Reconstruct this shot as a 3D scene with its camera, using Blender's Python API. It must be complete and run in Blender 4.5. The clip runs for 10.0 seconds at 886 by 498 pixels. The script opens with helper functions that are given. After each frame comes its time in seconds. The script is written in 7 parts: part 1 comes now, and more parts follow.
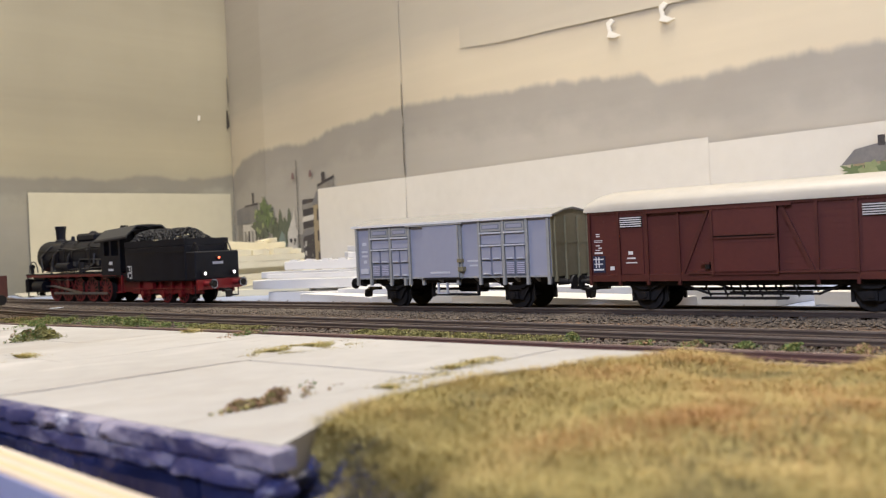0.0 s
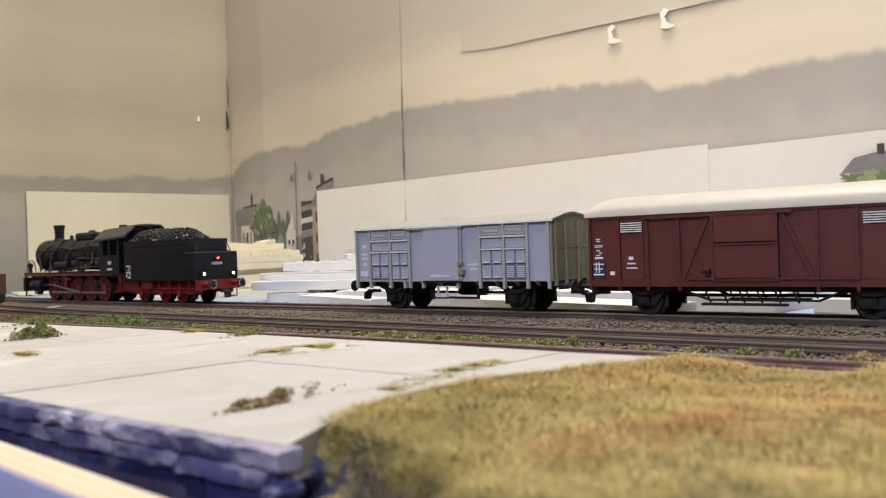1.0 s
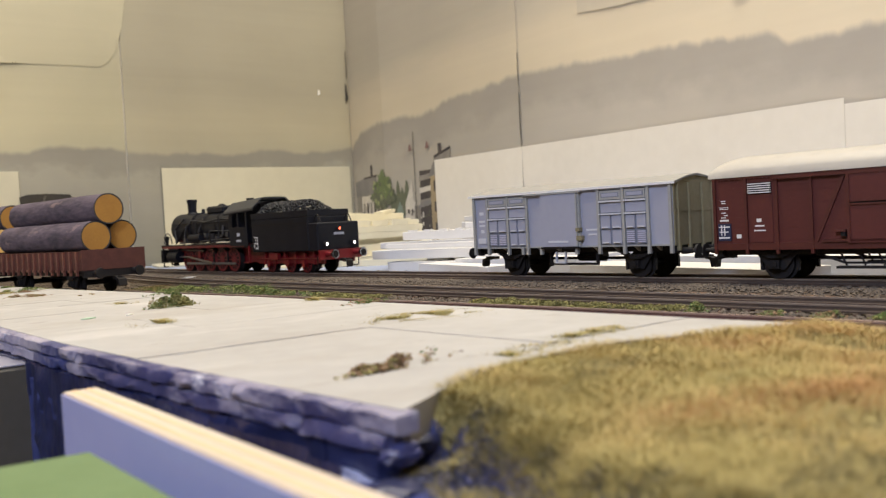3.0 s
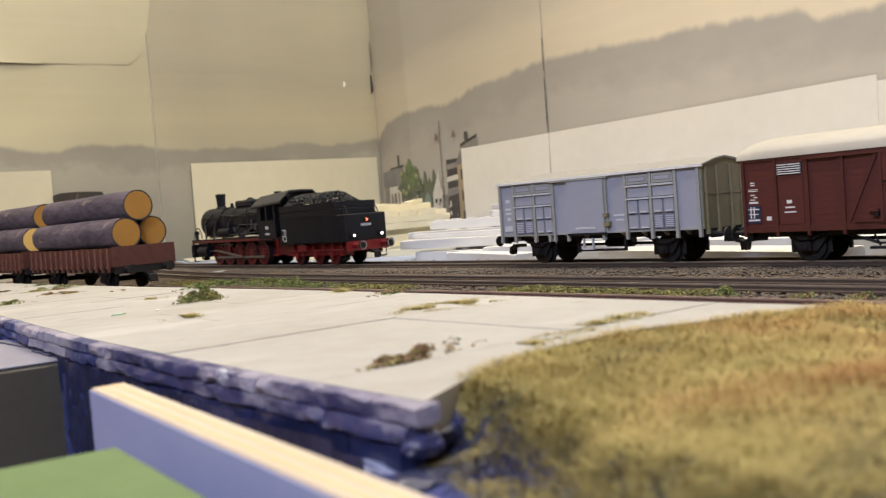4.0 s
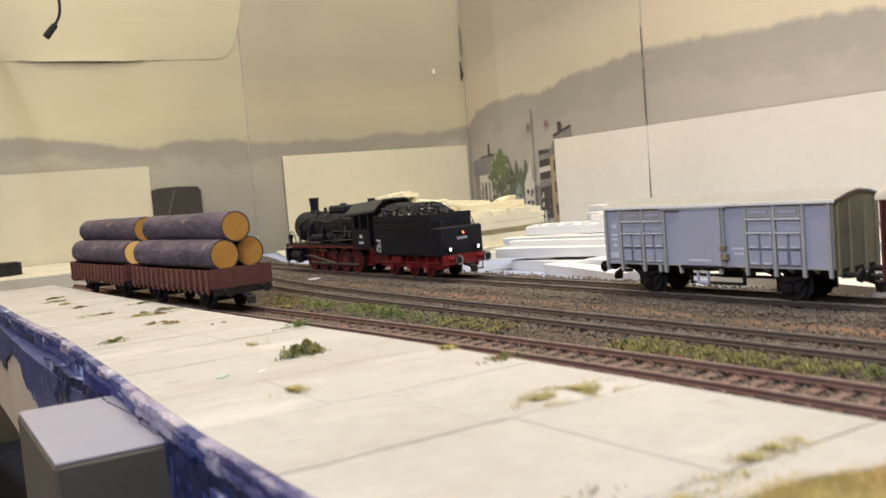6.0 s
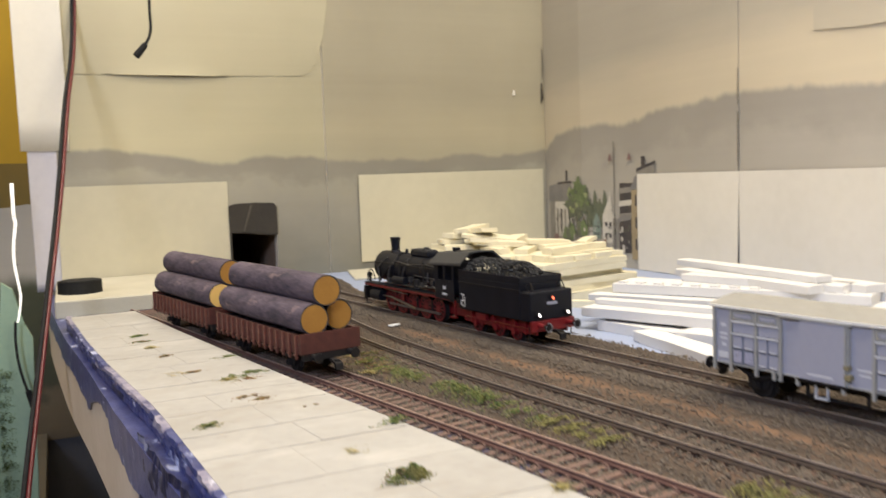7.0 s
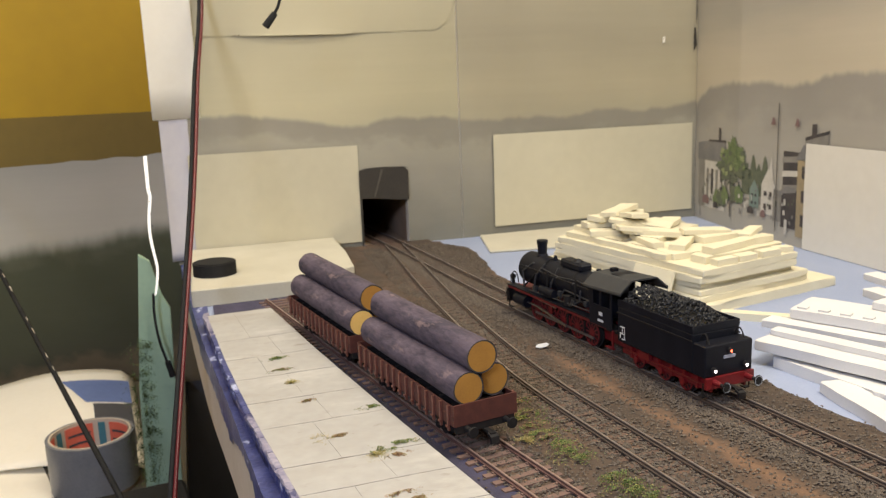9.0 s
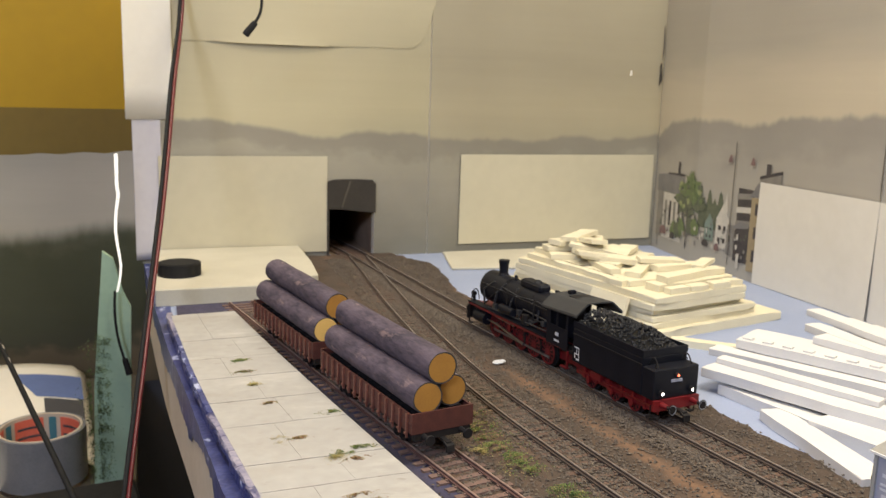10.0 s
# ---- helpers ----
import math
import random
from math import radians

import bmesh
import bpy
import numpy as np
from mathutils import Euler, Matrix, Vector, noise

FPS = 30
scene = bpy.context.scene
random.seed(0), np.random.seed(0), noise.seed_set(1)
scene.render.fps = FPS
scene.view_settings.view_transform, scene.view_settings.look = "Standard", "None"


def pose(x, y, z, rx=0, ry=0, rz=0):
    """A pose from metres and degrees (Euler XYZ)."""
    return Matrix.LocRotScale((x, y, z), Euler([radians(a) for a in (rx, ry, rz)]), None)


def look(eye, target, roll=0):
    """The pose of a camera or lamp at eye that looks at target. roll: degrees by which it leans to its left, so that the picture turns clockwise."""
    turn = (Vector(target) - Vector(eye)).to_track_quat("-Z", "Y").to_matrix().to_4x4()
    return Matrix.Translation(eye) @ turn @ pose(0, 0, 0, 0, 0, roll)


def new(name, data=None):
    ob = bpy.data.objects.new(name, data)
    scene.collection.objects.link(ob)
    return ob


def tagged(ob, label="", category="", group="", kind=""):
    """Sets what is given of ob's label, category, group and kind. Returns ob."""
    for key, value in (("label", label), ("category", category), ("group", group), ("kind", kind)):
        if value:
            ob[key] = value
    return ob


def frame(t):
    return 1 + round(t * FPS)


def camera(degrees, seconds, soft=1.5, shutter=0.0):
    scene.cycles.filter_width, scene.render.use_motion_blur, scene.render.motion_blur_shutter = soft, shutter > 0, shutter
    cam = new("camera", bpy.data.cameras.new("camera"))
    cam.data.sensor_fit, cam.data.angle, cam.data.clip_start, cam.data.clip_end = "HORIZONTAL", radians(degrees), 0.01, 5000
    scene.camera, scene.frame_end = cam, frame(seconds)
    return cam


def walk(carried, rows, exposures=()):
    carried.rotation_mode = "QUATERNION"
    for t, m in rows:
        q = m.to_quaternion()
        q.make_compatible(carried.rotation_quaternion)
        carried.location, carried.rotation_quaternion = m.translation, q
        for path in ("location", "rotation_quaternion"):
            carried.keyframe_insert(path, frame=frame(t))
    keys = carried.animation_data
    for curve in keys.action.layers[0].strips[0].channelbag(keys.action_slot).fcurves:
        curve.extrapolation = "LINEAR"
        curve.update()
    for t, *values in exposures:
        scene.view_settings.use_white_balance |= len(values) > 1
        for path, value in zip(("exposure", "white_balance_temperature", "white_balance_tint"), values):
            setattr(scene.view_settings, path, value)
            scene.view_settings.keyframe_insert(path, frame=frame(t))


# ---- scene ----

# All lengths below are in decimetres of the real table (a 1:87 model railway); U turns them into metres.
U = 0.1
cam = camera(54.2, 10.0, soft=1.2, shutter=0.5)
cam.data.dof.use_dof, cam.data.dof.focus_distance, cam.data.dof.aperture_fstop = True, 0.345, 32.0
PATH = [
    (0, (0.04830, 0.00393, 0.02379), (0.39054, 0.36842, 0.02043), -2.61),
    (0.5, (0.04745, 0.00389, 0.02377), (0.39163, 0.36657, 0.02054), -2.16),
    (1, (0.04714, 0.00468, 0.02357), (0.39073, 0.36791, 0.02232), -1.93),
    (1.5, (0.04715, 0.00529, 0.02358), (0.38449, 0.37429, 0.01797), -1.64),
    (2, (0.04819, 0.00562, 0.02361), (0.36355, 0.39333, 0.00847), -1.90),
    (2.5, (0.04960, 0.00483, 0.02343), (0.35217, 0.40240, 0.00359), -2.74),
    (2.7, (0.04816, 0.00505, 0.02318), (0.34331, 0.40831, 0.00664), -2.66),
    (4, (0.05010, 0.00481, 0.02318), (0.32513, 0.42178, 0.00101), -4.39),
    (4.5, (0.05037, 0.00583, 0.02300), (0.30887, 0.43333, 0.00255), -4.31),
    (5, (0.05153, 0.00563, 0.02283), (0.29429, 0.44224, 0.00183), -4.72),
    (5.2, (0.05158, 0.00512, 0.02205), (0.29122, 0.44349, 0.00192), -4.73),
    (6.3, (0.05396, 0.02667, 0.06372), (0.28334, 0.46912, 0.02345), -4.62),
    (6.5, (0.05061, 0.02837, 0.07100), (0.27646, 0.47328, 0.03859), -3.68),
    (7, (0.04508, 0.04248, 0.09143), (0.24791, 0.49752, 0.04901), -2.05),
    (7.5, (0.04502, 0.07483, 0.13134), (0.24131, 0.53181, 0.07997), 1.26),
    (8, (0.04925, 0.10029, 0.15896), (0.21790, 0.56210, 0.06788), 1.74),
    (8.5, (0.04976, 0.10397, 0.16228), (0.19060, 0.57207, 0.05716), 0.31),
    (9, (0.04680, 0.10282, 0.16224), (0.18332, 0.57300, 0.06078), -2.24),
    (9.5, (0.04504, 0.09104, 0.16472), (0.20529, 0.55398, 0.06470), 1.05),
    (10, (0.03808, 0.08877, 0.16507), (0.19781, 0.55341, 0.07236), 1.65),
]
walk(cam, [(t, look(eye, target, roll)) for t, eye, target, roll in PATH],
     exposures=[(0.0, 0.06, 6100, 13), (1.0, 0.08, 6100, 13), (2.5, 0.02, 6200, 12), (4.0, 0.03, 6350, 11), (5.2, 0.05, 6350, 11), (6.4, 0.14, 6350, 11), (8.0, -0.03, 6400, 11), (10.0, -0.03, 6350, 11)])

# ---- light: unseen warm lamps overhead, one added as fill, one cool lamp beside the table ----
world = bpy.data.worlds.new("room_dark")
scene.world = world
world.use_nodes = True
world.node_tree.nodes["Background"].inputs[0].default_value = (0.9, 0.85, 0.75, 1)
world.node_tree.nodes["Background"].inputs[1].default_value = 0.006


def area_lamp(name, eye, target, sx, sy, watts, colour):
    data = bpy.data.lights.new(name, "AREA")
    data.shape, data.size, data.size_y, data.energy, data.color = "RECTANGLE", sx * U, sy * U, watts, colour
    ob = new(name, data)
    ob.matrix_world = look([v * U for v in eye], [v * U for v in target])
    return ob


area_lamp("ceiling_lamp", (2.7, 2.5, 15.2), (2.8, 3.8, 0), 6.0, 2.0, 10.8, (1.0, 0.89, 0.70))
area_lamp("work_lamp", (4.6, 2.4, 7.6), (4.3, 4.2, 0), 4.0, 0.8, 4.8, (1.0, 0.92, 0.76))
# Fill lamp, added out of view to brighten the west worktop and wall.
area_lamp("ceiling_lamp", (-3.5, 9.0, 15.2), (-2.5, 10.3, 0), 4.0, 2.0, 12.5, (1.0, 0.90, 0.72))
area_lamp("side_lamp", (-5.0, -3.0, 6.0), (2.5, 3.0, 0), 3.0, 2.0, 8.0, (0.68, 0.76, 1.0))

# ---- materials ----
def mat(name, c1, c2=None, scale=300.0, rough=0.6, metal=0.0, bump=0.0, fine=0.0, contrast=0.5, stretch=None, spec=0.5):
    """A surface of two mixed colours: broad patches (scale per metre) and a fine grain, with bump."""
    m = bpy.data.materials.new(name)
    m.use_nodes = True
    nt = m.node_tree
    b = nt.nodes["Principled BSDF"]
    b.inputs["Roughness"].default_value, b.inputs["Metallic"].default_value = rough, metal
    b.inputs["Specular IOR Level"].default_value = spec
    c2 = c2 or tuple(v * 0.75 for v in c1)
    tc, mp = nt.nodes.new("ShaderNodeTexCoord"), nt.nodes.new("ShaderNodeMapping")
    mp.inputs["Scale"].default_value = stretch or (1, 1, 1)
    nt.links.new(tc.outputs["Object"], mp.inputs["Vector"])
    big, small = nt.nodes.new("ShaderNodeTexNoise"), nt.nodes.new("ShaderNodeTexNoise")
    big.inputs["Scale"].default_value, big.inputs["Detail"].default_value = scale, 4
    small.inputs["Scale"].default_value, small.inputs["Detail"].default_value = fine or scale * 9, 3
    for n in (big, small):
        nt.links.new(mp.outputs["Vector"], n.inputs["Vector"])
    add = nt.nodes.new("ShaderNodeMix")
    add.inputs["Factor"].default_value = 0.4
    nt.links.new(big.outputs["Fac"], add.inputs["A"])
    nt.links.new(small.outputs["Fac"], add.inputs["B"])
    ramp = nt.nodes.new("ShaderNodeValToRGB")
    lo, hi = 0.5 - 0.5 * (1 - contrast) * 0.6 - 0.02, 0.5 + 0.5 * (1 - contrast) * 0.6 + 0.02
    ramp.color_ramp.elements[0].position, ramp.color_ramp.elements[1].position = lo, hi
    ramp.color_ramp.elements[0].color, ramp.color_ramp.elements[1].color = (*c1, 1), (*c2, 1)
    nt.links.new(add.outputs["Result"], ramp.inputs["Fac"])
    nt.links.new(ramp.outputs["Color"], b.inputs["Base Color"])
    if bump:
        bp = nt.nodes.new("ShaderNodeBump")
        bp.inputs["Strength"].default_value, bp.inputs["Distance"].default_value = bump, 0.0008
        nt.links.new(add.outputs["Result"], bp.inputs["Height"])
        nt.links.new(bp.outputs["Normal"], b.inputs["Normal"])
    return m


def glow(name, colour, strength):
    m = bpy.data.materials.new(name)
    m.use_nodes = True
    b = m.node_tree.nodes["Principled BSDF"]
    b.inputs["Base Color"].default_value = (*colour, 1)
    b.inputs["Emission Color"].default_value, b.inputs["Emission Strength"].default_value = (*colour, 1), strength
    return m


PLASTER = mat("plaster", (0.62, 0.58, 0.5), (0.55, 0.51, 0.44), 6, 0.9, bump=0.1)
FLOORING = mat("grey_floor", (0.16, 0.15, 0.14), (0.1, 0.095, 0.09), 8, 0.8)
def stop_ramp(nt, value, stops, lo, hi):
    """A colour ramp over a value between lo and hi; returns its colour output."""
    rng, ramp = nt.nodes.new("ShaderNodeMapRange"), nt.nodes.new("ShaderNodeValToRGB")
    rng.inputs["From Min"].default_value, rng.inputs["From Max"].default_value = lo, hi
    nt.links.new(value, rng.inputs["Value"])
    nt.links.new(rng.outputs["Result"], ramp.inputs["Fac"])
    els = ramp.color_ramp.elements
    while len(els) < len(stops):
        els.new(0.5)
    for e, (v, col) in zip(els, stops):
        e.position, e.color = (v - lo) / (hi - lo), (*col, 1)
    return ramp.outputs["Color"]


def sum_of(nt, a, b, k):
    """a + k * b."""
    m = nt.nodes.new("ShaderNodeMath")
    m.operation = "MULTIPLY_ADD"
    nt.links.new(b, m.inputs[0])
    m.inputs[1].default_value = k
    nt.links.new(a, m.inputs[2])
    return m.outputs[0]


def noise_of(nt, coord, scale, stretch, detail=4.0, shift=0.0):
    """Noise about zero, stretched along the axes."""
    mp, n, c = nt.nodes.new("ShaderNodeMapping"), nt.nodes.new("ShaderNodeTexNoise"), nt.nodes.new("ShaderNodeMath")
    mp.inputs["Scale"].default_value, mp.inputs["Location"].default_value = stretch, (shift, shift, shift)
    nt.links.new(coord, mp.inputs["Vector"])
    nt.links.new(mp.outputs["Vector"], n.inputs["Vector"])
    n.inputs["Scale"].default_value, n.inputs["Detail"].default_value = scale, detail
    c.operation = "SUBTRACT"
    nt.links.new(n.outputs["Fac"], c.inputs[0])
    c.inputs[1].default_value = 0.5
    return c.outputs[0]


def picture_mat(name, axis, sky, hill, lit_tone, soft=0.03, trees=0.06, cloud=0.6, rough=0.55):
    """A printed landscape: clouds by height, below a soft wooded ridge line a hazy hill by its depth under the ridge.
    sky: stops of (height, colour); hill: stops of (depth, colour); lit_tone: stops of (place along the wall,
    brightness), uneven lighting painted into the colour. Decimetres."""
    m = bpy.data.materials.new(name)
    m.use_nodes = True
    nt = m.node_tree
    b = nt.nodes["Principled BSDF"]
    b.inputs["Roughness"].default_value, b.inputs["Specular IOR Level"].default_value = rough, 0.3
    tc, sep, att = nt.nodes.new("ShaderNodeTexCoord"), nt.nodes.new("ShaderNodeSeparateXYZ"), nt.nodes.new("ShaderNodeAttribute")
    att.attribute_name = "ridge_depth"
    co = tc.outputs["Object"]
    nt.links.new(co, sep.inputs["Vector"])
    along_wall = sep.outputs["X" if axis == "y" else "Y"]
    # sky
    z = sum_of(nt, sep.outputs["Z"], noise_of(nt, co, 5.0, (0.6, 0.6, 2.0), 5.0), 0.1 * cloud)
    z = sum_of(nt, z, noise_of(nt, co, 16.0, (0.35, 0.35, 2.5), 3.0, 3.0), 0.04 * cloud)
    sky_c = stop_ramp(nt, z, [(v * U, c) for v, c in sky], sky[0][0] * U, sky[-1][0] * U)
    # hill
    d = sum_of(nt, att.outputs["Fac"], noise_of(nt, co, 30.0, (1, 1, 1.3), 6.0, 7.0), 0.55)
    hill_c = stop_ramp(nt, d, hill, hill[0][0], hill[-1][0])
    fac = sum_of(nt, att.outputs["Fac"], noise_of(nt, co, 90.0, (1, 1, 0.25), 5.0, 1.0), trees)
    fac = sum_of(nt, fac, noise_of(nt, co, 25.0, (1, 1, 0.5), 3.0, 5.0), trees)
    edge = nt.nodes.new("ShaderNodeMapRange")
    edge.interpolation_type = "SMOOTHSTEP"
    edge.inputs["From Min"].default_value, edge.inputs["From Max"].default_value = -soft, soft
    nt.links.new(fac, edge.inputs["Value"])
    mix = nt.nodes.new("ShaderNodeMix")
    mix.data_type = "RGBA"
    nt.links.new(edge.outputs["Result"], mix.inputs["Factor"])
    nt.links.new(sky_c, mix.inputs[6])
    nt.links.new(hill_c, mix.inputs[7])
    # uneven lighting along the wall painted as brightness, with the printer's fine level streaks and blotches
    lit_tone_c = stop_ramp(nt, along_wall, [(u * U, (0.5 * k,) * 3) for u, k in lit_tone], lit_tone[0][0] * U, lit_tone[-1][0] * U)
    grain = sum_of(nt, noise_of(nt, co, 9.0, (1, 1, 1.6), 4.0, 9.0), noise_of(nt, co, 26.0, (0.16, 0.16, 5.0), 5.0, 2.0), 0.55)
    gain = nt.nodes.new("ShaderNodeMath")
    gain.operation = "MULTIPLY_ADD"
    nt.links.new(grain, gain.inputs[0])
    gain.inputs[1].default_value, gain.inputs[2].default_value = 0.30, 2.0
    mul = nt.nodes.new("ShaderNodeMix")
    mul.data_type, mul.blend_type = "RGBA", "MULTIPLY"
    mul.inputs["Factor"].default_value = 1.0
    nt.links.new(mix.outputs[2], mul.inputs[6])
    nt.links.new(lit_tone_c, mul.inputs[7])
    vm = nt.nodes.new("ShaderNodeVectorMath")
    vm.operation = "SCALE"
    nt.links.new(mul.outputs[2], vm.inputs[0])
    nt.links.new(gain.outputs[0], vm.inputs["Scale"])
    nt.links.new(vm.outputs["Vector"], b.inputs["Base Color"])
    return m


NORTH_HILL = [(0.0, (0.285, 0.262, 0.205)), (0.16, (0.30, 0.277, 0.215)), (0.26, (0.36, 0.333, 0.255)), (0.55, (0.33, 0.307, 0.245)), (1.1, (0.25, 0.238, 0.19))]
# Last stops here paint uneven lighting; SKY_NORTH's dimmer sky does too.
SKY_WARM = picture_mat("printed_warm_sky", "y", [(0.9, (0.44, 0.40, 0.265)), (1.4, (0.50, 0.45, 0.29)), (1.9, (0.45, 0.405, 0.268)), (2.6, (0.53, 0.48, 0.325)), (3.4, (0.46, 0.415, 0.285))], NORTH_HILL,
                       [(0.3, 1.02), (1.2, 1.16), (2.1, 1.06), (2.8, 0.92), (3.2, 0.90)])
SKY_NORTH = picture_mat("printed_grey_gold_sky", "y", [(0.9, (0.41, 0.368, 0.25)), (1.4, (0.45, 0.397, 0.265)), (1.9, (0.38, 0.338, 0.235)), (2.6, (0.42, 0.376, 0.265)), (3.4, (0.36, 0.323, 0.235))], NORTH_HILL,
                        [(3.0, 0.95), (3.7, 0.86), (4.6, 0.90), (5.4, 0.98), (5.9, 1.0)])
EAST_LIT_TONE = [(1.0, 1.36), (4.2, 1.38), (5.6, 1.24), (6.4, 1.08), (7.6, 1.04), (9.5, 1.04)]
SKY_EAST = picture_mat("printed_peach_sky", "x", [(1.0, (0.50, 0.436, 0.318)), (1.5, (0.50, 0.436, 0.318)), (1.78, (0.475, 0.416, 0.31)), (2.1, (0.37, 0.335, 0.267)), (3.2, (0.36, 0.326, 0.268))],
                       [(0.0, (0.285, 0.261, 0.222)), (0.22, (0.30, 0.276, 0.234)), (0.4, (0.345, 0.317, 0.267)), (0.7, (0.36, 0.333, 0.282)), (1.4, (0.37, 0.345, 0.293))], EAST_LIT_TONE, 0.035, 0.085, 0.7)
SKY_UPPER = picture_mat("printed_grey_cloud", "x", [(1.7, (0.425, 0.38, 0.292)), (2.1, (0.375, 0.338, 0.27)), (3.2, (0.36, 0.326, 0.268))], [(0.0, (0.3, 0.3, 0.3)), (1.0, (0.3, 0.3, 0.3))], EAST_LIT_TONE)
CARD = mat("white_card", (0.72, 0.6772, 0.5881), (0.666, 0.6237, 0.5346), 12, 0.7, bump=0.03)
CREAM = mat("cream_card", (0.61, 0.56, 0.40), (0.555, 0.508, 0.36), 9, 0.7, bump=0.04)
DARK = mat("dark_gap", (0.05, 0.045, 0.04), (0.03, 0.03, 0.03), 60, 0.9)
TUNNEL = mat("tunnel_card", (0.052, 0.044, 0.033), (0.036, 0.031, 0.025), 40, 0.9, bump=0.1)
CREASE_SHADE = mat("painted_crease_shade", (0.17, 0.15, 0.12), (0.11, 0.10, 0.08), 60, 0.9)
TUNNEL_IN = mat("brown_tunnel_lining", (0.30, 0.21, 0.14), (0.21, 0.145, 0.10), 40, 0.95)
LILAC = mat("lilac_table_paint", (0.27, 0.32, 0.46), (0.32, 0.365, 0.50), 14, 0.65, bump=0.08, fine=900)
CONCRETE = mat("platform_concrete", (0.318, 0.304, 0.280), (0.42, 0.409, 0.386), 20, 0.85, bump=0.15, contrast=0.05, fine=160)


def lay_marks(m, colour, scale, lo, hi, stretch, amount):
    """Lays dirt, flecks or painted highlights of a shape of their own over a material: smears and blots where a noise
    is high, and small shifts from piece to piece.
    """
    nt = m.node_tree
    b = nt.nodes["Principled BSDF"]
    src = b.inputs["Base Color"].links[0].from_socket
    tc, mp, nz, mx = nt.nodes.new("ShaderNodeTexCoord"), nt.nodes.new("ShaderNodeMapping"), nt.nodes.new("ShaderNodeTexNoise"), nt.nodes.new("ShaderNodeMix")
    mp.inputs["Scale"].default_value = stretch
    mp.inputs["Rotation"].default_value = (0, 0, 0.25)
    nt.links.new(tc.outputs["Object"], mp.inputs["Vector"])
    nt.links.new(mp.outputs["Vector"], nz.inputs["Vector"])
    nz.inputs["Scale"].default_value, nz.inputs["Detail"].default_value, nz.inputs["Roughness"].default_value = scale, 7, 0.65
    rng = nt.nodes.new("ShaderNodeMapRange")
    rng.inputs["From Min"].default_value, rng.inputs["From Max"].default_value, rng.inputs["To Max"].default_value = lo, hi, amount
    nt.links.new(nz.outputs["Fac"], rng.inputs["Value"])
    mx.data_type = "RGBA"
    nt.links.new(rng.outputs["Result"], mx.inputs["Factor"])
    nt.links.new(src, mx.inputs[6])
    mx.inputs[7].default_value = (*colour, 1)
    nt.links.new(mx.outputs[2], b.inputs["Base Color"])
    return m


lay_marks(CONCRETE, (0.27, 0.24, 0.19), 26, 0.52, 0.76, (0.35, 1.0, 1.0), 0.55)
lay_marks(CONCRETE, (0.16, 0.135, 0.10), 110, 0.62, 0.74, (0.5, 1, 1), 0.5)
lay_marks(CONCRETE, (0.62, 0.605, 0.56), 30, 0.55, 0.8, (0.4, 1, 1), 0.6)
EARTH = mat("brown_ground", (0.040, 0.028, 0.020), (0.088, 0.062, 0.044), 55, 0.95, bump=0.6, contrast=0.3, fine=1800)
lay_marks(EARTH, (0.13, 0.075, 0.045), 28, 0.50, 0.66, (1.0, 0.5, 1.0), 0.7)


def rust_blend(m, colour):
    """Lays rusty earth over a material where the mesh says so, with a ragged soft edge."""
    nt = m.node_tree
    b = nt.nodes["Principled BSDF"]
    src = b.inputs["Base Color"].links[0].from_socket
    att, tc, nz, add, rng, mx = (nt.nodes.new("ShaderNode" + k) for k in ("Attribute", "TexCoord", "TexNoise", "Math", "MapRange", "Mix"))
    att.attribute_name = "rust"
    nz.inputs["Scale"].default_value, nz.inputs["Detail"].default_value, nz.inputs["Roughness"].default_value = 150, 8, 0.7
    nt.links.new(tc.outputs["Object"], nz.inputs["Vector"])
    add.operation = "ADD"
    nt.links.new(att.outputs["Fac"], add.inputs[0])
    nt.links.new(nz.outputs["Fac"], add.inputs[1])
    rng.inputs["From Min"].default_value, rng.inputs["From Max"].default_value, rng.inputs["To Max"].default_value = 0.75, 1.35, 0.9
    nt.links.new(add.outputs[0], rng.inputs["Value"])
    mx.data_type = "RGBA"
    nt.links.new(rng.outputs["Result"], mx.inputs["Factor"])
    nt.links.new(src, mx.inputs[6])
    mx.inputs[7].default_value = (*colour, 1)
    nt.links.new(mx.outputs[2], b.inputs["Base Color"])


rust_blend(EARTH, (0.185, 0.105, 0.06))
NAVY_GROUND_SHADE = mat("navy_ground_and_shadow", (0.026, 0.025, 0.052), (0.062, 0.056, 0.105), 60, 0.8, bump=0.5, fine=1500)
RAIL = mat("brown_rail_side", (0.085, 0.058, 0.043), (0.05, 0.036, 0.028), 200, 0.7)
RAIL_TOP = mat("worn_rail_head", (0.40, 0.35, 0.31), (0.25, 0.20, 0.17), 60, 0.33, 0.6)
RAIL_RED = mat("red_rusty_rail", (0.15, 0.075, 0.06), (0.09, 0.045, 0.036), 200, 0.65)
RAIL_RED_TOP = mat("rusty_rail_head", (0.42, 0.31, 0.26), (0.27, 0.18, 0.145), 60, 0.42, 0.4)
TIE = mat("brown_sleeper", (0.085, 0.052, 0.037), (0.135, 0.083, 0.058), 240, 0.9, bump=0.3)
TIE_RED = mat("reddish_sleeper", (0.192, 0.1187, 0.095), (0.128, 0.08075, 0.065), 240, 0.9, bump=0.3)
BLUE = mat("blue_paint", (0.014, 0.022, 0.10), (0.075, 0.09, 0.25), 75, 0.35, bump=0.7, contrast=0.45, fine=420)
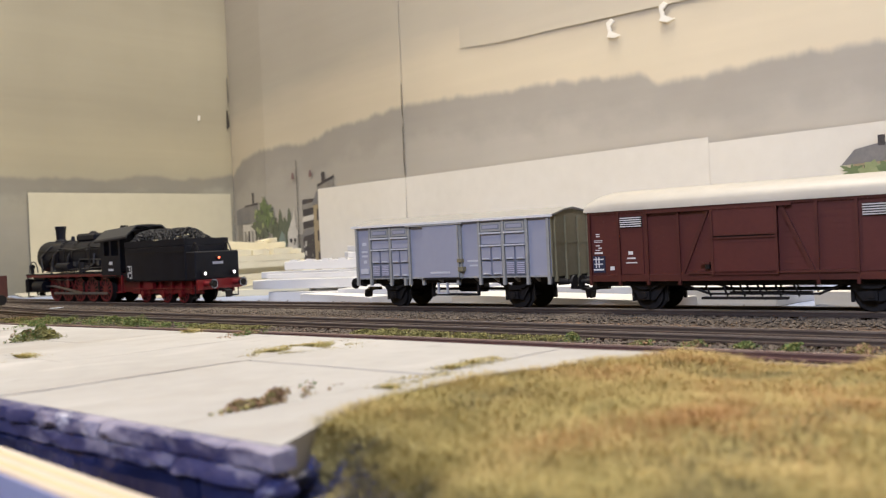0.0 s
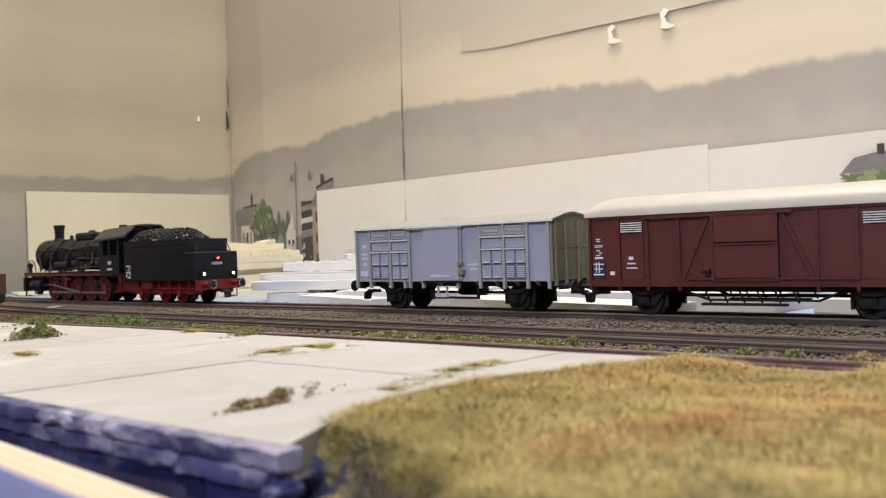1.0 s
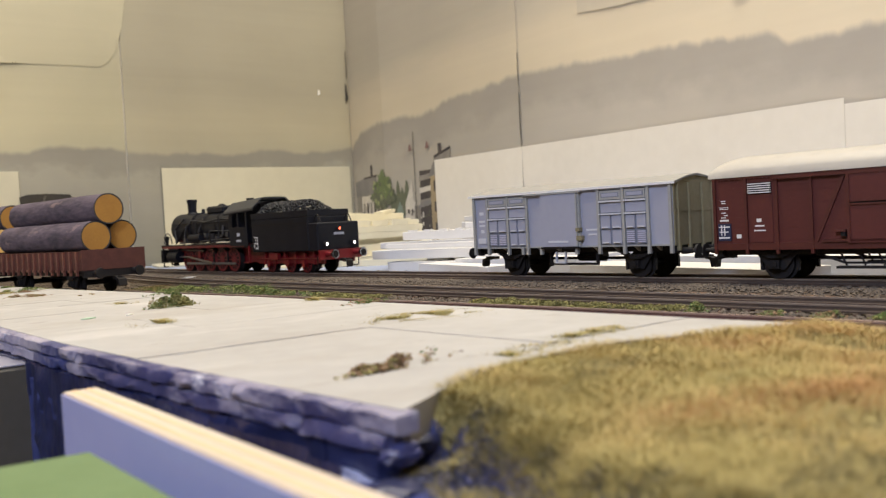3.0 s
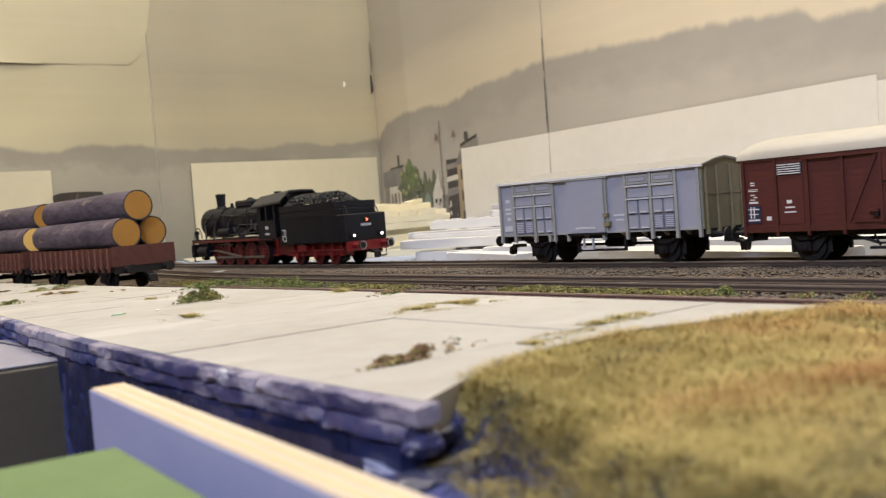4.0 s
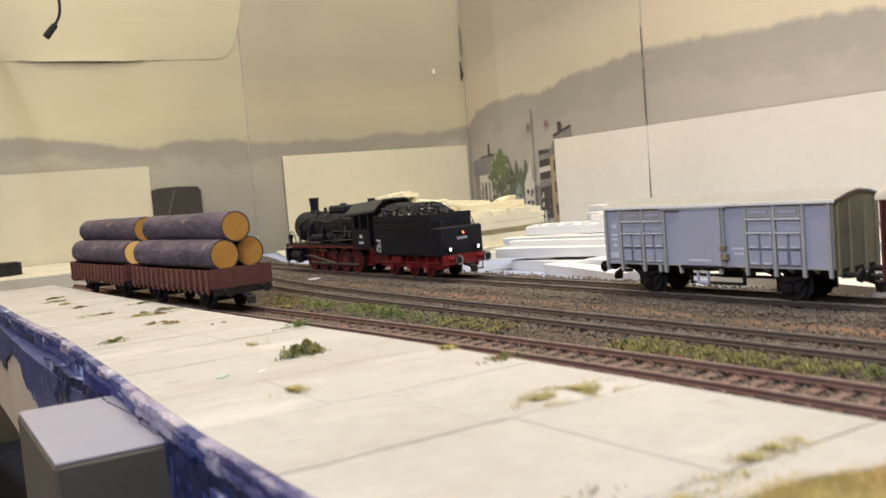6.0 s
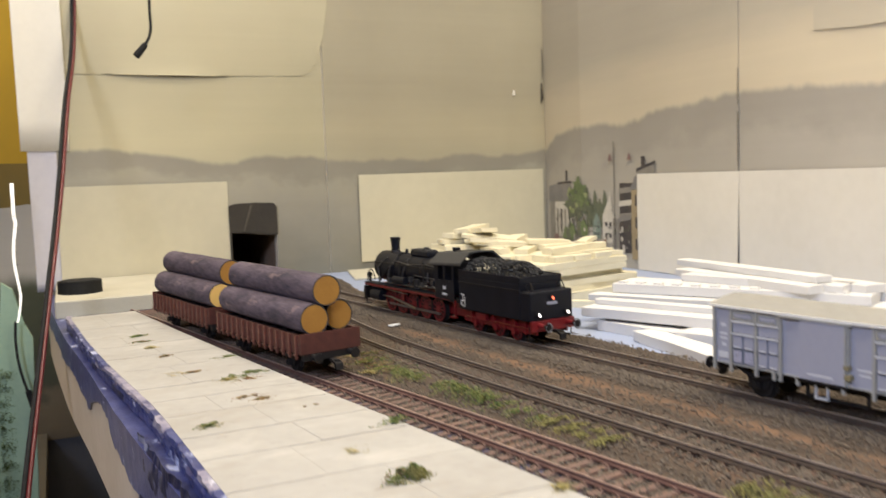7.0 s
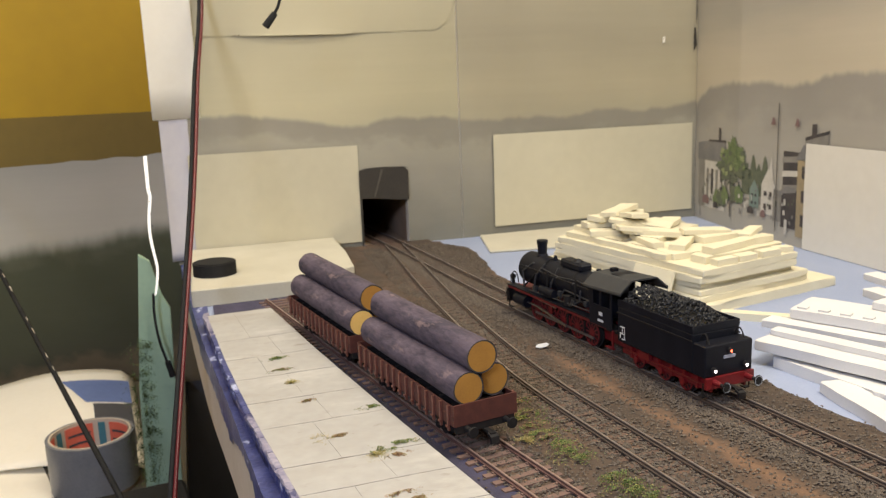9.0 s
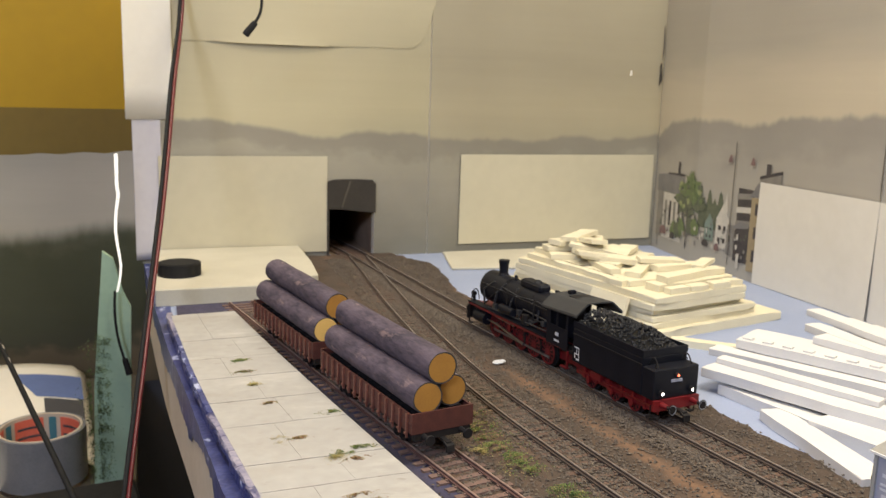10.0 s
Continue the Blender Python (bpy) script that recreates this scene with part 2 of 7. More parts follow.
# Pale flecks painted as highlights on the glossy blue lumps.
lay_marks(BLUE, (0.50, 0.54, 0.74), 90, 0.60, 0.66, (1, 0.6, 1), 0.85)
EDGE_STONE = mat("lilac_grey_stone", (0.40, 0.37, 0.43), (0.12, 0.115, 0.21), 50, 0.5, bump=0.7, contrast=0.45, fine=420)
lay_marks(EDGE_STONE, (0.02, 0.025, 0.11), 45, 0.53, 0.60, (1, 0.45, 1.5), 0.9)
lay_marks(EDGE_STONE, (0.66, 0.66, 0.74), 75, 0.59, 0.65, (1, 0.5, 1), 0.9)
BLUE_DARK = mat("dark_blue_paint", (0.006, 0.008, 0.030), (0.024, 0.030, 0.095), 45, 0.4, bump=0.7, contrast=0.5, stretch=(1, 0.45, 1), fine=300)
lay_marks(BLUE_DARK, (0.36, 0.38, 0.52), 50, 0.61, 0.67, (1, 0.5, 1), 0.85)
JOINT = mat("joint_dirt", (0.13, 0.10, 0.075), (0.06, 0.048, 0.036), 90, 0.95, contrast=0.4)
EDGE_WOOD = mat("pale_painted_wood", (0.494, 0.418, 0.323), (0.57, 0.494, 0.399), 20, 0.7, bump=0.05)
STRAW = mat("straw_grass", (0.48, 0.36, 0.135), (0.39, 0.29, 0.105), 45, 0.9, contrast=0.2)
GRASS_G = mat("olive_grass", (0.31, 0.25, 0.078), (0.39, 0.315, 0.115), 45, 0.9, contrast=0.2)
GREEN = mat("green_weed", (0.085, 0.15, 0.035), (0.15, 0.20, 0.05), 500, 0.8)
YELLOW_W = mat("yellow_weed", (0.31, 0.27, 0.085), (0.22, 0.205, 0.065), 500, 0.85)
OLIVE_W = mat("olive_weed", (0.17, 0.165, 0.05), (0.23, 0.21, 0.07), 500, 0.85)
BROWN_W = mat("brown_weed", (0.27, 0.15, 0.085), (0.33, 0.22, 0.12), 500, 0.9)
BLACK = mat("black_loco_paint", (0.0045, 0.0052, 0.009), (0.0095, 0.0105, 0.016), 120, 0.45, bump=0.05, spec=0.2)
FRAME_BLACK = mat("black_underframe", (0.00825, 0.0075, 0.00825), (0.0165, 0.01425, 0.0135), 200, 0.65, spec=0.3)
ROOF_D = mat("dark_grey_cab_roof", (0.022, 0.023, 0.026), (0.032, 0.034, 0.037), 90, 0.6)
PIPE = mat("worn_black_pipe", (0.03, 0.032, 0.036), (0.06, 0.06, 0.065), 300, 0.4, 0.3)
RED = mat("red_frame_paint", (0.19, 0.008, 0.011), (0.10, 0.006, 0.008), 150, 0.45)
COAL = mat("coal", (0.010, 0.010, 0.011), (0.03, 0.03, 0.031), 400, 0.35, bump=0.5, spec=0.25)
STEEL = mat("bright_steel", (0.3, 0.3, 0.32), (0.21, 0.204, 0.2112), 300, 0.3, 0.9)
BRASS = mat("brass", (0.42, 0.3, 0.1), (0.3, 0.2, 0.08), 300, 0.35, 0.8)
GREY = mat("blue_grey_wagon_paint", (0.325, 0.338, 0.415), (0.355, 0.367, 0.44), 40, 0.6, bump=0.02)
GREY_POST = mat("greenish_grey_metal", (0.30, 0.305, 0.29), (0.36, 0.365, 0.35), 90, 0.55)
GREY_SHADE = mat("painted_grey_shade", (0.19, 0.205, 0.25), (0.22, 0.235, 0.28), 90, 0.7)
LILAC_L = mat("pale_lilac_paint", (0.50, 0.50, 0.62), (0.45, 0.45, 0.57), 90, 0.5)
GREY_L = mat("pale_grey_metal", (0.60, 0.62, 0.66), (0.53, 0.55, 0.59), 90, 0.5)
GREY_END = mat("olive_grey_end", (0.20, 0.175, 0.095), (0.25, 0.22, 0.13), 60, 0.7)
ROOF_G = mat("grey_roof", (0.25, 0.24, 0.215), (0.30, 0.29, 0.26), 40, 0.75)
WHITE_P = mat("white_lettering", (0.78, 0.78, 0.76), (0.7, 0.7, 0.68), 300, 0.6)
WINE = mat("wine_red_wagon", (0.082, 0.0165, 0.0135), (0.108, 0.023, 0.018), 60, 0.5, bump=0.02)
WINE_D = mat("dark_wine_red", (0.07, 0.0155, 0.012), (0.10, 0.024, 0.018), 80, 0.42)
ROOF_W = mat("off_white_roof", (0.3952, 0.3675, 0.3122), (0.4427, 0.415, 0.3596), 30, 0.5)
BARK = mat("purple_brown_bark", (0.03744, 0.02808, 0.04462), (0.1248, 0.09672, 0.1236), 210, 0.9, bump=1.0, contrast=0.45, stretch=(0.2496, 0.624, 0.6864), fine=900)
lay_marks(BARK, (0.018, 0.016, 0.028), 70, 0.52, 0.66, (0.4, 1, 1), 0.8)
lay_marks(BARK, (0.24, 0.17, 0.17), 120, 0.60, 0.70, (0.5, 1, 1), 0.7)
LOG_END = mat("orange_cut_wood", (0.38, 0.19, 0.028), (0.27, 0.125, 0.02), 120, 0.75, contrast=0.2)
LOG_END_L = mat("pale_cut_wood", (0.68, 0.45, 0.14), (0.6, 0.38, 0.1), 90, 0.75, contrast=0.2)
FLAT_RED = mat("red_brown_flat_wagon", (0.052, 0.015, 0.012), (0.10, 0.029, 0.021), 260, 0.6, contrast=0.3, fine=1500)
FLAT_POST = mat("worn_red_stanchion", (0.11, 0.034, 0.024), (0.20, 0.08, 0.056), 260, 0.5, contrast=0.3)
FOAM_C = mat("cream_foam", (0.73, 0.675, 0.495), (0.66, 0.60, 0.43), 40, 0.9, bump=0.15, fine=1200)
FOAM_D = mat("dirty_white_foam", (0.54, 0.51, 0.41), (0.46, 0.43, 0.34), 25, 0.9, bump=0.15, fine=1200)
FOAM_W = mat("white_foam", (0.67, 0.66, 0.64), (0.61, 0.60, 0.59), 40, 0.9, bump=0.15, fine=1200)
YELLOW = mat("yellow_wall_paint", (0.56, 0.35, 0.006), (0.50, 0.31, 0.006), 5, 0.6)
BROWN_B = mat("brown_band_paint", (0.23, 0.16, 0.032), (0.20, 0.14, 0.028), 8, 0.7)
MINT = mat("mint_green_board", (0.36, 0.5, 0.36), (0.3, 0.43, 0.31), 20, 0.7)
RUBBER = mat("black_rubber", (0.012, 0.012, 0.012), (0.02, 0.02, 0.02), 200, 0.75, spec=0.2)
CABLE_R = mat("red_cable", (0.12, 0.008, 0.011), (0.09, 0.007, 0.009), 200, 0.4)
SILVER = mat("silver_tape", (0.195, 0.2025, 0.225), (0.255, 0.2625, 0.285), 60, 0.35, 0.3)
CORE_R = mat("red_print", (0.72, 0.16, 0.10), (0.66, 0.14, 0.08), 100, 0.6)
CORE_T = mat("teal_print", (0.06, 0.2, 0.25), (0.05, 0.18, 0.22), 100, 0.6)
PAPER_SHADE = mat("lilac_paper_shade", (0.54, 0.52, 0.56), (0.60, 0.58, 0.61), 20, 0.7)
PAPER = mat("white_paper", (0.8652, 0.824, 0.721), (0.824, 0.7828, 0.6798), 20, 0.7)
PRINT_BLUE = mat("blue_print", (0.14, 0.2, 0.42), (0.12, 0.17, 0.36), 20, 0.6)
PRINT_DARK = mat("dark_grey_print", (0.07, 0.07, 0.08), (0.06, 0.06, 0.065), 20, 0.6)
PRINT_NAVY = mat("navy_print", (0.016, 0.022, 0.055), (0.02, 0.028, 0.07), 20, 0.6)
PLY = mat("plywood_edge", (0.60, 0.40, 0.22), (0.68, 0.50, 0.31), 60, 0.7, stretch=(14, 0.5, 1), contrast=0.3)
LILAC_B = mat("lilac_painted_board", (0.30, 0.31, 0.52), (0.34, 0.35, 0.55), 20, 0.6)
TAUPE = mat("taupe_paint", (0.078, 0.067, 0.048), (0.10, 0.086, 0.064), 40, 0.7, bump=0.1)
BOXTOP = mat("grey_lilac_lid", (0.22, 0.22, 0.282), (0.253, 0.2475, 0.3), 40, 0.6)
GREEN_B = mat("green_card", (0.108, 0.1685, 0.063), (0.135, 0.2009, 0.0819), 50, 0.8)
LAMP_W = glow("white_lamp", (1.0, 0.9, 0.85), 6.0)
LAMP_R = glow("red_lamp", (1.0, 0.12, 0.05), 5.0)


# ---- mesh helpers ----
def box(bm, x0, y0, z0, x1, y1, z1, m=None):
    vs = [bm.verts.new((x, y, z)) for x in (x0, x1) for y in (y0, y1) for z in (z0, z1)]
    for f in ((0, 1, 3, 2), (4, 6, 7, 5), (0, 4, 5, 1), (2, 3, 7, 6), (0, 2, 6, 4), (1, 5, 7, 3)):
        bm.faces.new([vs[i] for i in f])
    if m is not None:
        bmesh.ops.transform(bm, matrix=m, verts=vs)
    return vs


def tube(bm, p0, p1, r0, r1=None, seg=12, cap=True):
    """A cylinder or cone from p0 to p1."""
    p0, p1, r1 = Vector(p0), Vector(p1), r0 if r1 is None else r1
    q = (p1 - p0).to_track_quat("Z", "Y")
    rings = []
    for p, r in ((p0, r0), (p1, r1)):
        rings.append([bm.verts.new(p + q @ Vector((r * math.cos(a), r * math.sin(a), 0))) for a in [2 * math.pi * i / seg for i in range(seg)]])
    for i in range(seg):
        bm.faces.new((rings[0][i], rings[0][(i + 1) % seg], rings[1][(i + 1) % seg], rings[1][i]))
    if cap:
        bm.faces.new(rings[0][::-1])
        bm.faces.new(rings[1])


def prism(bm, outline, a, b, axis="x"):
    """A flat outline of (u, v), pushed from a to b along an axis (x: u,v = y,z; y: u,v = x,z; z: u,v = x,y)."""
    def at(u, v, w):
        return {"x": (w, u, v), "y": (u, w, v), "z": (u, v, w)}[axis]
    lo, hi = [bm.verts.new(at(u, v, a)) for u, v in outline], [bm.verts.new(at(u, v, b)) for u, v in outline]
    n = len(outline)
    for i in range(n):
        bm.faces.new((lo[i], lo[(i + 1) % n], hi[(i + 1) % n], hi[i]))
    bm.faces.new(lo[::-1])
    bm.faces.new(hi)


def mesh_of(name, bm, material, bevel=0.0, smooth=False):
    if bevel:
        bmesh.ops.bevel(bm, geom=list(bm.edges), offset=bevel, segments=1, affect="EDGES", clamp_overlap=True)
    bmesh.ops.recalc_face_normals(bm, faces=list(bm.faces))
    bmesh.ops.scale(bm, vec=(U, U, U), verts=list(bm.verts))
    me = bpy.data.meshes.new(name)
    bm.to_mesh(me)
    bm.free()
    for mt in (material if isinstance(material, (list, tuple)) else [material]):
        me.materials.append(mt)
    if smooth:
        me.polygons.foreach_set("use_smooth", [True] * len(me.polygons))
        me.set_sharp_from_angle(angle=radians(40))
    return me


def part(name, bm, material, parent=None, label="", bevel=0.0, smooth=False):
    ob = new(name, mesh_of(name, bm, material, bevel, smooth))
    ob.parent = parent
    return tagged(ob, label) if label else ob


def thing(name, m, label, category, group=""):
    ob = new(name)
    ob.empty_display_size = 0.01
    ob.matrix_world = m
    return tagged(ob, label, category, group)


def structure(name, bm, material, label, bevel=0.0, smooth=False):
    return tagged(part(name, bm, material, None, "", bevel, smooth), label, kind="structure")


def spot(x, y, z=0.0, turn=0.0):
    return pose(x * U, y * U, z * U, 0, 0, turn)


# ---- the plan: lines of the tracks and edges, x by y ----
RAIL_Z, TABLE_Z, WALL_N, WALL_E = -0.042, -0.095, 9.44, 5.75
MAIN = ([-4, 2, 3, 4, 5, 6.07, 6.5, 7, 7.7, 8.1, 9.4, 12], [4.24, 3.31, 3.165, 3.02, 2.875, 2.73, 2.67, 2.60, 2.53, 2.49, 2.35, 2.0])
MIDDLE = ([-4, 2, 3, 4, 5, 5.5, 6.2, 7.2, 8, 8.8, 9.3], [3.44, 2.587, 2.446, 2.303, 2.19, 2.165, 2.17, 2.21, 2.265, 2.32, 2.345])
SIDING = ([-4, 0, 1, 2, 3, 4, 4.5, 5.67, 7.65], [3.05, 2.43, 2.28, 2.13, 1.945, 1.742, 1.635, 1.405, 1.02])
PLAT_R = ([0.5, 1.0, 2.0, 3.0, 3.94, 4.84, 6.02, 7.18], [2.04, 1.97, 1.83, 1.66, 1.475, 1.31, 1.11, 0.93])
PLAT_L = ([0.95, 1.26, 1.63, 2.18, 3.02, 4.14, 5.18, 5.92, 7.09], [1.05, 1.01, 0.96, 0.90, 0.85, 0.775, 0.65, 0.58, 0.50])
TABLE_L = ([-4, -1.0, 0.6, 1.5, 2.5, 3.5, 4.48, 5.7, 6.84, 8.28, 9.4], [1.4, 1.2, 0.985, 0.955, 0.86, 0.745, 0.65, 0.56, 0.46, 0.38, 0.33])


ALONG = {}


def along(line, y):
    """x of a plan line at y, rounded off at its knots."""
    key = (id(line), round(y * 500))
    if key not in ALONG:
        ALONG[key] = smooth_x(line, round(y * 500) / 500)
    return ALONG[key]


def smooth_x(line, y):
    return float(np.mean([np.interp(y + d, *line) for d in (-0.3, -0.15, 0, 0.15, 0.3)])) if line[0][0] + 0.3 < y < line[0][-1] - 0.3 else float(np.interp(y, *line))


def heading(line, y):
    """Degrees by which a thing whose own x axis points down the line to greater y is turned."""
    return math.degrees(math.atan2(0.4, along(line, y + 0.2) - along(line, y - 0.2)))

# ---- room ----
def wall_box(name, label, *size):
    bm = bmesh.new()
    box(bm, *size)
    return structure(name, bm, FLOORING if name == "floor" else PLASTER, label)


wall_box("floor", "dark grey floor of the hobby room", -16, -16, -8.6, 7, 13.2, -8.3)
wall_box("ceiling", "plain pale ceiling of the room", -16, -16, 16, 7, 13.2, 16.3)
wall_box("wall_south", "plain pale room wall", -16, -16.3, -8.3, 7, -16, 16)
wall_box("wall_west", "plain pale room wall", -16.3, -16, -8.3, -16, 13.2, 16)
wall_box("wall_east", "plain pale room wall behind the backdrop", 6.5, -16, -8.3, 6.8, 12.5, 16)

# Far wall: yellow paint above a brown band above a pasted landscape picture.
bm = bmesh.new()
box(bm, -16, 12.5, 1.25, 6.5, 12.8, 16)
far_wall = structure("wall_north", bm, YELLOW, "yellow painted room wall with a brown band")
bm = bmesh.new()
box(bm, -16, 12.5, 0.2, 6.5, 12.8, 1.25)
part("band", bm, BROWN_B, far_wall, "brown painted band")
# Dark colour here stands for the gloom under the table.
bm = bmesh.new()
box(bm, -16, 12.5, -8.3, 6.5, 12.8, 0.2)
part("lower_wall", bm, PRINT_DARK, far_wall, "lower wall, coloured dark for the gloom under the table")


LAND = picture_mat("printed_far_landscape", "y", [(-0.5, (0.60, 0.58, 0.50)), (0.2, (0.54, 0.52, 0.46)), (0.8, (0.44, 0.43, 0.39))],
                   [(0.0, (0.13, 0.135, 0.09)), (0.25, (0.085, 0.093, 0.055)), (1.2, (0.065, 0.07, 0.042)), (1.42, (0.07, 0.07, 0.045)), (1.55, (0.15, 0.12, 0.075)), (2.2, (0.12, 0.095, 0.06))], [(-5.0, 0.9), (-0.5, 0.9), (0.2, 1.1), (0.8, 1.0)], 0.13, 0.10, 0.8)
bm = bmesh.new()
lay = bm.verts.layers.float.new("ridge_depth")
prev = None
for i in range(47):
    x = -5 + 0.125 * i
    top = 0.72 + 0.03 * noise.noise((x * 4, 0, 0)) + 0.03 * x
    col = []
    for z in (top, 0.3, -0.2, -0.8, -1.6, -2.3):
        v = bm.verts.new((x, 12.47 + 0.012 * noise.noise((x * 2, z * 2, 5)), z))
        v[lay] = -0.22 + 0.10 * x + 0.05 * noise.noise((x, 3, 0)) - z
        col.append(v)
    if prev:
        for k in range(5):
            bm.faces.new((prev[k], col[k], col[k + 1], prev[k + 1]))
    prev = col
structure("backdrop_low", bm, LAND, "landscape picture with grey sky and dark green hill", smooth=True)

# ---- backdrop boards of the layout ----
TUN_L, TUN_R, TUN_T = 2.08, 2.56, 0.68
CORNER = WALL_E + 0.11


def east_x(y):
    """The east board, which gives way a little towards the corner."""
    return float(np.interp(y, (8.5, WALL_N), (WALL_E, CORNER)))


bm = bmesh.new()
for x0, x1, z0, z1 in ((0.30, TUN_L, TABLE_Z, 6), (TUN_R, CORNER + 0.12, TABLE_Z, 6), (TUN_L, TUN_R, TUN_T, 6)):
    box(bm, x0, WALL_N, z0, x1, WALL_N + 0.10, z1)
north_board = structure("backdrop_board_north", bm, CARD, "backdrop board with printed cloudy sky")
bm = bmesh.new()
prism(bm, [(WALL_E, -6), (WALL_E, 8.5), (CORNER, WALL_N - 0.001), (CORNER + 0.1, WALL_N - 0.001), (WALL_E + 0.1, 8.5), (WALL_E + 0.1, -6)], TABLE_Z, 6, "z")
east_board = structure("backdrop_board_east", bm, CARD, "backdrop board with printed cloudy sky")


def ridge(us, zs, rough, seed):
    """A wooded skyline as a function of the place along the wall."""
    def at(u):
        return float(np.interp(u, us, zs)) + rough * (noise.noise((u * 5, seed, 0)) + 0.8 * noise.noise((u * 15, seed, 4)))
    return at


north_ridge = ridge([0.3, 1.0, 1.5, 1.9, 2.16, 2.30, 2.40, 2.95, 3.1, 3.3, 3.7, 4.3, 4.6, 4.86, 5.1, 5.4, 5.9],
                    [1.27, 1.27, 1.20, 1.12, 1.12, 1.15, 1.175, 1.15, 1.13, 1.10, 1.11, 1.08, 1.13, 1.15, 1.10, 1.13, 1.18], 0.008, 1)
east_ridge = ridge([-5, 1.9, 2.4, 2.8, 3.25, 3.4, 3.55, 3.8, 4.2, 4.8, 5.4, 6.1, 6.7, 7.2, 7.5, 7.7, 7.85, 8.1, 8.5, 8.9, 9.1, 9.3, 9.44],
                   [1.28, 1.275, 1.31, 1.28, 1.275, 1.29, 1.37, 1.395, 1.43, 1.455, 1.50, 1.525, 1.48, 1.465, 1.41, 1.355, 1.345, 1.375, 1.40, 1.355, 1.32, 1.24, 1.12], 0.010, 9)


def paper(name, label, axis, material, board, u_lo, u_hi, z_lo, z_hi, skyline, off, nu, nz, low=None, right=None):
    """A sheet of printed paper on a board. off(u, z): how far it stands off; low(u), right(z): its lower and right edge where they are not straight."""
    bm = bmesh.new()
    lay = bm.verts.layers.float.new("ridge_depth")
    grid = []
    for i in range(nu + 1):
        row = []
        for j in range(nz + 1):
            t = (j / nz) ** 1.5
            z = z_lo + (z_hi - z_lo) * t
            u = u_lo + ((right(z) if right else u_hi) - u_lo) * i / nu
            if low:
                z = low(u) + (z_hi - low(u)) * t
            d = off(u, z)
            v = bm.verts.new((u, WALL_N - d, z) if axis == "y" else (east_x(u) - d, u, z))
            v[lay] = skyline(u) - z if skyline else -2.0
            row.append(v)
        grid.append(row)
    for i in range(nu):
        for j in range(nz):
            bm.faces.new((grid[i][j], grid[i + 1][j], grid[i + 1][j + 1], grid[i][j + 1]))
    return part(name, bm, material, board, label, smooth=True)


def waves(u, z):
    """Soft upright waves of pasted paper."""
    return 0.012 + 0.006 * noise.noise((u * 1.7, z * 0.5, 3)) + 0.0035 * noise.noise((u * 5.0, z * 0.9, 5))


def east_waves(u, z):
    k = min(1.0, max(0.0, (7.3 - u) / 0.6))
    return 0.007 + k * (0.006 + 0.006 * noise.noise((u * 1.3, z * 0.5, 13)) + 0.0025 * noise.noise((u * 4.0, z * 0.9, 15)))


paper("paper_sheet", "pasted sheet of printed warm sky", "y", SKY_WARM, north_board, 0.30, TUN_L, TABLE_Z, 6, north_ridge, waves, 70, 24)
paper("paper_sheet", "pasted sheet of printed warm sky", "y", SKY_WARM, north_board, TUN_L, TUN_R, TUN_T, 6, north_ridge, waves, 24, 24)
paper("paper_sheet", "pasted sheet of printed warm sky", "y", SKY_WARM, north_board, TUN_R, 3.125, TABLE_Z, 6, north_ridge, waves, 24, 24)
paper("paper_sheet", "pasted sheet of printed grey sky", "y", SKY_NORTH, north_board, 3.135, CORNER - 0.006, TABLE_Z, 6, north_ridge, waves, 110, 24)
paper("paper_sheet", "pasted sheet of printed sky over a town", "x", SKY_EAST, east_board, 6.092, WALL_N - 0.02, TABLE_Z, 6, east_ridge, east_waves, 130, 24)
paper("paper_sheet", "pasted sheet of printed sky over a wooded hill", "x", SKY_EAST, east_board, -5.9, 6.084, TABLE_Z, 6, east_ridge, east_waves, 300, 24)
# Upper sheet of the north board; its lower right corner is rounded off and its lower edge gapes.
paper("upper_sheet", "upper sheet of printed sky with a loose lower edge", "y", SKY_WARM, north_board, 0.55, 3.2, 2.0, 5.9, None,
      lambda u, z: max(waves(u, z) + 0.0025, 0.020) + 0.034 * math.exp(-(z - 2.0) / 0.15) * max(0.0, 1 - ((u - 1.56) / 0.62) ** 2) + 0.004 * math.exp(-max(0.0, 3.1 - u) / 0.08), 70, 30,
      low=lambda u: 2.0 + 0.004 * math.sin(u * 5) - 0.016 * max(0.0, 1 - ((u - 1.6) / 0.6) ** 2), right=lambda z: float(np.interp(z, (2.0, 2.05, 2.12, 2.22, 2.44, 2.73, 3.5), (2.92, 3.0, 3.05, 3.10, 3.16, 3.21, 3.25))))
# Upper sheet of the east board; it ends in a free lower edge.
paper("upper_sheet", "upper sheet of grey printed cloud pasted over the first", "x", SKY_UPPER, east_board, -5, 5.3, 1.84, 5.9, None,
      lambda u, z: 0.022 + 0.010 * math.exp(-(z - 1.75) / 0.2) * min(1.0, max(0.0, 5.0 - u)), 80, 20,
      low=lambda u: float(np.interp(u, (-5, 3.2, 4.2, 4.9, 5.3), (1.70, 1.80, 1.838, 1.86, 1.90))))


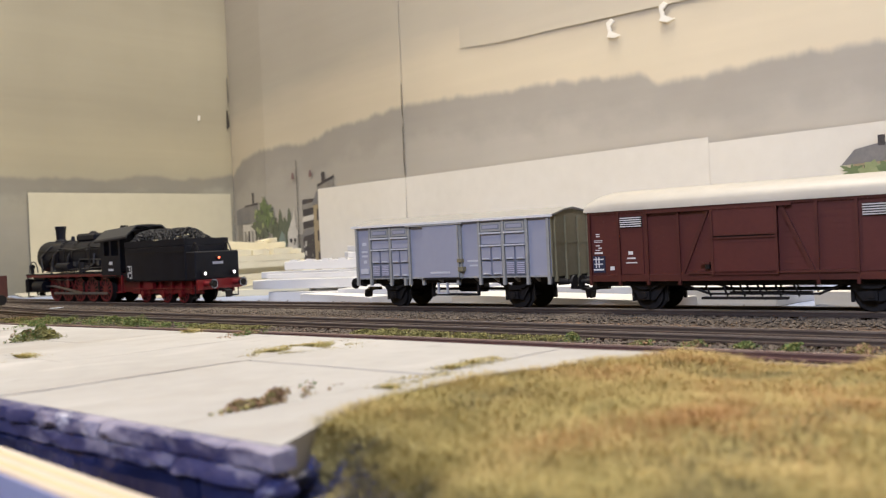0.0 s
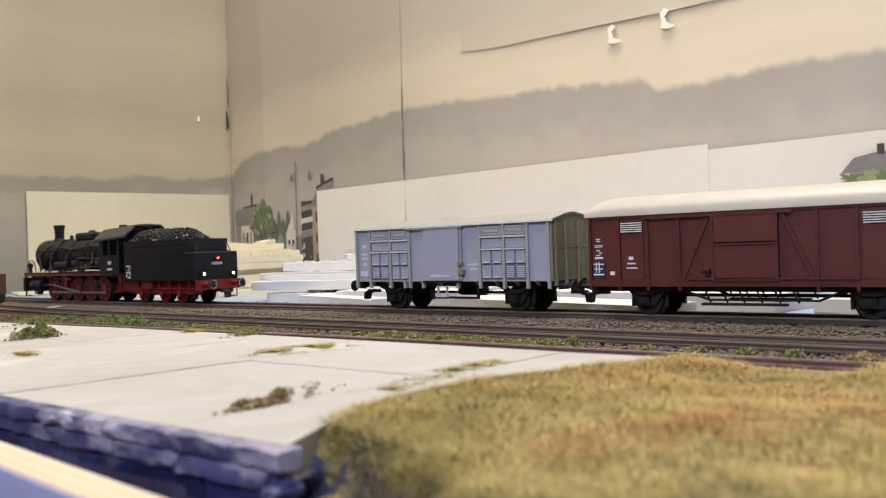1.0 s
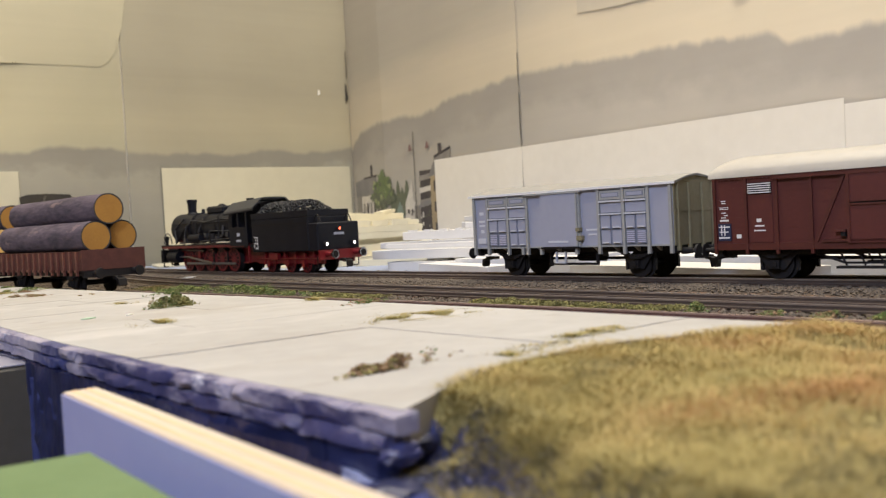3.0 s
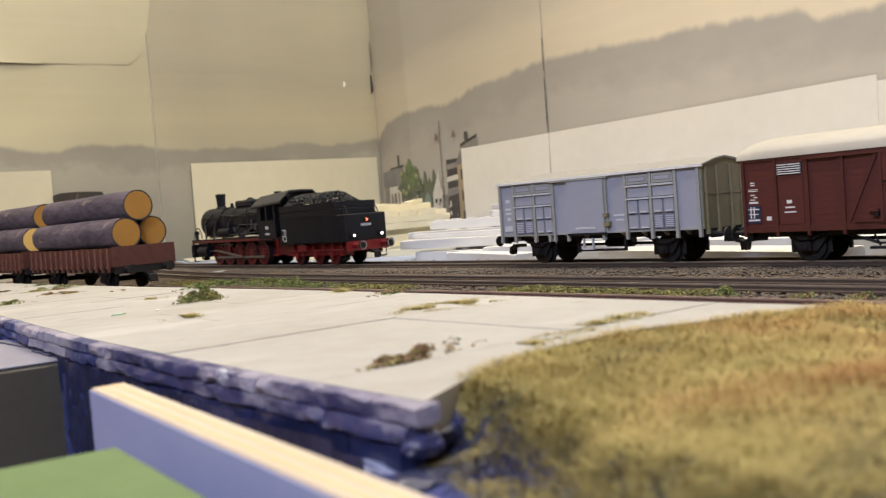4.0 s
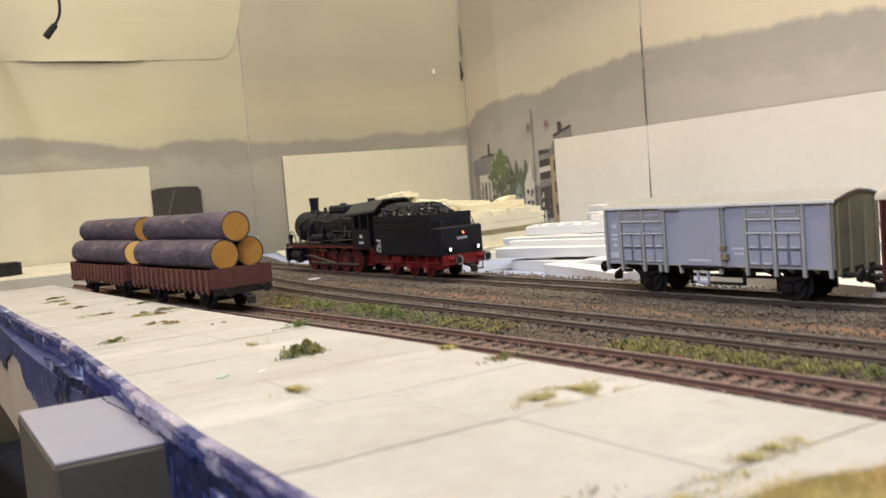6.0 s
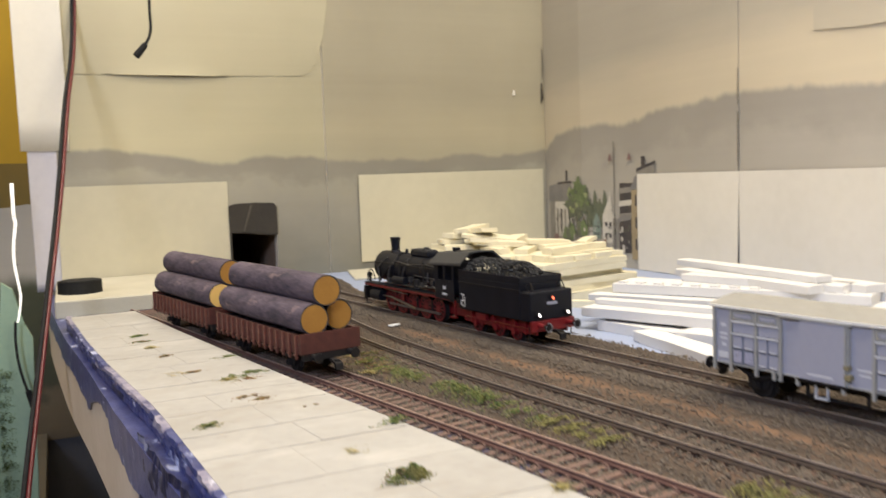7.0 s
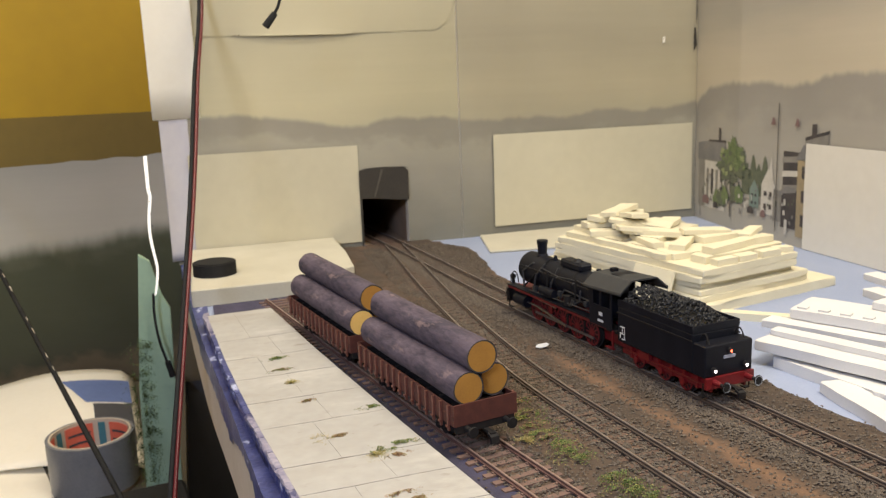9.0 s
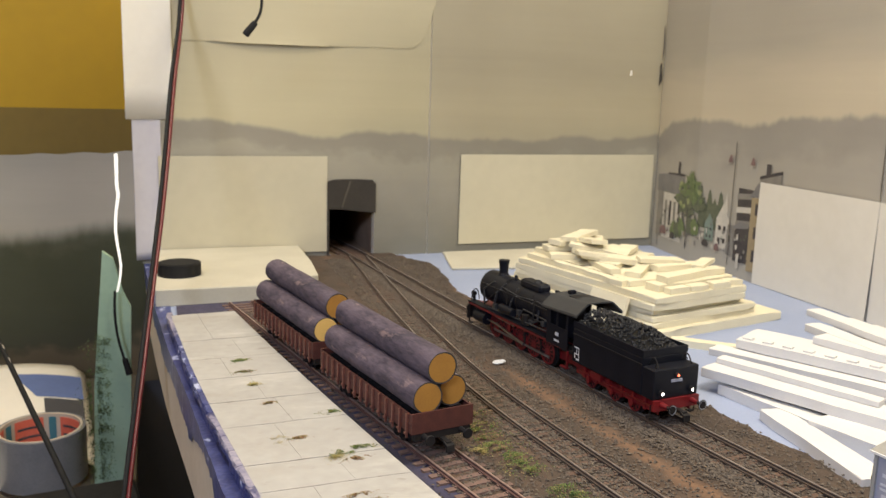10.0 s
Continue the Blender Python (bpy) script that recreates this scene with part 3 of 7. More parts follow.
def sheet(name, material, label, axis, wall, u0, u1, z0, z1, lift, nu=24, nz=16, parent=None, seed=0):
    """A sheet of paper on a board; lift(u, z) from 0 to 1 gives how far it stands off."""
    bm = bmesh.new()
    grid = []
    for i in range(nu + 1):
        row = []
        for j in range(nz + 1):
            s, t = i / nu, j / nz
            u, z = u0 + (u1 - u0) * s, z0 + (z1 - z0) * t
            off = 0.02 + lift(s, t) + 0.008 * noise.noise((u * 1.3, z * 1.3, seed))
            row.append(bm.verts.new((u, wall - off, z) if axis == "y" else (wall - off, u, z)))
        grid.append(row)
    for i in range(nu):
        for j in range(nz):
            bm.faces.new((grid[i][j], grid[i + 1][j], grid[i + 1][j + 1], grid[i][j + 1]))
    ob = part(name, bm, material, parent, label, smooth=material not in (CARD, CREAM))
    md = ob.modifiers.new("thickness", "SOLIDIFY")
    md.thickness = 0.004 * U
    return ob


# Dark lens painted for the shade under the gaping edge.
bm = bmesh.new()
prism(bm, [(0.98, 2.004), (1.3, 1.990), (1.75, 1.984), (2.14, 2.002), (1.75, 1.998), (1.3, 2.002)], WALL_N - 0.030, WALL_N - 0.020, "y")
part("paper_gap", bm, TUNNEL, north_board, "dark lens painted as the shade where the paper gapes")
# Left end of the board: two sheets that curl towards the room.
sheet("curled_sheet", PAPER, "loose white paper edge", "y", WALL_N, 0.20, 0.62, 1.27, 5.9, lambda s, t: 0.10 * (1 - s) ** 2 + 0.03 * math.sin(7 * t), parent=north_board, seed=6)
# White paper whose bluish shade is put into a lilac colour.
sheet("curled_sheet", PAPER_SHADE, "loose white paper edge, tinted lilac for its shade", "y", WALL_N, 0.25, 0.50, -0.05, 1.30, lambda s, t: 0.06 * (1 - s) ** 2, parent=north_board, seed=7)

# Dark strips painted for the shade where sheets gape.
for axis, wall, board, u, z0, z1, w in (("y", WALL_N, north_board, 5.805, 1.72, 1.96, 0.030), ("y", WALL_N, north_board, 5.825, 2.0, 2.36, 0.012), ("x", WALL_E, east_board, 6.087, 0.87, 1.36, 0.009),
                                        ("x", WALL_E, east_board, 6.087, 1.42, 1.72, 0.005)):
    bm = bmesh.new()
    pts = [(u - w * 0.2, z0), (u + w, z0 + 0.25 * (z1 - z0)), (u + w * 0.4, z1), (u - w * 0.1, z1)]
    prism(bm, pts, wall - 0.030, wall - 0.024, axis)
    part("paper_gap", bm, TUNNEL if w > 0.02 else CREASE_SHADE, board, "dark strip painted as the shade between two paper sheets")
bm = bmesh.new()
prism(bm, [(5.42, 1.81), (5.45, 1.82), (5.45, 1.87), (5.43, 1.875)], WALL_N - 0.030, WALL_N - 0.022, "y")
part("paper_tear", bm, PAPER, north_board, "small white tear in the print")
# Two white patches painted for glare on the glossy print.
for y0, z0 in ((3.72, 1.66), (3.28, 1.68)):
    bm = bmesh.new()
    prism(bm, [(y0 - 0.07, z0 + 0.01), (y0 - 0.01, z0), (y0 + 0.05, z0 + 0.02), (y0 + 0.035, z0 + 0.05), (y0 + 0.05, z0 + 0.12), (y0 + 0.01, z0 + 0.145), (y0 - 0.02, z0 + 0.12), (y0 + 0.015, z0 + 0.09), (y0 + 0.005, z0 + 0.05)], WALL_E - 0.040, WALL_E - 0.030, "x")
    part("paper_tear", bm, PAPER, east_board, "white patch painted for glare on the print")


def card(name, label, axis, wall, u0, u1, z0, z1, curl=0.0, material=CARD):
    ob = sheet(name, material, "", axis, wall, u0, u1, z0, z1, lambda s, t: 0.011 + curl * max(0, (1 - s) - 0.75) * 4 * (1 - t), seed=u0)
    return tagged(ob, label, "card")


card("white_card", "blank cream card on the printed backdrop beside the tunnel", "y", WALL_N, 0.47, TUN_L - 0.01, -0.03, 0.93, material=CREAM)
card("white_card", "blank cream card on the printed backdrop", "y", WALL_N, 3.48, 5.80, 0.0, 0.95, material=CREAM)
card("white_card", "blank white card with a curling lower corner", "x", WALL_E, 6.073, 7.47, -0.09, 0.86, 0.03)
card("white_card", "long blank white card on the backdrop", "x", WALL_E, 3.0, 6.07, -0.09, 0.86)
card("white_card", "blank white card on the backdrop", "x", WALL_E, -3.0, 2.997, -0.09, 0.82)
# ---- tunnel opening ----
portal = tagged(new("tunnel_portal"), "dark card tunnel mouth in the backdrop", kind="structure")
bm = bmesh.new()
box(bm, TUN_L - 0.10, WALL_N + 0.10, TABLE_Z, TUN_L, 13.0 - 0.6, TUN_T + 0.1)
box(bm, TUN_R, WALL_N + 0.10, TABLE_Z, TUN_R + 0.1, 13.0 - 0.6, TUN_T + 0.1)
box(bm, TUN_L, WALL_N + 0.10, TUN_T, TUN_R, 13.0 - 0.6, TUN_T + 0.1)
box(bm, TUN_L - 0.1, 12.3, TABLE_Z, TUN_R + 0.1, 12.4, TUN_T)
box(bm, TUN_L - 0.1, WALL_N + 0.102, TABLE_Z - 0.12, TUN_R + 0.1, 12.4, TABLE_Z - 0.002)
part("lining", bm, TUNNEL_IN, portal)
bm = bmesh.new()
arch = [(TUN_L - 0.012, TABLE_Z), (TUN_L - 0.012, TUN_T - 0.005), (2.14, TUN_T + 0.018), (2.32, TUN_T + 0.022), (TUN_R - 0.03, TUN_T + 0.012), (TUN_R + 0.006, TUN_T - 0.03), (TUN_R + 0.004, 0.36),
        (2.40, 0.372), (2.28, 0.392), (TUN_L + 0.006, 0.402), (TUN_L + 0.006, TABLE_Z)]
prism(bm, arch, WALL_N - 0.05, WALL_N - 0.03, "y")
part("hood", bm, TUNNEL, portal, "dark card hood over the mouth")
bm = bmesh.new()
prism(bm, [(2.205, 0.41), (2.222, 0.41), (2.31, TUN_T), (2.29, TUN_T)], WALL_N - 0.058, WALL_N - 0.051, "y")
part("strut", bm, TAUPE, portal, "slanting pale fold across the card")
bm = bmesh.new()
prism(bm, [(TUN_L, 0.40), (2.3, 0.37), (TUN_R, 0.34), (TUN_R, TUN_T), (TUN_L, TUN_T)], 9.48, 9.50, "y")
part("inner_card", bm, TUNNEL, portal, "grey card behind the mouth")

# ---- printed town on the east board ----
town = tagged(new("printed_town"), "printed street with houses, a tree and street lamps", kind="structure")
P_ROAD = mat("print_road", (0.28, 0.265, 0.235), (0.22, 0.21, 0.19), 40, 0.55)
P_WALL = mat("print_house_white", (0.62, 0.58, 0.50), (0.46, 0.43, 0.37), 60, 0.55)
P_OCHRE = mat("print_house_ochre", (0.36, 0.28, 0.16), (0.28, 0.22, 0.13), 60, 0.55)
P_ROOF = mat("print_roof", (0.15, 0.145, 0.14), (0.22, 0.205, 0.19), 60, 0.55)
P_DARK = mat("print_shadow", (0.035, 0.032, 0.035), (0.08, 0.065, 0.06), 80, 0.55)
P_TREE = mat("print_leaves", (0.07, 0.11, 0.04), (0.19, 0.23, 0.10), 260, 0.55, contrast=0.2)
P_RED = mat("print_red", (0.22, 0.13, 0.12), (0.18, 0.11, 0.1), 60, 0.55)


sheet_no = [0]


def printed(name, material, pts, layer=1):
    bm = bmesh.new()
    sheet_no[0] += 1
    x = -0.0085 - 0.001 * layer - 0.0001 * sheet_no[0]
    bm.faces.new([bm.verts.new((east_x(y) + x, y, z)) for y, z in pts])
    return part(name, bm, material, town)


def rect(y0, y1, z0, z1):
    return [(y0, z0), (y1, z0), (y1, z1), (y0, z1)]


printed("printed_road", P_ROAD, [(9.30, -0.06), (7.42, -0.09), (7.42, 0.12), (8.3, 0.34), (9.30, 0.12)], 1)
P_MINT = mat("print_mint", (0.20, 0.26, 0.22), (0.15, 0.2, 0.17), 60, 0.55)
P_MID = mat("print_mid_grey", (0.27, 0.25, 0.215), (0.17, 0.155, 0.135), 90, 0.55, contrast=0.2)
P_LIGHT = mat("print_light_leaves", (0.22, 0.26, 0.11), (0.30, 0.32, 0.16), 200, 0.55)
P_FIR = mat("print_fir", (0.07, 0.085, 0.055), (0.14, 0.15, 0.095), 220, 0.55, contrast=0.2)


def blot(name, material, y, z, ry, rz, layer, seed, n=40, rough=0.55):
    """An uneven printed patch, such as a crown of leaves."""
    pts = []
    for i in range(n):
        a = 2 * math.pi * i / n
        k = 0.9 + rough * noise.noise((math.cos(a) * 3.1, math.sin(a) * 3.1, seed)) + 0.4 * rough * noise.noise((math.cos(a) * 11, math.sin(a) * 11, seed))
        pts.append((y + ry * k * math.cos(a), z + rz * k * math.sin(a)))
    printed(name, material, pts, layer)


def gable(y0, y1, z0, z1, z2, material, layer):
    """A house front with a pointed gable and its windows."""
    printed("printed_house", material, [(y0, z0), (y1, z0), (y1, z1), (0.5 * (y0 + y1), z2), (y0, z1)], layer)
    w = y1 - y0
    for k in (0.2, 0.6):
        for f in (0.2, 0.62):
            z = z0 + (z1 - z0) * f
            printed("printed_window", P_DARK, rect(y0 + k * w, y0 + (k + 0.2) * w, z, z + 0.16 * (z1 - z0)), layer + 1)


# far block of houses, the corner house, firs
blot("printed_bush", P_MID, 8.45, 0.34, 0.55, 0.16, 1, 4.4, 60, 0.5)
printed("printed_house", P_WALL, rect(8.74, 9.30, 0.06, 0.56), 2)
printed("printed_house", P_MID, rect(9.18, 9.32, 0.06, 0.57), 3)
for k, y in enumerate((9.12, 9.02, 8.92, 8.82)):
    printed("printed_window", P_DARK if k % 2 else P_MID, rect(y - 0.03, y + 0.02, 0.16 + 0.05 * (k % 2), 0.48), 3)
printed("printed_roof", P_ROOF, [(9.34, 0.56), (8.71, 0.58), (8.72, 0.70), (8.76, 0.79), (9.06, 0.78), (9.34, 0.74)], 3)
printed("printed_gutter", P_DARK, [(9.10, 0.765), (8.73, 0.775), (8.73, 0.80), (9.10, 0.785)], 4)
printed("printed_chimney", P_DARK, rect(8.84, 8.89, 0.78, 0.92), 3)
for y, h, w in ((8.24, 0.70, 0.085), (8.06, 0.70, 0.09), (8.15, 0.62, 0.07), (8.34, 0.60, 0.08)):
    printed("printed_fir", P_FIR, [(y - w, 0.3), (y + w, 0.3), (y + 0.85 * w, 0.44), (y + 0.5 * w, 0.56), (y + 0.2 * w, h - 0.02), (y, h), (y - 0.3 * w, h - 0.05), (y - 0.6 * w, 0.55), (y - 0.8 * w, 0.42)], 2)
gable(8.14, 8.28, 0.18, 0.36, 0.46, P_MINT, 4)
gable(7.90, 8.10, 0.14, 0.43, 0.59, P_WALL, 4)
printed("printed_spire", P_WALL, [(8.00, 0.5), (7.93, 0.5), (7.96, 0.70)], 5)
printed("printed_house", P_MID, rect(7.80, 7.92, 0.10, 0.40), 5)
# dark balconied block and the ochre house at the card
printed("printed_house", P_DARK, rect(7.56, 7.79, 0.36, 0.77), 5)
for k, mtl in enumerate((P_MID, P_WALL, P_MID)):
    printed("printed_balcony", mtl, [(7.80, 0.40 + 0.13 * k), (7.58, 0.42 + 0.13 * k), (7.58, 0.475 + 0.13 * k), (7.80, 0.455 + 0.13 * k)], 6)
printed("printed_balcony", P_ROOF, [(7.82, 0.37), (7.60, 0.40), (7.60, 0.44), (7.72, 0.45), (7.82, 0.40)], 7)
printed("printed_shelter", P_DARK, rect(7.58, 7.80, 0.06, 0.36), 5)
printed("printed_house", P_OCHRE, rect(7.40, 7.59, 0.0, 0.70), 6)
for z in (0.10, 0.32, 0.54):
    printed("printed_window", P_DARK, rect(7.49, 7.53, z, z + 0.11), 7)
printed("printed_roof", P_ROOF, [(7.62, 0.70), (7.36, 0.72), (7.36, 0.84), (7.52, 0.84)], 7)
printed("printed_roof", P_MID, [(7.50, 0.84), (7.20, 0.84), (7.22, 0.97), (7.30, 0.955), (7.50, 0.90)], 7)
printed("printed_gutter", P_DARK, [(7.50, 0.88), (7.20, 0.955), (7.20, 0.985), (7.50, 0.91)], 8)
printed("printed_chimney", P_DARK, rect(7.36, 7.42, 0.93, 1.03), 8)
# the street tree
for k, (y, z, ry, rz) in enumerate(((8.62, 0.58, 0.22, 0.13), (8.56, 0.69, 0.13, 0.12), (8.72, 0.52, 0.14, 0.11), (8.44, 0.54, 0.17, 0.11), (8.58, 0.79, 0.06, 0.05), (8.58, 0.44, 0.12, 0.08), (8.42, 0.66, 0.06, 0.06))):
    blot("printed_leaves", P_FIR if k in (2, 3, 5) else P_TREE, y, z, ry, rz, 6, 2.3 * k, 60, 0.8)
for k in range(26):
    a, d = random.uniform(0, 6.283), random.random() ** 0.5
    blot("printed_leaves", random.choice([P_TREE, P_TREE, P_FIR, P_LIGHT]), 8.58 + 0.24 * d * math.cos(a), 0.60 + 0.19 * d * math.sin(a), 0.035, 0.03, 7, 3.1 * k, 12, 0.9)
for k, (y, z) in enumerate(((8.90, 0.18), (8.81, 0.19), (8.72, 0.24), (8.55, 0.28), (8.45, 0.28))):
    blot("printed_bush", P_FIR if k % 2 else P_TREE, y, z, 0.08, 0.10, 6, 9.1 + k, 24)
printed("printed_trunk", P_DARK, rect(8.60, 8.62, 0.03, 0.46), 5)
for k, (y, z, w, h) in enumerate(((8.20, 0.12, 0.10, 0.07), (9.06, 0.10, 0.14, 0.09), (8.86, 0.08, 0.10, 0.07), (8.02, 0.11, 0.07, 0.07))):
    printed("printed_car", P_RED if k % 2 else P_DARK, [(y, z), (y + w, z), (y + w, z + 0.6 * h), (y + 0.75 * w, z + h), (y + 0.25 * w, z + h), (y, z + 0.6 * h)], 7)
printed("printed_sign", P_WALL, rect(7.70, 7.74, 0.0, 0.14), 8)
printed("printed_lamp_post", P_DARK, rect(7.862, 7.874, 0.0, 1.20), 8)
for y in (7.94, 7.61):
    printed("printed_lamp_post", P_RED, [(y - 0.035, 1.0), (y + 0.035, 1.0), (y + 0.012, 1.07), (y - 0.012, 1.07)], 8)
for k in range(60):
    y, z = 9.2 - 1.6 * random.random(), 0.08 + 0.3 * random.random()
    printed("printed_detail", random.choice([P_DARK, P_MID, P_ROOF, P_WALL, P_FIR]), rect(y, y + random.uniform(0.012, 0.03), z, z + random.uniform(0.015, 0.06)), 3)
# A second printed house at the end of the east card, over bushes.
for pts, mtl, k in (([(2.13, 0.585), (1.60, 0.60), (1.64, 0.70), (1.92, 0.695), (2.05, 0.672)], P_ROOF, 52), (rect(1.60, 2.06, 0.50, 0.60), P_OCHRE, 51), (rect(1.80, 1.86, 0.52, 0.58), P_DARK, 53), (rect(1.94, 2.0, 0.52, 0.58), P_DARK, 53), (rect(1.88, 1.92, 0.68, 0.74), P_DARK, 53)):
    printed("printed_house", mtl, pts, k)
for k, (y, z, r) in enumerate(((2.06, 0.545, 0.06), (1.97, 0.54, 0.07), (1.87, 0.545, 0.06), (1.76, 0.54, 0.07), (1.66, 0.54, 0.07))):
    blot("printed_leaves", P_LIGHT if k % 2 else P_TREE, y, z, r, 0.7 * r, 54, 5.3 + k, 30, 0.8)

# ---- table ----
bm = bmesh.new()
ys = [-4 + 0.2 * i for i in range(68)] + [WALL_N + 0.1]
rim = [(along(TABLE_L, y) if -4 < y < 9.3 else float(np.interp(y, *TABLE_L)), y) for y in ys]
prism(bm, rim + [(CORNER + 0.1, WALL_N + 0.1), (CORNER + 0.1, -4)], TABLE_Z - 0.55, TABLE_Z, "z")
table = structure("layout_table", bm, LILAC, "table top painted pale lilac blue")
# Wooden edge with blue paint that ran down it.
bm = bmesh.new()
for i in range(len(rim) - 1):
    (x0, y0), (x1, y1) = rim[i], rim[i + 1]
    vs = [bm.verts.new(p) for p in ((x0 - 0.004, y0, TABLE_Z - 0.55), (x1 - 0.004, y1, TABLE_Z - 0.55), (x1 - 0.004, y1, TABLE_Z), (x0 - 0.004, y0, TABLE_Z))]
    bm.faces.new(vs)
part("edge_board", bm, EDGE_WOOD, table, "pale wooden edge board")
bm = bmesh.new()
n = 420
prev = None
for i in range(n + 1):
    y = -3.6 + 13.0 * i / n
    x = (along(TABLE_L, y) if y < 9.0 else float(np.interp(y, *TABLE_L))) - 0.012
    low = TABLE_Z - 0.16 - 0.14 * noise.noise((y * 1.1, 0, 5)) - 0.10 * max(0, noise.noise((y * 4, 2, 5))) - 0.03 * noise.noise((y * 17, 2, 5))
    if y < 3.6:
        low -= 0.18 * min(1, (3.6 - y) / 1.0)
    col = [bm.verts.new((x - 0.006 * random.random(), y, low + (TABLE_Z + 0.004 - low) * k / 4)) for k in range(5)] + [bm.verts.new((max(x + 0.05, float(np.interp(y, *PLAT_L)) + 0.01) if y > 0.95 else x + 0.03, y, TABLE_Z + 0.006))]
    if prev:
        for k in range(5):
            bm.faces.new((prev[k], col[k], col[k + 1], prev[k + 1]))
    prev = col
part("paint_run", bm, BLUE, table, "glossy blue paint running down the edge", smooth=True)

# ---- ground under the tracks ----
def verge(y):
    """East rim of the brown ground."""
    x = float(np.interp(y, [-4, 4, 4.9, 5.5, 6.25, 6.85, 7.2, 7.64, 7.9, 8.8, 9.4], [4.55, 3.42, 3.32, 3.25, 3.08, 3.0, 2.9, 2.85, 2.9, 3.0, 2.75]))
    return x + 0.05 * noise.noise((y * 3.1, 1, 0)) + 0.025 * noise.noise((y * 11, 2, 0))


def west_rim(y):
    if y > 7.7:
        return float(np.interp(y, [7.7, 8.2, 8.8, 9.4], [1.30, 1.62, 1.66, 1.70])) + 0.03 * noise.noise((y * 5, 3, 0))
    if y > 7.0:
        return 0.55
    if y > 1.16:
        return float(np.interp(y, *PLAT_R)) - 0.05
    return (along(TABLE_L, y) if y > -3.9 else float(np.interp(y, *TABLE_L))) - 0.02


def front_edge(x):
    """Where the paving ends and the grass begins, y by x."""
    return float(np.interp(x, [1.0, 1.06, 1.18, 1.35, 1.6, 1.84, 2.05], [0.93, 0.95, 1.03, 1.11, 1.12, 1.04, 0.98]))


def hollow(y):
    """How far the bare bank reaches in from the table rim."""
    return 0.035 + 0.10 * min(1.0, max(0.0, (y - 0.62) / 0.22))


def ground_z(x, y, u):
    z = -0.074 + 0.006 * noise.noise((x * 6, y * 6, 0)) + 0.004 * noise.noise((x * 25, y * 25, 3))
    if y < 1.15:
        meadow = min(1.0, max(0.0, (front_edge(x) + 0.05 - y) / 0.04)) * min(1.0, max(0.0, (along(SIDING, y) - 0.14 - x) / 0.12)) * min(1.0, max(0.0, (x - along(TABLE_L, y)) / 0.10))
        z += meadow * (0.057 + 0.022 * noise.noise((x * 3, y * 3, 8)) + 0.012 * noise.noise((x * 9, y * 9, 8)))
        near = min(1.0, max(0.0, 1 - abs(y - front_edge(x)) / 0.16)) * meadow
        z += near * (-0.004 - z)
    if y < 1.16:
        bank = min(1.0, max(0.0, (x - along(TABLE_L, y) - hollow(y) + 0.03 + 0.03 * noise.noise((x * 8, y * 8, 5))) / 0.10))
        z -= (1 - bank * bank * (3 - 2 * bank)) * (0.062 + 0.035 * noise.noise((x * 11, y * 11, 6)))
        if x > along(TABLE_L, y) + 0.004:
            z = max(z, TABLE_Z + 0.010 + 0.012 * noise.noise((x * 14, y * 14, 3)))
    if y < 7.0:
        z -= 0.04 * max(0.0, (u - 0.96) / 0.04)
    return z


def rust(x, y):
    """How rusty the earth is: a streak between the main and the middle track, and some along the siding."""
    mid = 0.5 * (along(MAIN, y) + along(MIDDLE, y)) - 0.02
    k = 0.9 * math.exp(-((x - mid) / 0.075) ** 2) * min(1.0, max(0.0, (6.2 - y) / 0.8)) * (0.75 + 0.5 * noise.noise((x * 4, y * 1.4, 6)))
    return k + 0.46 * math.exp(-((x - along(SIDING, y)) / 0.12) ** 2)


bm = bmesh.new()
rust_layer = bm.verts.layers.float.new("rust")
NU = 150
grid = []
ground_y = list(np.linspace(-3.95, 0.0, 60)) + list(np.linspace(0.012, 1.2, 100)) + list(np.linspace(1.23, 9.42, 230))
NY = len(ground_y) - 1
for y in ground_y:
    x0, x1 = west_rim(y), verge(y)
    row = []
    for i in range(NU + 1):
        u = i / NU
        x = x0 + (x1 - x0) * (u ** 1.5 if y < 1.2 else u)
        row.append(bm.verts.new((x, y, max(ground_z(x, y, u), TABLE_Z + 0.004) if y > 1.16 else ground_z(x, y, u))))
        row[-1][rust_layer] = rust(x, y)
    grid.append(row)
for j in range(NY):
    for i in range(NU):
        f = bm.faces.new((grid[j][i], grid[j][i + 1], grid[j + 1][i + 1], grid[j + 1][i]))
        c = f.calc_center_median()
        # Navy ground at the platform; beside the siding the wagons' shadow is painted in.
        if (c.y > 2.6 and c.y < 7.2 and c.x < along(SIDING, c.y) - 0.09 + 0.03 * noise.noise((c.x * 20, c.y * 6, 1))) or (c.y >= 7.0 and c.x < 1.15 + 0.2 * noise.noise((c.x * 6, c.y * 6, 1))):
            f.material_index = 3
        y_c = c.y
        if c.y < 1.17 and c.x < along(SIDING, c.y) - 0.16:
            f.material_index = 2 if c.x - along(TABLE_L, c.y) > hollow(y_c) + 0.015 + 0.04 * noise.noise((c.x * 9, c.y * 9, 2)) + 0.02 * noise.noise((c.x * 40, c.y * 40, 2)) else 1
structure("ground", bm, [EARTH, BLUE, GRASS_G, NAVY_GROUND_SHADE], "brown gritty railway ground with rusty streaks", smooth=True)


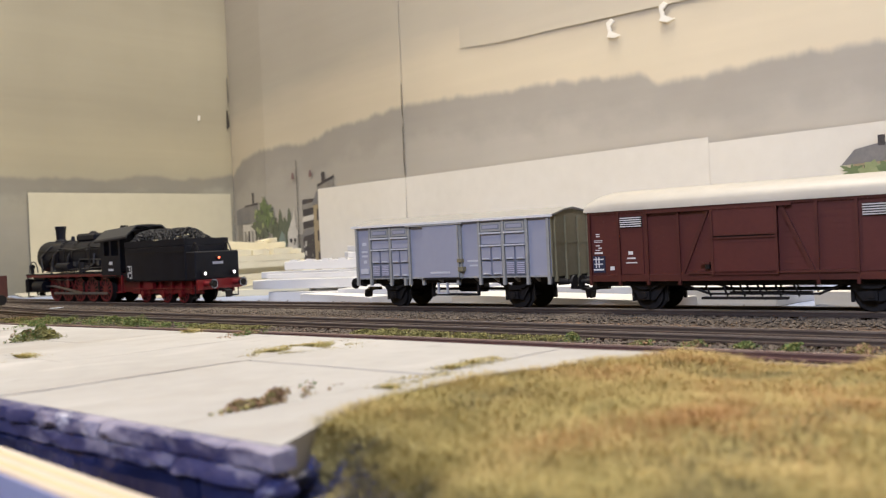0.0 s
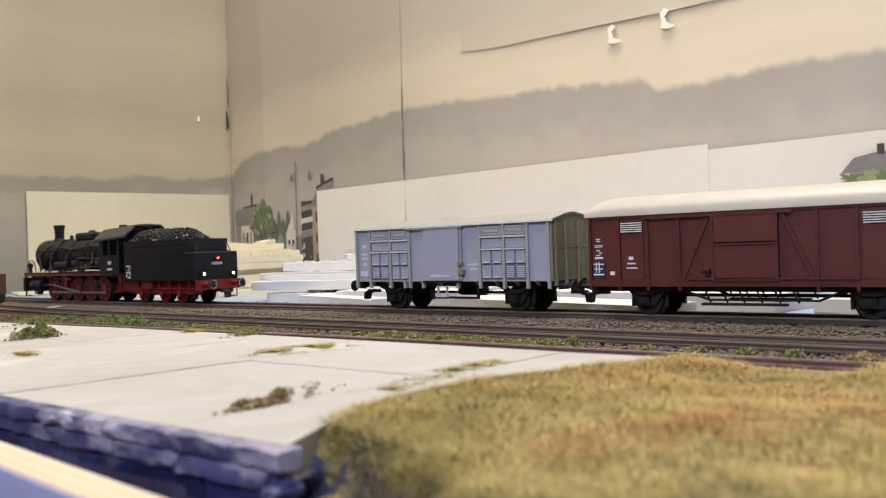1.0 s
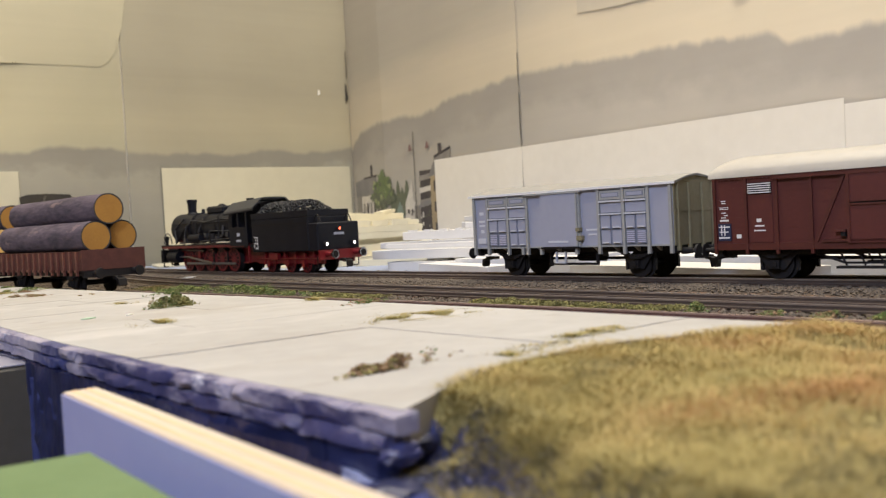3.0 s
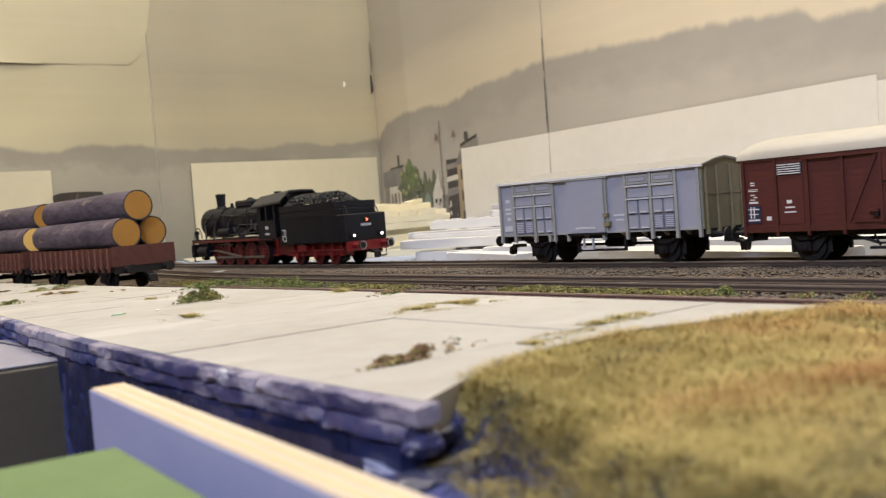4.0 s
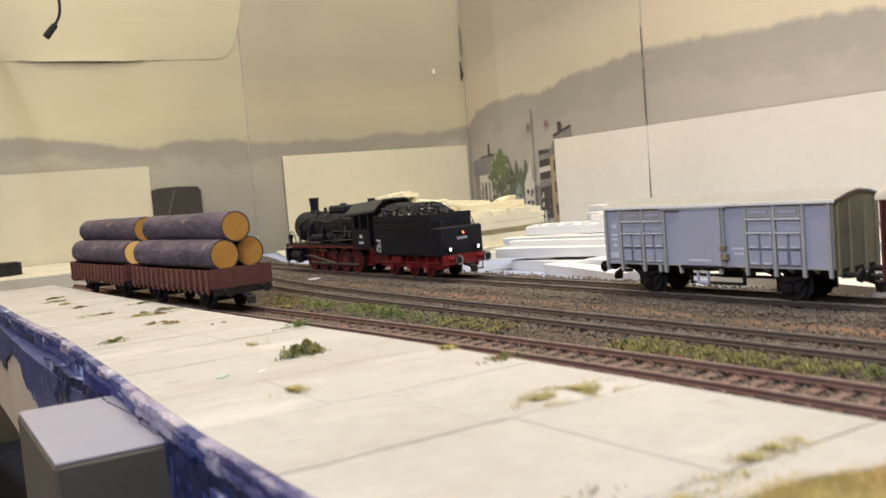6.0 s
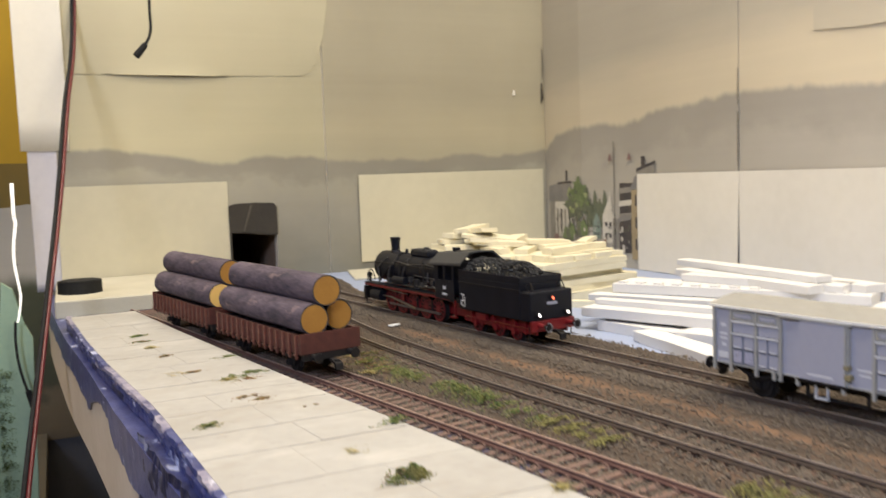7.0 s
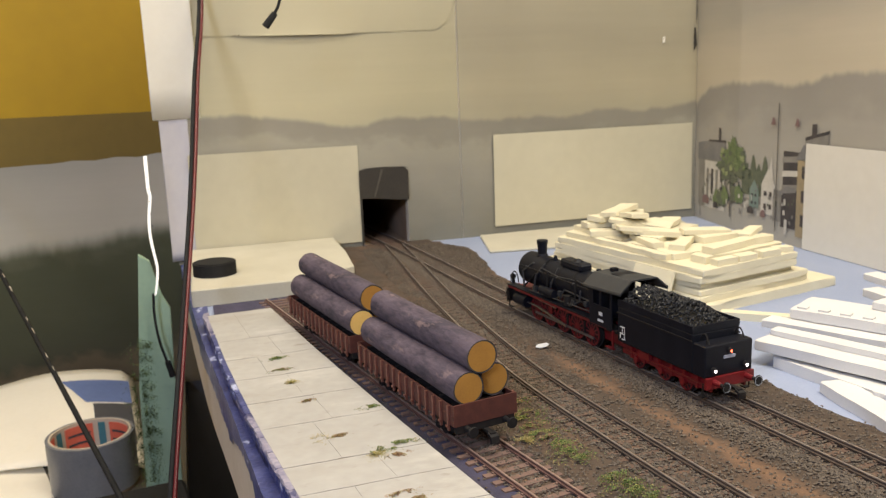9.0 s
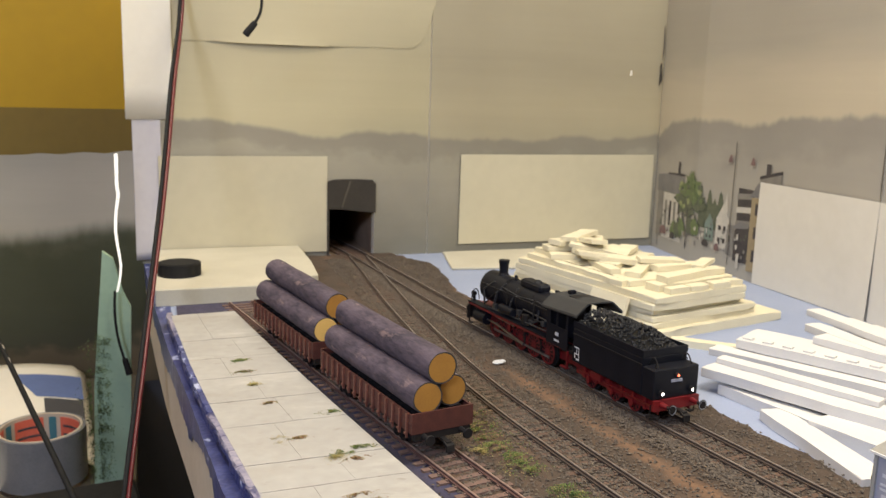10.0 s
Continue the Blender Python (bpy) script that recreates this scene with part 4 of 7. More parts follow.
# ---- tracks ----
def track(name, label, line, y0, y1, rail_mat, tie_mat):
    root = tagged(new(name), label, kind="structure")
    step = 0.03
    for side in (-0.0855, 0.0855):
        bm = bmesh.new()
        prev = None
        n = int((y1 - y0) / 0.1)
        for i in range(n + 1):
            y = y0 + (y1 - y0) * i / n
            a = radians(heading(line, y))
            nx, ny = -math.sin(a), math.cos(a)
            cx, cy = along(line, y) + nx * side, y + ny * side
            prof = [(-0.011, -0.062), (-0.011, -0.057), (-0.003, -0.055), (-0.003, -0.049), (-0.0045, -0.047), (-0.0045, -0.042), (0.0045, -0.042), (0.0045, -0.047), (0.003, -0.049), (0.003, -0.055), (0.011, -0.057), (0.011, -0.062)]
            ring = [bm.verts.new((cx + nx * o, cy + ny * o, z)) for o, z in prof]
            if prev:
                for k in range(len(ring)):
                    face = bm.faces.new((prev[k], prev[(k + 1) % len(ring)], ring[(k + 1) % len(ring)], ring[k]))
                    face.material_index = 1 if k in (4, 5, 6) else 0
            prev = ring
        part("rail", bm, rail_mat, root)
    bm = bmesh.new()
    box(bm, -0.016, -0.145, -0.012, 0.016, 0.145, 0.012)
    for s in (-0.0855, 0.0855):
        for o in (-0.016, 0.016):
            box(bm, -0.007, s + o - 0.004, 0.012, 0.007, s + o + 0.004, 0.019)
    me = mesh_of("sleeper", bm, tie_mat)
    y = y0 + 0.02
    while y < y1 - 0.01:
        ob = new("sleeper", me)
        ob.parent = root
        ob.matrix_basis = spot(along(line, y), y, (-0.0785 if line is SIDING else -0.0825) + 0.002 * random.random(), heading(line, y) + random.uniform(-1, 1))
        y += 0.072
    return root


track("main_track", "brown weathered railway track of the main line", MAIN, -3.6, 10.6, (RAIL, RAIL_TOP), TIE)
track("middle_track", "brown weathered railway track joining the main line", MIDDLE, -3.6, 9.2, (RAIL, RAIL_TOP), TIE)
track("siding_track", "rust red siding track beside the platform", SIDING, -3.6, 7.6, (RAIL_RED, RAIL_RED_TOP), TIE_RED)


# ---- loose ballast ----
def scatter_stones(name, label, count, where, material, size):
    base = np.array([(1, 0, 0), (-1, 0, 0), (0, 1, 0), (0, -1, 0), (0, 0, 1), (0, 0, -1)], float)
    tri = np.array([(0, 2, 4), (2, 1, 4), (1, 3, 4), (3, 0, 4), (2, 0, 5), (1, 2, 5), (3, 1, 5), (0, 3, 5)])
    verts, faces = [], []
    rng = np.random.default_rng(4)
    k = 0
    while k < count:
        p = where(rng)
        if p is None:
            continue
        s = rng.uniform(*size) * np.array([rng.uniform(0.7, 1.3), rng.uniform(0.7, 1.3), rng.uniform(0.5, 0.9)])
        a = rng.uniform(0, 6.28)
        v = base * s * rng.uniform(0.75, 1.25, (6, 1))
        v = np.stack([v[:, 0] * math.cos(a) - v[:, 1] * math.sin(a), v[:, 0] * math.sin(a) + v[:, 1] * math.cos(a), v[:, 2]], 1)
        verts.append((v + p) * U)
        faces.append(tri + 6 * k)
        k += 1
    me = bpy.data.meshes.new(name)
    me.from_pydata(np.concatenate(verts).tolist(), [], np.concatenate(faces).tolist())
    me.materials.append(material)
    return tagged(new(name, me), label, "ballast", kind="stuff")


def ballast_spot(rng):
    if rng.random() < 0.3:
        # thin scatter over all of the ground
        y = rng.uniform(0.6, 9.2)
        x = rng.uniform(float(np.interp(y, *PLAT_R)) + 0.02 if y < 7.2 else 1.98, verge(y) - 0.03)
        if 4.0 < y < 7.2 and x < along(SIDING, y) - 0.115 or y < 1.2 and x < along(SIDING, y) - 0.12 or min(abs(abs(x - along(line, y)) - 0.0855) for line in (MAIN, MIDDLE, SIDING)) < 0.012:
            return None
        return np.array([x, y, -0.073 + 0.006 * rng.random()])
    line = (MAIN, MAIN, MIDDLE, SIDING)[rng.integers(4)]
    y = rng.uniform(-2.0, 9.0 if line is MAIN else 7.4)
    off = rng.normal(0, 0.14) if rng.random() < 0.5 else rng.uniform(-0.16, 0.16)
    if line is MAIN and rng.random() < 0.55:
        off = -abs(rng.normal(0.17, 0.05))
    if abs(abs(off) - 0.0855) < 0.012:
        return None
    x = along(line, y) + off
    if line is SIDING and abs(off) < 0.15 and y < 4.6 and rng.random() < 0.3:
        return None
    if 3.4 < y < 7.2 and x < along(SIDING, y) - 0.115 and rng.random() < min(0.92, (y - 3.2) * 0.8):
        return None
    if y < 5.6 and abs(x - 0.5 * (along(MAIN, y) + along(MIDDLE, y)) + 0.02) < 0.055 + 0.02 * math.sin(y * 5):
        return None
    if x < float(np.interp(y, *PLAT_R)) + 0.01 and y < 7.2 or x > verge(y) - 0.02:
        return None
    return np.array([x, y, -0.072 + 0.008 * rng.random()])


BALLAST_M = mat("ballast_mixed", (0.19, 0.152, 0.115), (0.038, 0.030, 0.023), 700, 0.9, contrast=0.5)
scatter_stones("ballast", "grey brown ballast stones between the rails", 84000, ballast_spot, BALLAST_M, (0.0042, 0.0088))

# ---- platform of concrete slabs ----
platform = tagged(new("loading_platform"), "pale concrete loading platform beside the siding", kind="structure")
bm = bmesh.new()
ring = [(float(np.interp(y, *PLAT_L)) + 0.015, y) for y in np.linspace(1.17, 7.05, 40)] + [(float(np.interp(y, *PLAT_R)) - 0.012, y) for y in np.linspace(7.05, 1.17, 40)]
prism(bm, ring, TABLE_Z, -0.0022, "z")
part("bed", bm, JOINT, platform, "dark bed showing in the joints")


rows_y = [0.9, 1.21, 1.73, 2.14, 2.55, 2.98, 3.33, 3.62, 3.95, 4.23, 4.50, 4.95, 5.30, 5.68, 6.05, 6.45, 7.12]
for r in range(len(rows_y) - 1):
    ya, yb = rows_y[r], rows_y[r + 1]
    cuts = [0.0, (0.40, 0.56, 0.5, 0.34, 0.62)[r % 5], 1.0] if r > 0 else [0.0, 0.45, 1.0]
    for c in range(len(cuts) - 1):
        bm = bmesh.new()
        g = 0.0017 if r < 5 else 0.0024
        slant = 0.10

        def corner(u, y):
            yy = y
            xl, xr = float(np.interp(yy, *PLAT_L)), float(np.interp(yy, *PLAT_R))
            x = xl + (xr - xl) * u
            if r == 0 and y == ya:
                return (x, front_edge(x))
            return (x, yy + slant * (u - 0.5) * 0.3 + 0.006 * noise.noise((x * 9, yy * 3, 2)))
        ua, ub = cuts[c] + 0.4 * g, cuts[c + 1] - 0.4 * g
        n = 10
        low = [corner(ua + (ub - ua) * i / n, ya) for i in range(n + 1)]
        high = [corner(ua + (ub - ua) * i / n, yb) for i in range(n + 1)]
        pts = [(x, y + g * (1 + 0.9 * noise.noise((x * 40, y * 7, 1)))) for x, y in low] + [(x, y - g * (1 + 0.9 * noise.noise((x * 40, y * 7, 3)))) for x, y in high[::-1]]
        lift = 0.0012 * noise.noise((r * 1.7, c * 2.3, 0))
        prism(bm, pts, -0.05, lift, "z")
        part("paving_slab", bm, CONCRETE, platform)

# Two rough stone layers along the west edge of the platform, splashed with blue paint.
for course, (za, zb, inset, mtl) in enumerate(((-0.025, -0.001, 0.0, EDGE_STONE), (-0.051, -0.027, 0.000, EDGE_STONE), (-0.088, -0.053, -0.004, BLUE_DARK))):
    y = 0.93 + 0.02 * course
    while y < 7.05:
        ln = random.choice((0.10, 0.15, 0.20, 0.28)) * random.uniform(0.8, 1.2) if y > 1.9 else random.uniform(0.09, 0.26)
        bm = bmesh.new()
        n = max(4, int(ln / 0.012))
        prev = None
        for k in range(n + 1):
            yy = y + 0.002 + (ln - 0.004) * k / n
            xx = float(np.interp(yy, *PLAT_L))
            end = 0.003 * (1 - min(1, min(k, n - k) / 2.0))
            ring = [(xx + 0.012, zb)]
            for q, (dx, t) in enumerate(((-0.020, 0.0), (-0.028, 0.06), (-0.030, 0.5), (-0.029, 0.94), (-0.021, 1.0))):
                w = 0.009 * noise.noise((yy * 6, t * 0.8, course * 7)) + 0.005 * noise.noise((yy * 26, t * 3, course * 5 + 2)) + 0.004 * noise.noise((yy * 75, t * 9, 4))
                ring.append((xx + dx - inset + w + end, zb + (za - zb) * t + 0.003 * noise.noise((yy * 18, q * 3, 9)) - 0.002 * (1 - min(1, min(k, n - k) / 2.0))))
            ring.append((xx + 0.012, za))
            row = [bm.verts.new((px, yy, pz)) for px, pz in ring]
            if prev:
                for q in range(len(row) - 1):
                    bm.faces.new((prev[q], prev[q + 1], row[q + 1], row[q]))
            else:
                bm.faces.new(row)
            prev = row
        bm.faces.new(prev[::-1])
        part("edge_stone", bm, BLUE if y > 1.9 and random.random() < (0.2 if y < 2.8 else 0.75 if course == 0 else 0.9) else mtl, platform, "", 0, True)
        y += ln
# Thick navy paint on the plaster under the stones.
bm = bmesh.new()
prev = None
for k in range(520):
    yy = 0.60 + 3.4 * k / 519
    xx = min(float(np.interp(yy, *PLAT_L)), along(TABLE_L, yy) + 0.02) if yy > 0.95 else along(TABLE_L, yy) + 0.01
    row = []
    for q in range(12):
        t = q / 11
        w = 0.020 * noise.noise((yy * 5, t * 3, 11)) + 0.012 * noise.noise((yy * 17, t * 8, 12)) + 0.004 * noise.noise((yy * 60, t * 25, 13))
        row.append(bm.verts.new((xx - 0.028 + w - 0.01 * t, yy, -0.056 - 0.40 * t + (0.0 if yy > 0.95 else -0.03))))
    if prev:
        for q in range(11):
            bm.faces.new((prev[q], prev[q + 1], row[q + 1], row[q]))
    prev = row
part("plaster_bank", bm, BLUE_DARK, platform, "lumpy plaster under the edge, painted navy blue", 0, True)


# Lumps of painted plaster at the open corner of the paving.
for k, (x, y, z, sx, sy, sz) in enumerate(((1.045, 0.945, -0.052, 0.030, 0.014, 0.014), (1.10, 0.98, -0.058, 0.040, 0.014, 0.012), (1.00, 0.905, -0.086, 0.045, 0.032, 0.016), (1.065, 0.92, -0.092, 0.055, 0.036, 0.013), (1.15, 1.01, -0.06, 0.035, 0.016, 0.012))):
    bm = bmesh.new()
    bmesh.ops.create_icosphere(bm, subdivisions=4, radius=1.0)
    for v in bm.verts:
        c = v.co.copy()
        f = 1 + 0.28 * noise.noise(c * 1.6 + Vector((k * 3.1, 0, 0))) + 0.14 * noise.noise(c * 5 + Vector((0, k * 2.7, 0)))
        v.co = (x + c.x * sx * f, y + c.y * sy * f, z + c.z * sz * f)
    part("plaster_lump", bm, (EDGE_STONE, BLUE_DARK, BLUE_DARK, BLUE_DARK, BLUE_DARK)[k], platform, "", 0, True)

# ---- rolling stock: own x axis points along the track, own y axis to the west, z = 0 on the rail head ----
def on_track(line, y):
    return spot(along(line, y), y, RAIL_Z, heading(line, y))


def blocks(*sizes):
    bm = bmesh.new()
    for s in sizes:
        box(bm, *s)
    return bm


def rod(p0, p1, r, seg=8):
    bm = bmesh.new()
    tube(bm, p0, p1, r, seg=seg)
    return bm


def wheel(parent, x, r, material, spokes=0, label=""):
    """A wheelset: two flanged wheels on an axle; the wheels are its pieces."""
    bm = bmesh.new()
    tube(bm, (x, -0.085, r), (x, 0.085, r), 0.014, seg=8)
    axle = part("wheelset", bm, FRAME_BLACK, parent, label)
    for s in (-1, 1):
        bm = bmesh.new()
        tube(bm, (x, s * 0.076, r), (x, s * 0.096, r), r, seg=28)
        tube(bm, (x, s * 0.070, r), (x, s * 0.076, r), r + 0.009, seg=28)
        part("tyre", bm, FRAME_BLACK, axle, smooth=True)
        if spokes:
            bm = bmesh.new()
            tube(bm, (x, s * 0.090, r), (x, s * 0.099, r), r * 0.30, seg=16)
            for k in range(spokes):
                a = 2 * math.pi * k / spokes
                m = Matrix.Translation((x, 0, r)) @ Matrix.Rotation(a, 4, "Y")
                box(bm, 0.02 * r, min(s * 0.092, s * 0.0985), -0.05 * r, r * 0.9, max(s * 0.092, s * 0.0985), 0.05 * r, m)
            for k in range(28):
                a = 2 * math.pi * k / 28
                m = Matrix.Translation((x, 0, r)) @ Matrix.Rotation(a, 4, "Y")
                box(bm, r * 0.80, min(s * 0.092, s * 0.1), -r * 0.12, r * 0.94, max(s * 0.092, s * 0.1), r * 0.12, m)
            part("spokes", bm, material, axle)
    return axle


def buffers(parent, x, z, direction, material=None):
    for s in (-0.1, 0.1):
        bm = bmesh.new()
        tube(bm, (x, s, z), (x + direction * 0.045, s, z), 0.014, 0.011, seg=12)
        tube(bm, (x + direction * 0.045, s, z), (x + direction * 0.066, s, z), 0.008, seg=10)
        b = part("buffer", bm, material or FRAME_BLACK, parent)
        bm = bmesh.new()
        tube(bm, (x + direction * 0.066, s, z), (x + direction * 0.073, s, z), 0.026, 0.024, seg=18)
        part("buffer_head", bm, FRAME_BLACK, b)


def coupling(parent, x, z, direction):
    bm = bmesh.new()
    box(bm, min(x, x + direction * 0.07), -0.012, z - 0.02, max(x, x + direction * 0.07), 0.012, z - 0.006)
    prism(bm, [(x + direction * 0.05, z - 0.006), (x + direction * 0.085, z - 0.02), (x + direction * 0.09, z - 0.05), (x + direction * 0.075, z - 0.055), (x + direction * 0.07, z - 0.026), (x + direction * 0.05, z - 0.022)], -0.02, 0.02, "y")
    part("coupling", bm, FRAME_BLACK, parent, "black plastic hook coupling")


def running_gear(parent, axles, r, sole_z, half):
    """Axle guards with leaf springs, wheelsets, brake gear."""
    for x in axles:
        wheel(parent, x, r, FRAME_BLACK)
        for s in (-1, 1):
            bm = bmesh.new()
            y0, y1 = sorted((s * 0.104, s * 0.112))
            prism(bm, [(x - 0.075, sole_z), (x - 0.03, r - 0.02), (x + 0.03, r - 0.02), (x + 0.075, sole_z), (x + 0.05, sole_z), (x + 0.02, r + 0.03), (x - 0.02, r + 0.03), (x - 0.05, sole_z)], y0, y1, "y")
            g = part("axle_guard", bm, FRAME_BLACK, parent)
            bm = bmesh.new()
            y0, y1 = sorted((s * 0.113, s * 0.132))
            box(bm, x - 0.016, y0, r - 0.016, x + 0.016, y1, r + 0.014)
            tube(bm, (x, y1 if s > 0 else y0, r), (x, (y1 if s > 0 else y0) + s * 0.006, r), 0.010, seg=10)
            part("axle_box", bm, FRAME_BLACK, g)
            bm = bmesh.new()
            y0, y1 = sorted((s * 0.114, s * 0.128))
            for leaf in range(4):
                half_l = 0.085 - 0.018 * leaf
                arc = [(x + half_l * k / 4, r + 0.026 + 0.0045 * leaf * 0 + 0.016 * (half_l / 0.085) ** 2 * (k / 4) ** 2 - 0.0045 * leaf + 0.012) for k in range(-4, 5)]
                prism(bm, arc + [(u, v - 0.0036) for u, v in arc[::-1]], y0, y1, "y")
            part("leaf_spring", bm, FRAME_BLACK, g)
        for d in (-1, 1):
            for t in (-1, 1):
                bm = bmesh.new()
                box(bm, x + d * (r + 0.010) - 0.005, t * 0.085 - 0.008, r * 0.55, x + d * (r + 0.010) + 0.005, t * 0.085 + 0.008, r * 1.35)
                box(bm, x + d * (r + 0.012) - 0.003, t * 0.085 - 0.003, r * 1.3, x + d * (r + 0.012) + 0.003, t * 0.085 + 0.003, sole_z)
                part("brake_shoe", bm, FRAME_BLACK, parent)


# ---- grey box wagon ----
def grey_wagon(m):
    w = thing("box_wagon", m, "blue grey two axle box wagon with pale vent panels", "goods wagon", "wagons on the main track")
    h, b, fl, ev = 0.53, 0.152, 0.128, 0.371
    body = part("body", blocks((-h, -b, fl, h, b, ev)), GREY, w)
    gable = [(-b - 0.001, fl), (b + 0.001, fl), (b + 0.001, ev), (b * 0.5, ev + 0.022), (0, ev + 0.031), (-b * 0.5, ev + 0.022), (-b - 0.001, ev)]
    for s in (-1, 1):
        bm = bmesh.new()
        a, c = sorted((s * h, s * (h + 0.006)))
        prism(bm, gable, a, c, "x")
        end = part("end_wall", bm, GREY_END, w, "olive grey end wall")
        for y in (-0.13, -0.05, 0.05, 0.13):
            bm = blocks((min(s * h, s * (h + 0.014)), y - 0.006, fl - 0.02, max(s * h, s * (h + 0.014)), y + 0.006, ev - 0.004))
            part("post", bm, GREY_END, end)
        bm = blocks((min(s * h, s * (h + 0.010)), -b, 0.258, max(s * h, s * (h + 0.010)), b, 0.268))
        part("rail", bm, GREY_END, end)
    # roof with overhang
    bm = bmesh.new()
    top = [(-b - 0.014, ev - 0.004), (-b - 0.012, ev + 0.004), (-b * 0.5, ev + 0.0245), (0, ev + 0.034), (b * 0.5, ev + 0.0245), (b + 0.012, ev + 0.004), (b + 0.014, ev - 0.004), (b * 0.5, ev + 0.018), (0, ev + 0.027), (-b * 0.5, ev + 0.018)]
    prism(bm, top, -h - 0.018, h + 0.018, "x")
    roof = part("roof", bm, ROOF_G, w, "matt grey roof")
    for s in (-1, 1):
        bm = blocks((-h - 0.018, min(s * (b + 0.010), s * (b + 0.017)), ev - 0.006, h + 0.018, max(s * (b + 0.010), s * (b + 0.017)), ev + 0.004))
        part("gutter", bm, WHITE_P, roof, "white gutter strip")
    def X(g):
        return h - 2 * h * g
    for s in (-1, 1):
        def slab(name, g0, g1, f0, f1, out, material, parent, label=""):
            a, c = sorted((s * (b - 0.001), s * (b + out)))
            return part(name, blocks((X(g1), a, fl + (ev - fl) * f0, X(g0), c, fl + (ev - fl) * f1)), material, parent, label)
        for g in (0.008, 0.088, 0.205, 0.312, 0.582, 0.676, 0.79, 0.898, 0.992):
            slab("post", g - 0.006, g + 0.006, -0.12 if g not in (0.582,) else 0.0, 0.985, 0.011, GREY_POST, w)
        slab("sill", 0.0, 1.0, 0.0, 0.025, 0.006, GREY_POST, w)
        slab("top_rail", 0.0, 1.0, 0.955, 0.985, 0.007, GREY, w)
        door = slab("sliding_door", 0.395, 0.572, 0.02, 0.94, 0.016, GREY, w, "smooth grey sliding door")
        slab("lock", 0.575, 0.60, 0.12, 0.2, 0.022, GREY_END, door)
        slab("lock", 0.572, 0.592, 0.28, 0.34, 0.022, GREY_END, door)
        slab("door_rail", 0.30, 0.60, 0.945, 0.97, 0.020, GREY_POST, w)
        slab("door_post", 0.5725, 0.5785, 0.02, 0.94, 0.019, GREY_POST, w)
        slab("lower_rail", 0.39, 0.585, -0.02, 0.012, 0.02, FRAME_BLACK, w)
        for g in (0.285, 0.385, 0.565):
            slab("post", g - 0.006, g + 0.006, -0.12, 0.01, 0.012, GREY_POST, w)
        for g0, g1 in ((0.094, 0.199), (0.211, 0.306), (0.682, 0.784), (0.796, 0.892)):
            # Shade between posts, in vents and behind slats is painted as darker grey.
            slab("recess", g0 + 0.001, g1 - 0.001, 0.03, 0.955, 0.0015, GREY_SHADE, w, "darker grey backing painted as shade between the posts")
            v = slab("vent", g0 + 0.003, g1 - 0.003, 0.79, 0.94, 0.010, GREY_POST, w)
            slab("vent_field", g0 + 0.010, g1 - 0.010, 0.825, 0.905, 0.0108, GREY_SHADE, v)
            slab("vent_field", g0 + 0.015, g1 - 0.015, 0.838, 0.892, 0.0120, GREY, v)
            slab("drip_rail", g0, g1, 0.745, 0.775, 0.015, GREY_L, w, "pale drip rail")
            slab("panel", g0 + 0.004, g1 - 0.004, 0.575, 0.735, 0.006, GREY, w)
            slab("drip_rail", g0, g1, 0.535, 0.56, 0.015, GREY_L, w, "pale drip rail")
            wd = (g1 - g0) / 2
            for k in range(2):
                ga, gb = g0 + wd * k + 0.0045, g0 + wd * (k + 1) - 0.0045
                raised = (g0 > 0.7 and not (g0 < 0.75 and k == 0)) or g0 < 0.15
                up = slab("shutter", ga, gb, 0.305, 0.52, 0.009, GREY, w)
                slab("handle", ga + 0.006, gb - 0.006, 0.315, 0.335, 0.013, GREY_L, up)
                lo = slab("shutter", ga, gb, 0.05, 0.275, 0.007, GREY if not raised else GREY_SHADE, w, "louvred shutter")
                if raised:
                    for q in range(6):
                        slab("slat", ga + 0.003, gb - 0.003, 0.07 + 0.033 * q, 0.09 + 0.033 * q, 0.0095, LILAC_L, lo, "pale lilac louvre slat")
                else:
                    slab("handle", ga + 0.006, gb - 0.006, 0.06, 0.08, 0.011, GREY_L, lo)
        slab("step_bracket", 0.025, 0.07, 0.1, 0.2, 0.005, GREY_L, w)
        # lettering as plain bars
        for g0, g1, f0, f1 in ((0.035, 0.06, 0.64, 0.70), (0.03, 0.065, 0.5, 0.54), (0.03, 0.065, 0.42, 0.46), (0.04, 0.06, 0.3, 0.36), (0.43, 0.53, 0.085, 0.12), (0.61, 0.67, 0.28, 0.31), (0.62, 0.66, 0.2, 0.23)):
            slab("lettering_bar", g0, g1, f0, f1, 0.0175 if 0.39 < g0 < 0.57 else 0.001, GREY_L, w)
    solebar = part("solebar", blocks((-h, 0.098, 0.105, h, 0.118, fl), (-h, -0.118, 0.105, h, -0.098, fl), (-h, -0.14, 0.10, -h + 0.02, 0.14, fl), (h - 0.02, -0.14, 0.10, h, 0.14, fl)), FRAME_BLACK, w)
    for x in [-0.45 + 0.1 * k for k in range(10)]:
        for s in (-1, 1):
            bm = bmesh.new()
            prism(bm, [(s * 0.118, 0.108), (s * 0.150, fl), (s * 0.118, fl)], x - 0.006, x + 0.006, "x")
            part("bracket", bm, GREY_POST, solebar)
    running_gear(w, (-0.333, 0.333), 0.055, 0.106, 0.118)
    part("brake_rod", rod((-0.25, 0.03, 0.075), (0.25, 0.03, 0.075), 0.006), FRAME_BLACK, w)
    part("brake_cylinder", rod((-0.08, -0.03, 0.08), (0.06, -0.03, 0.08), 0.022, 14), FRAME_BLACK, w)
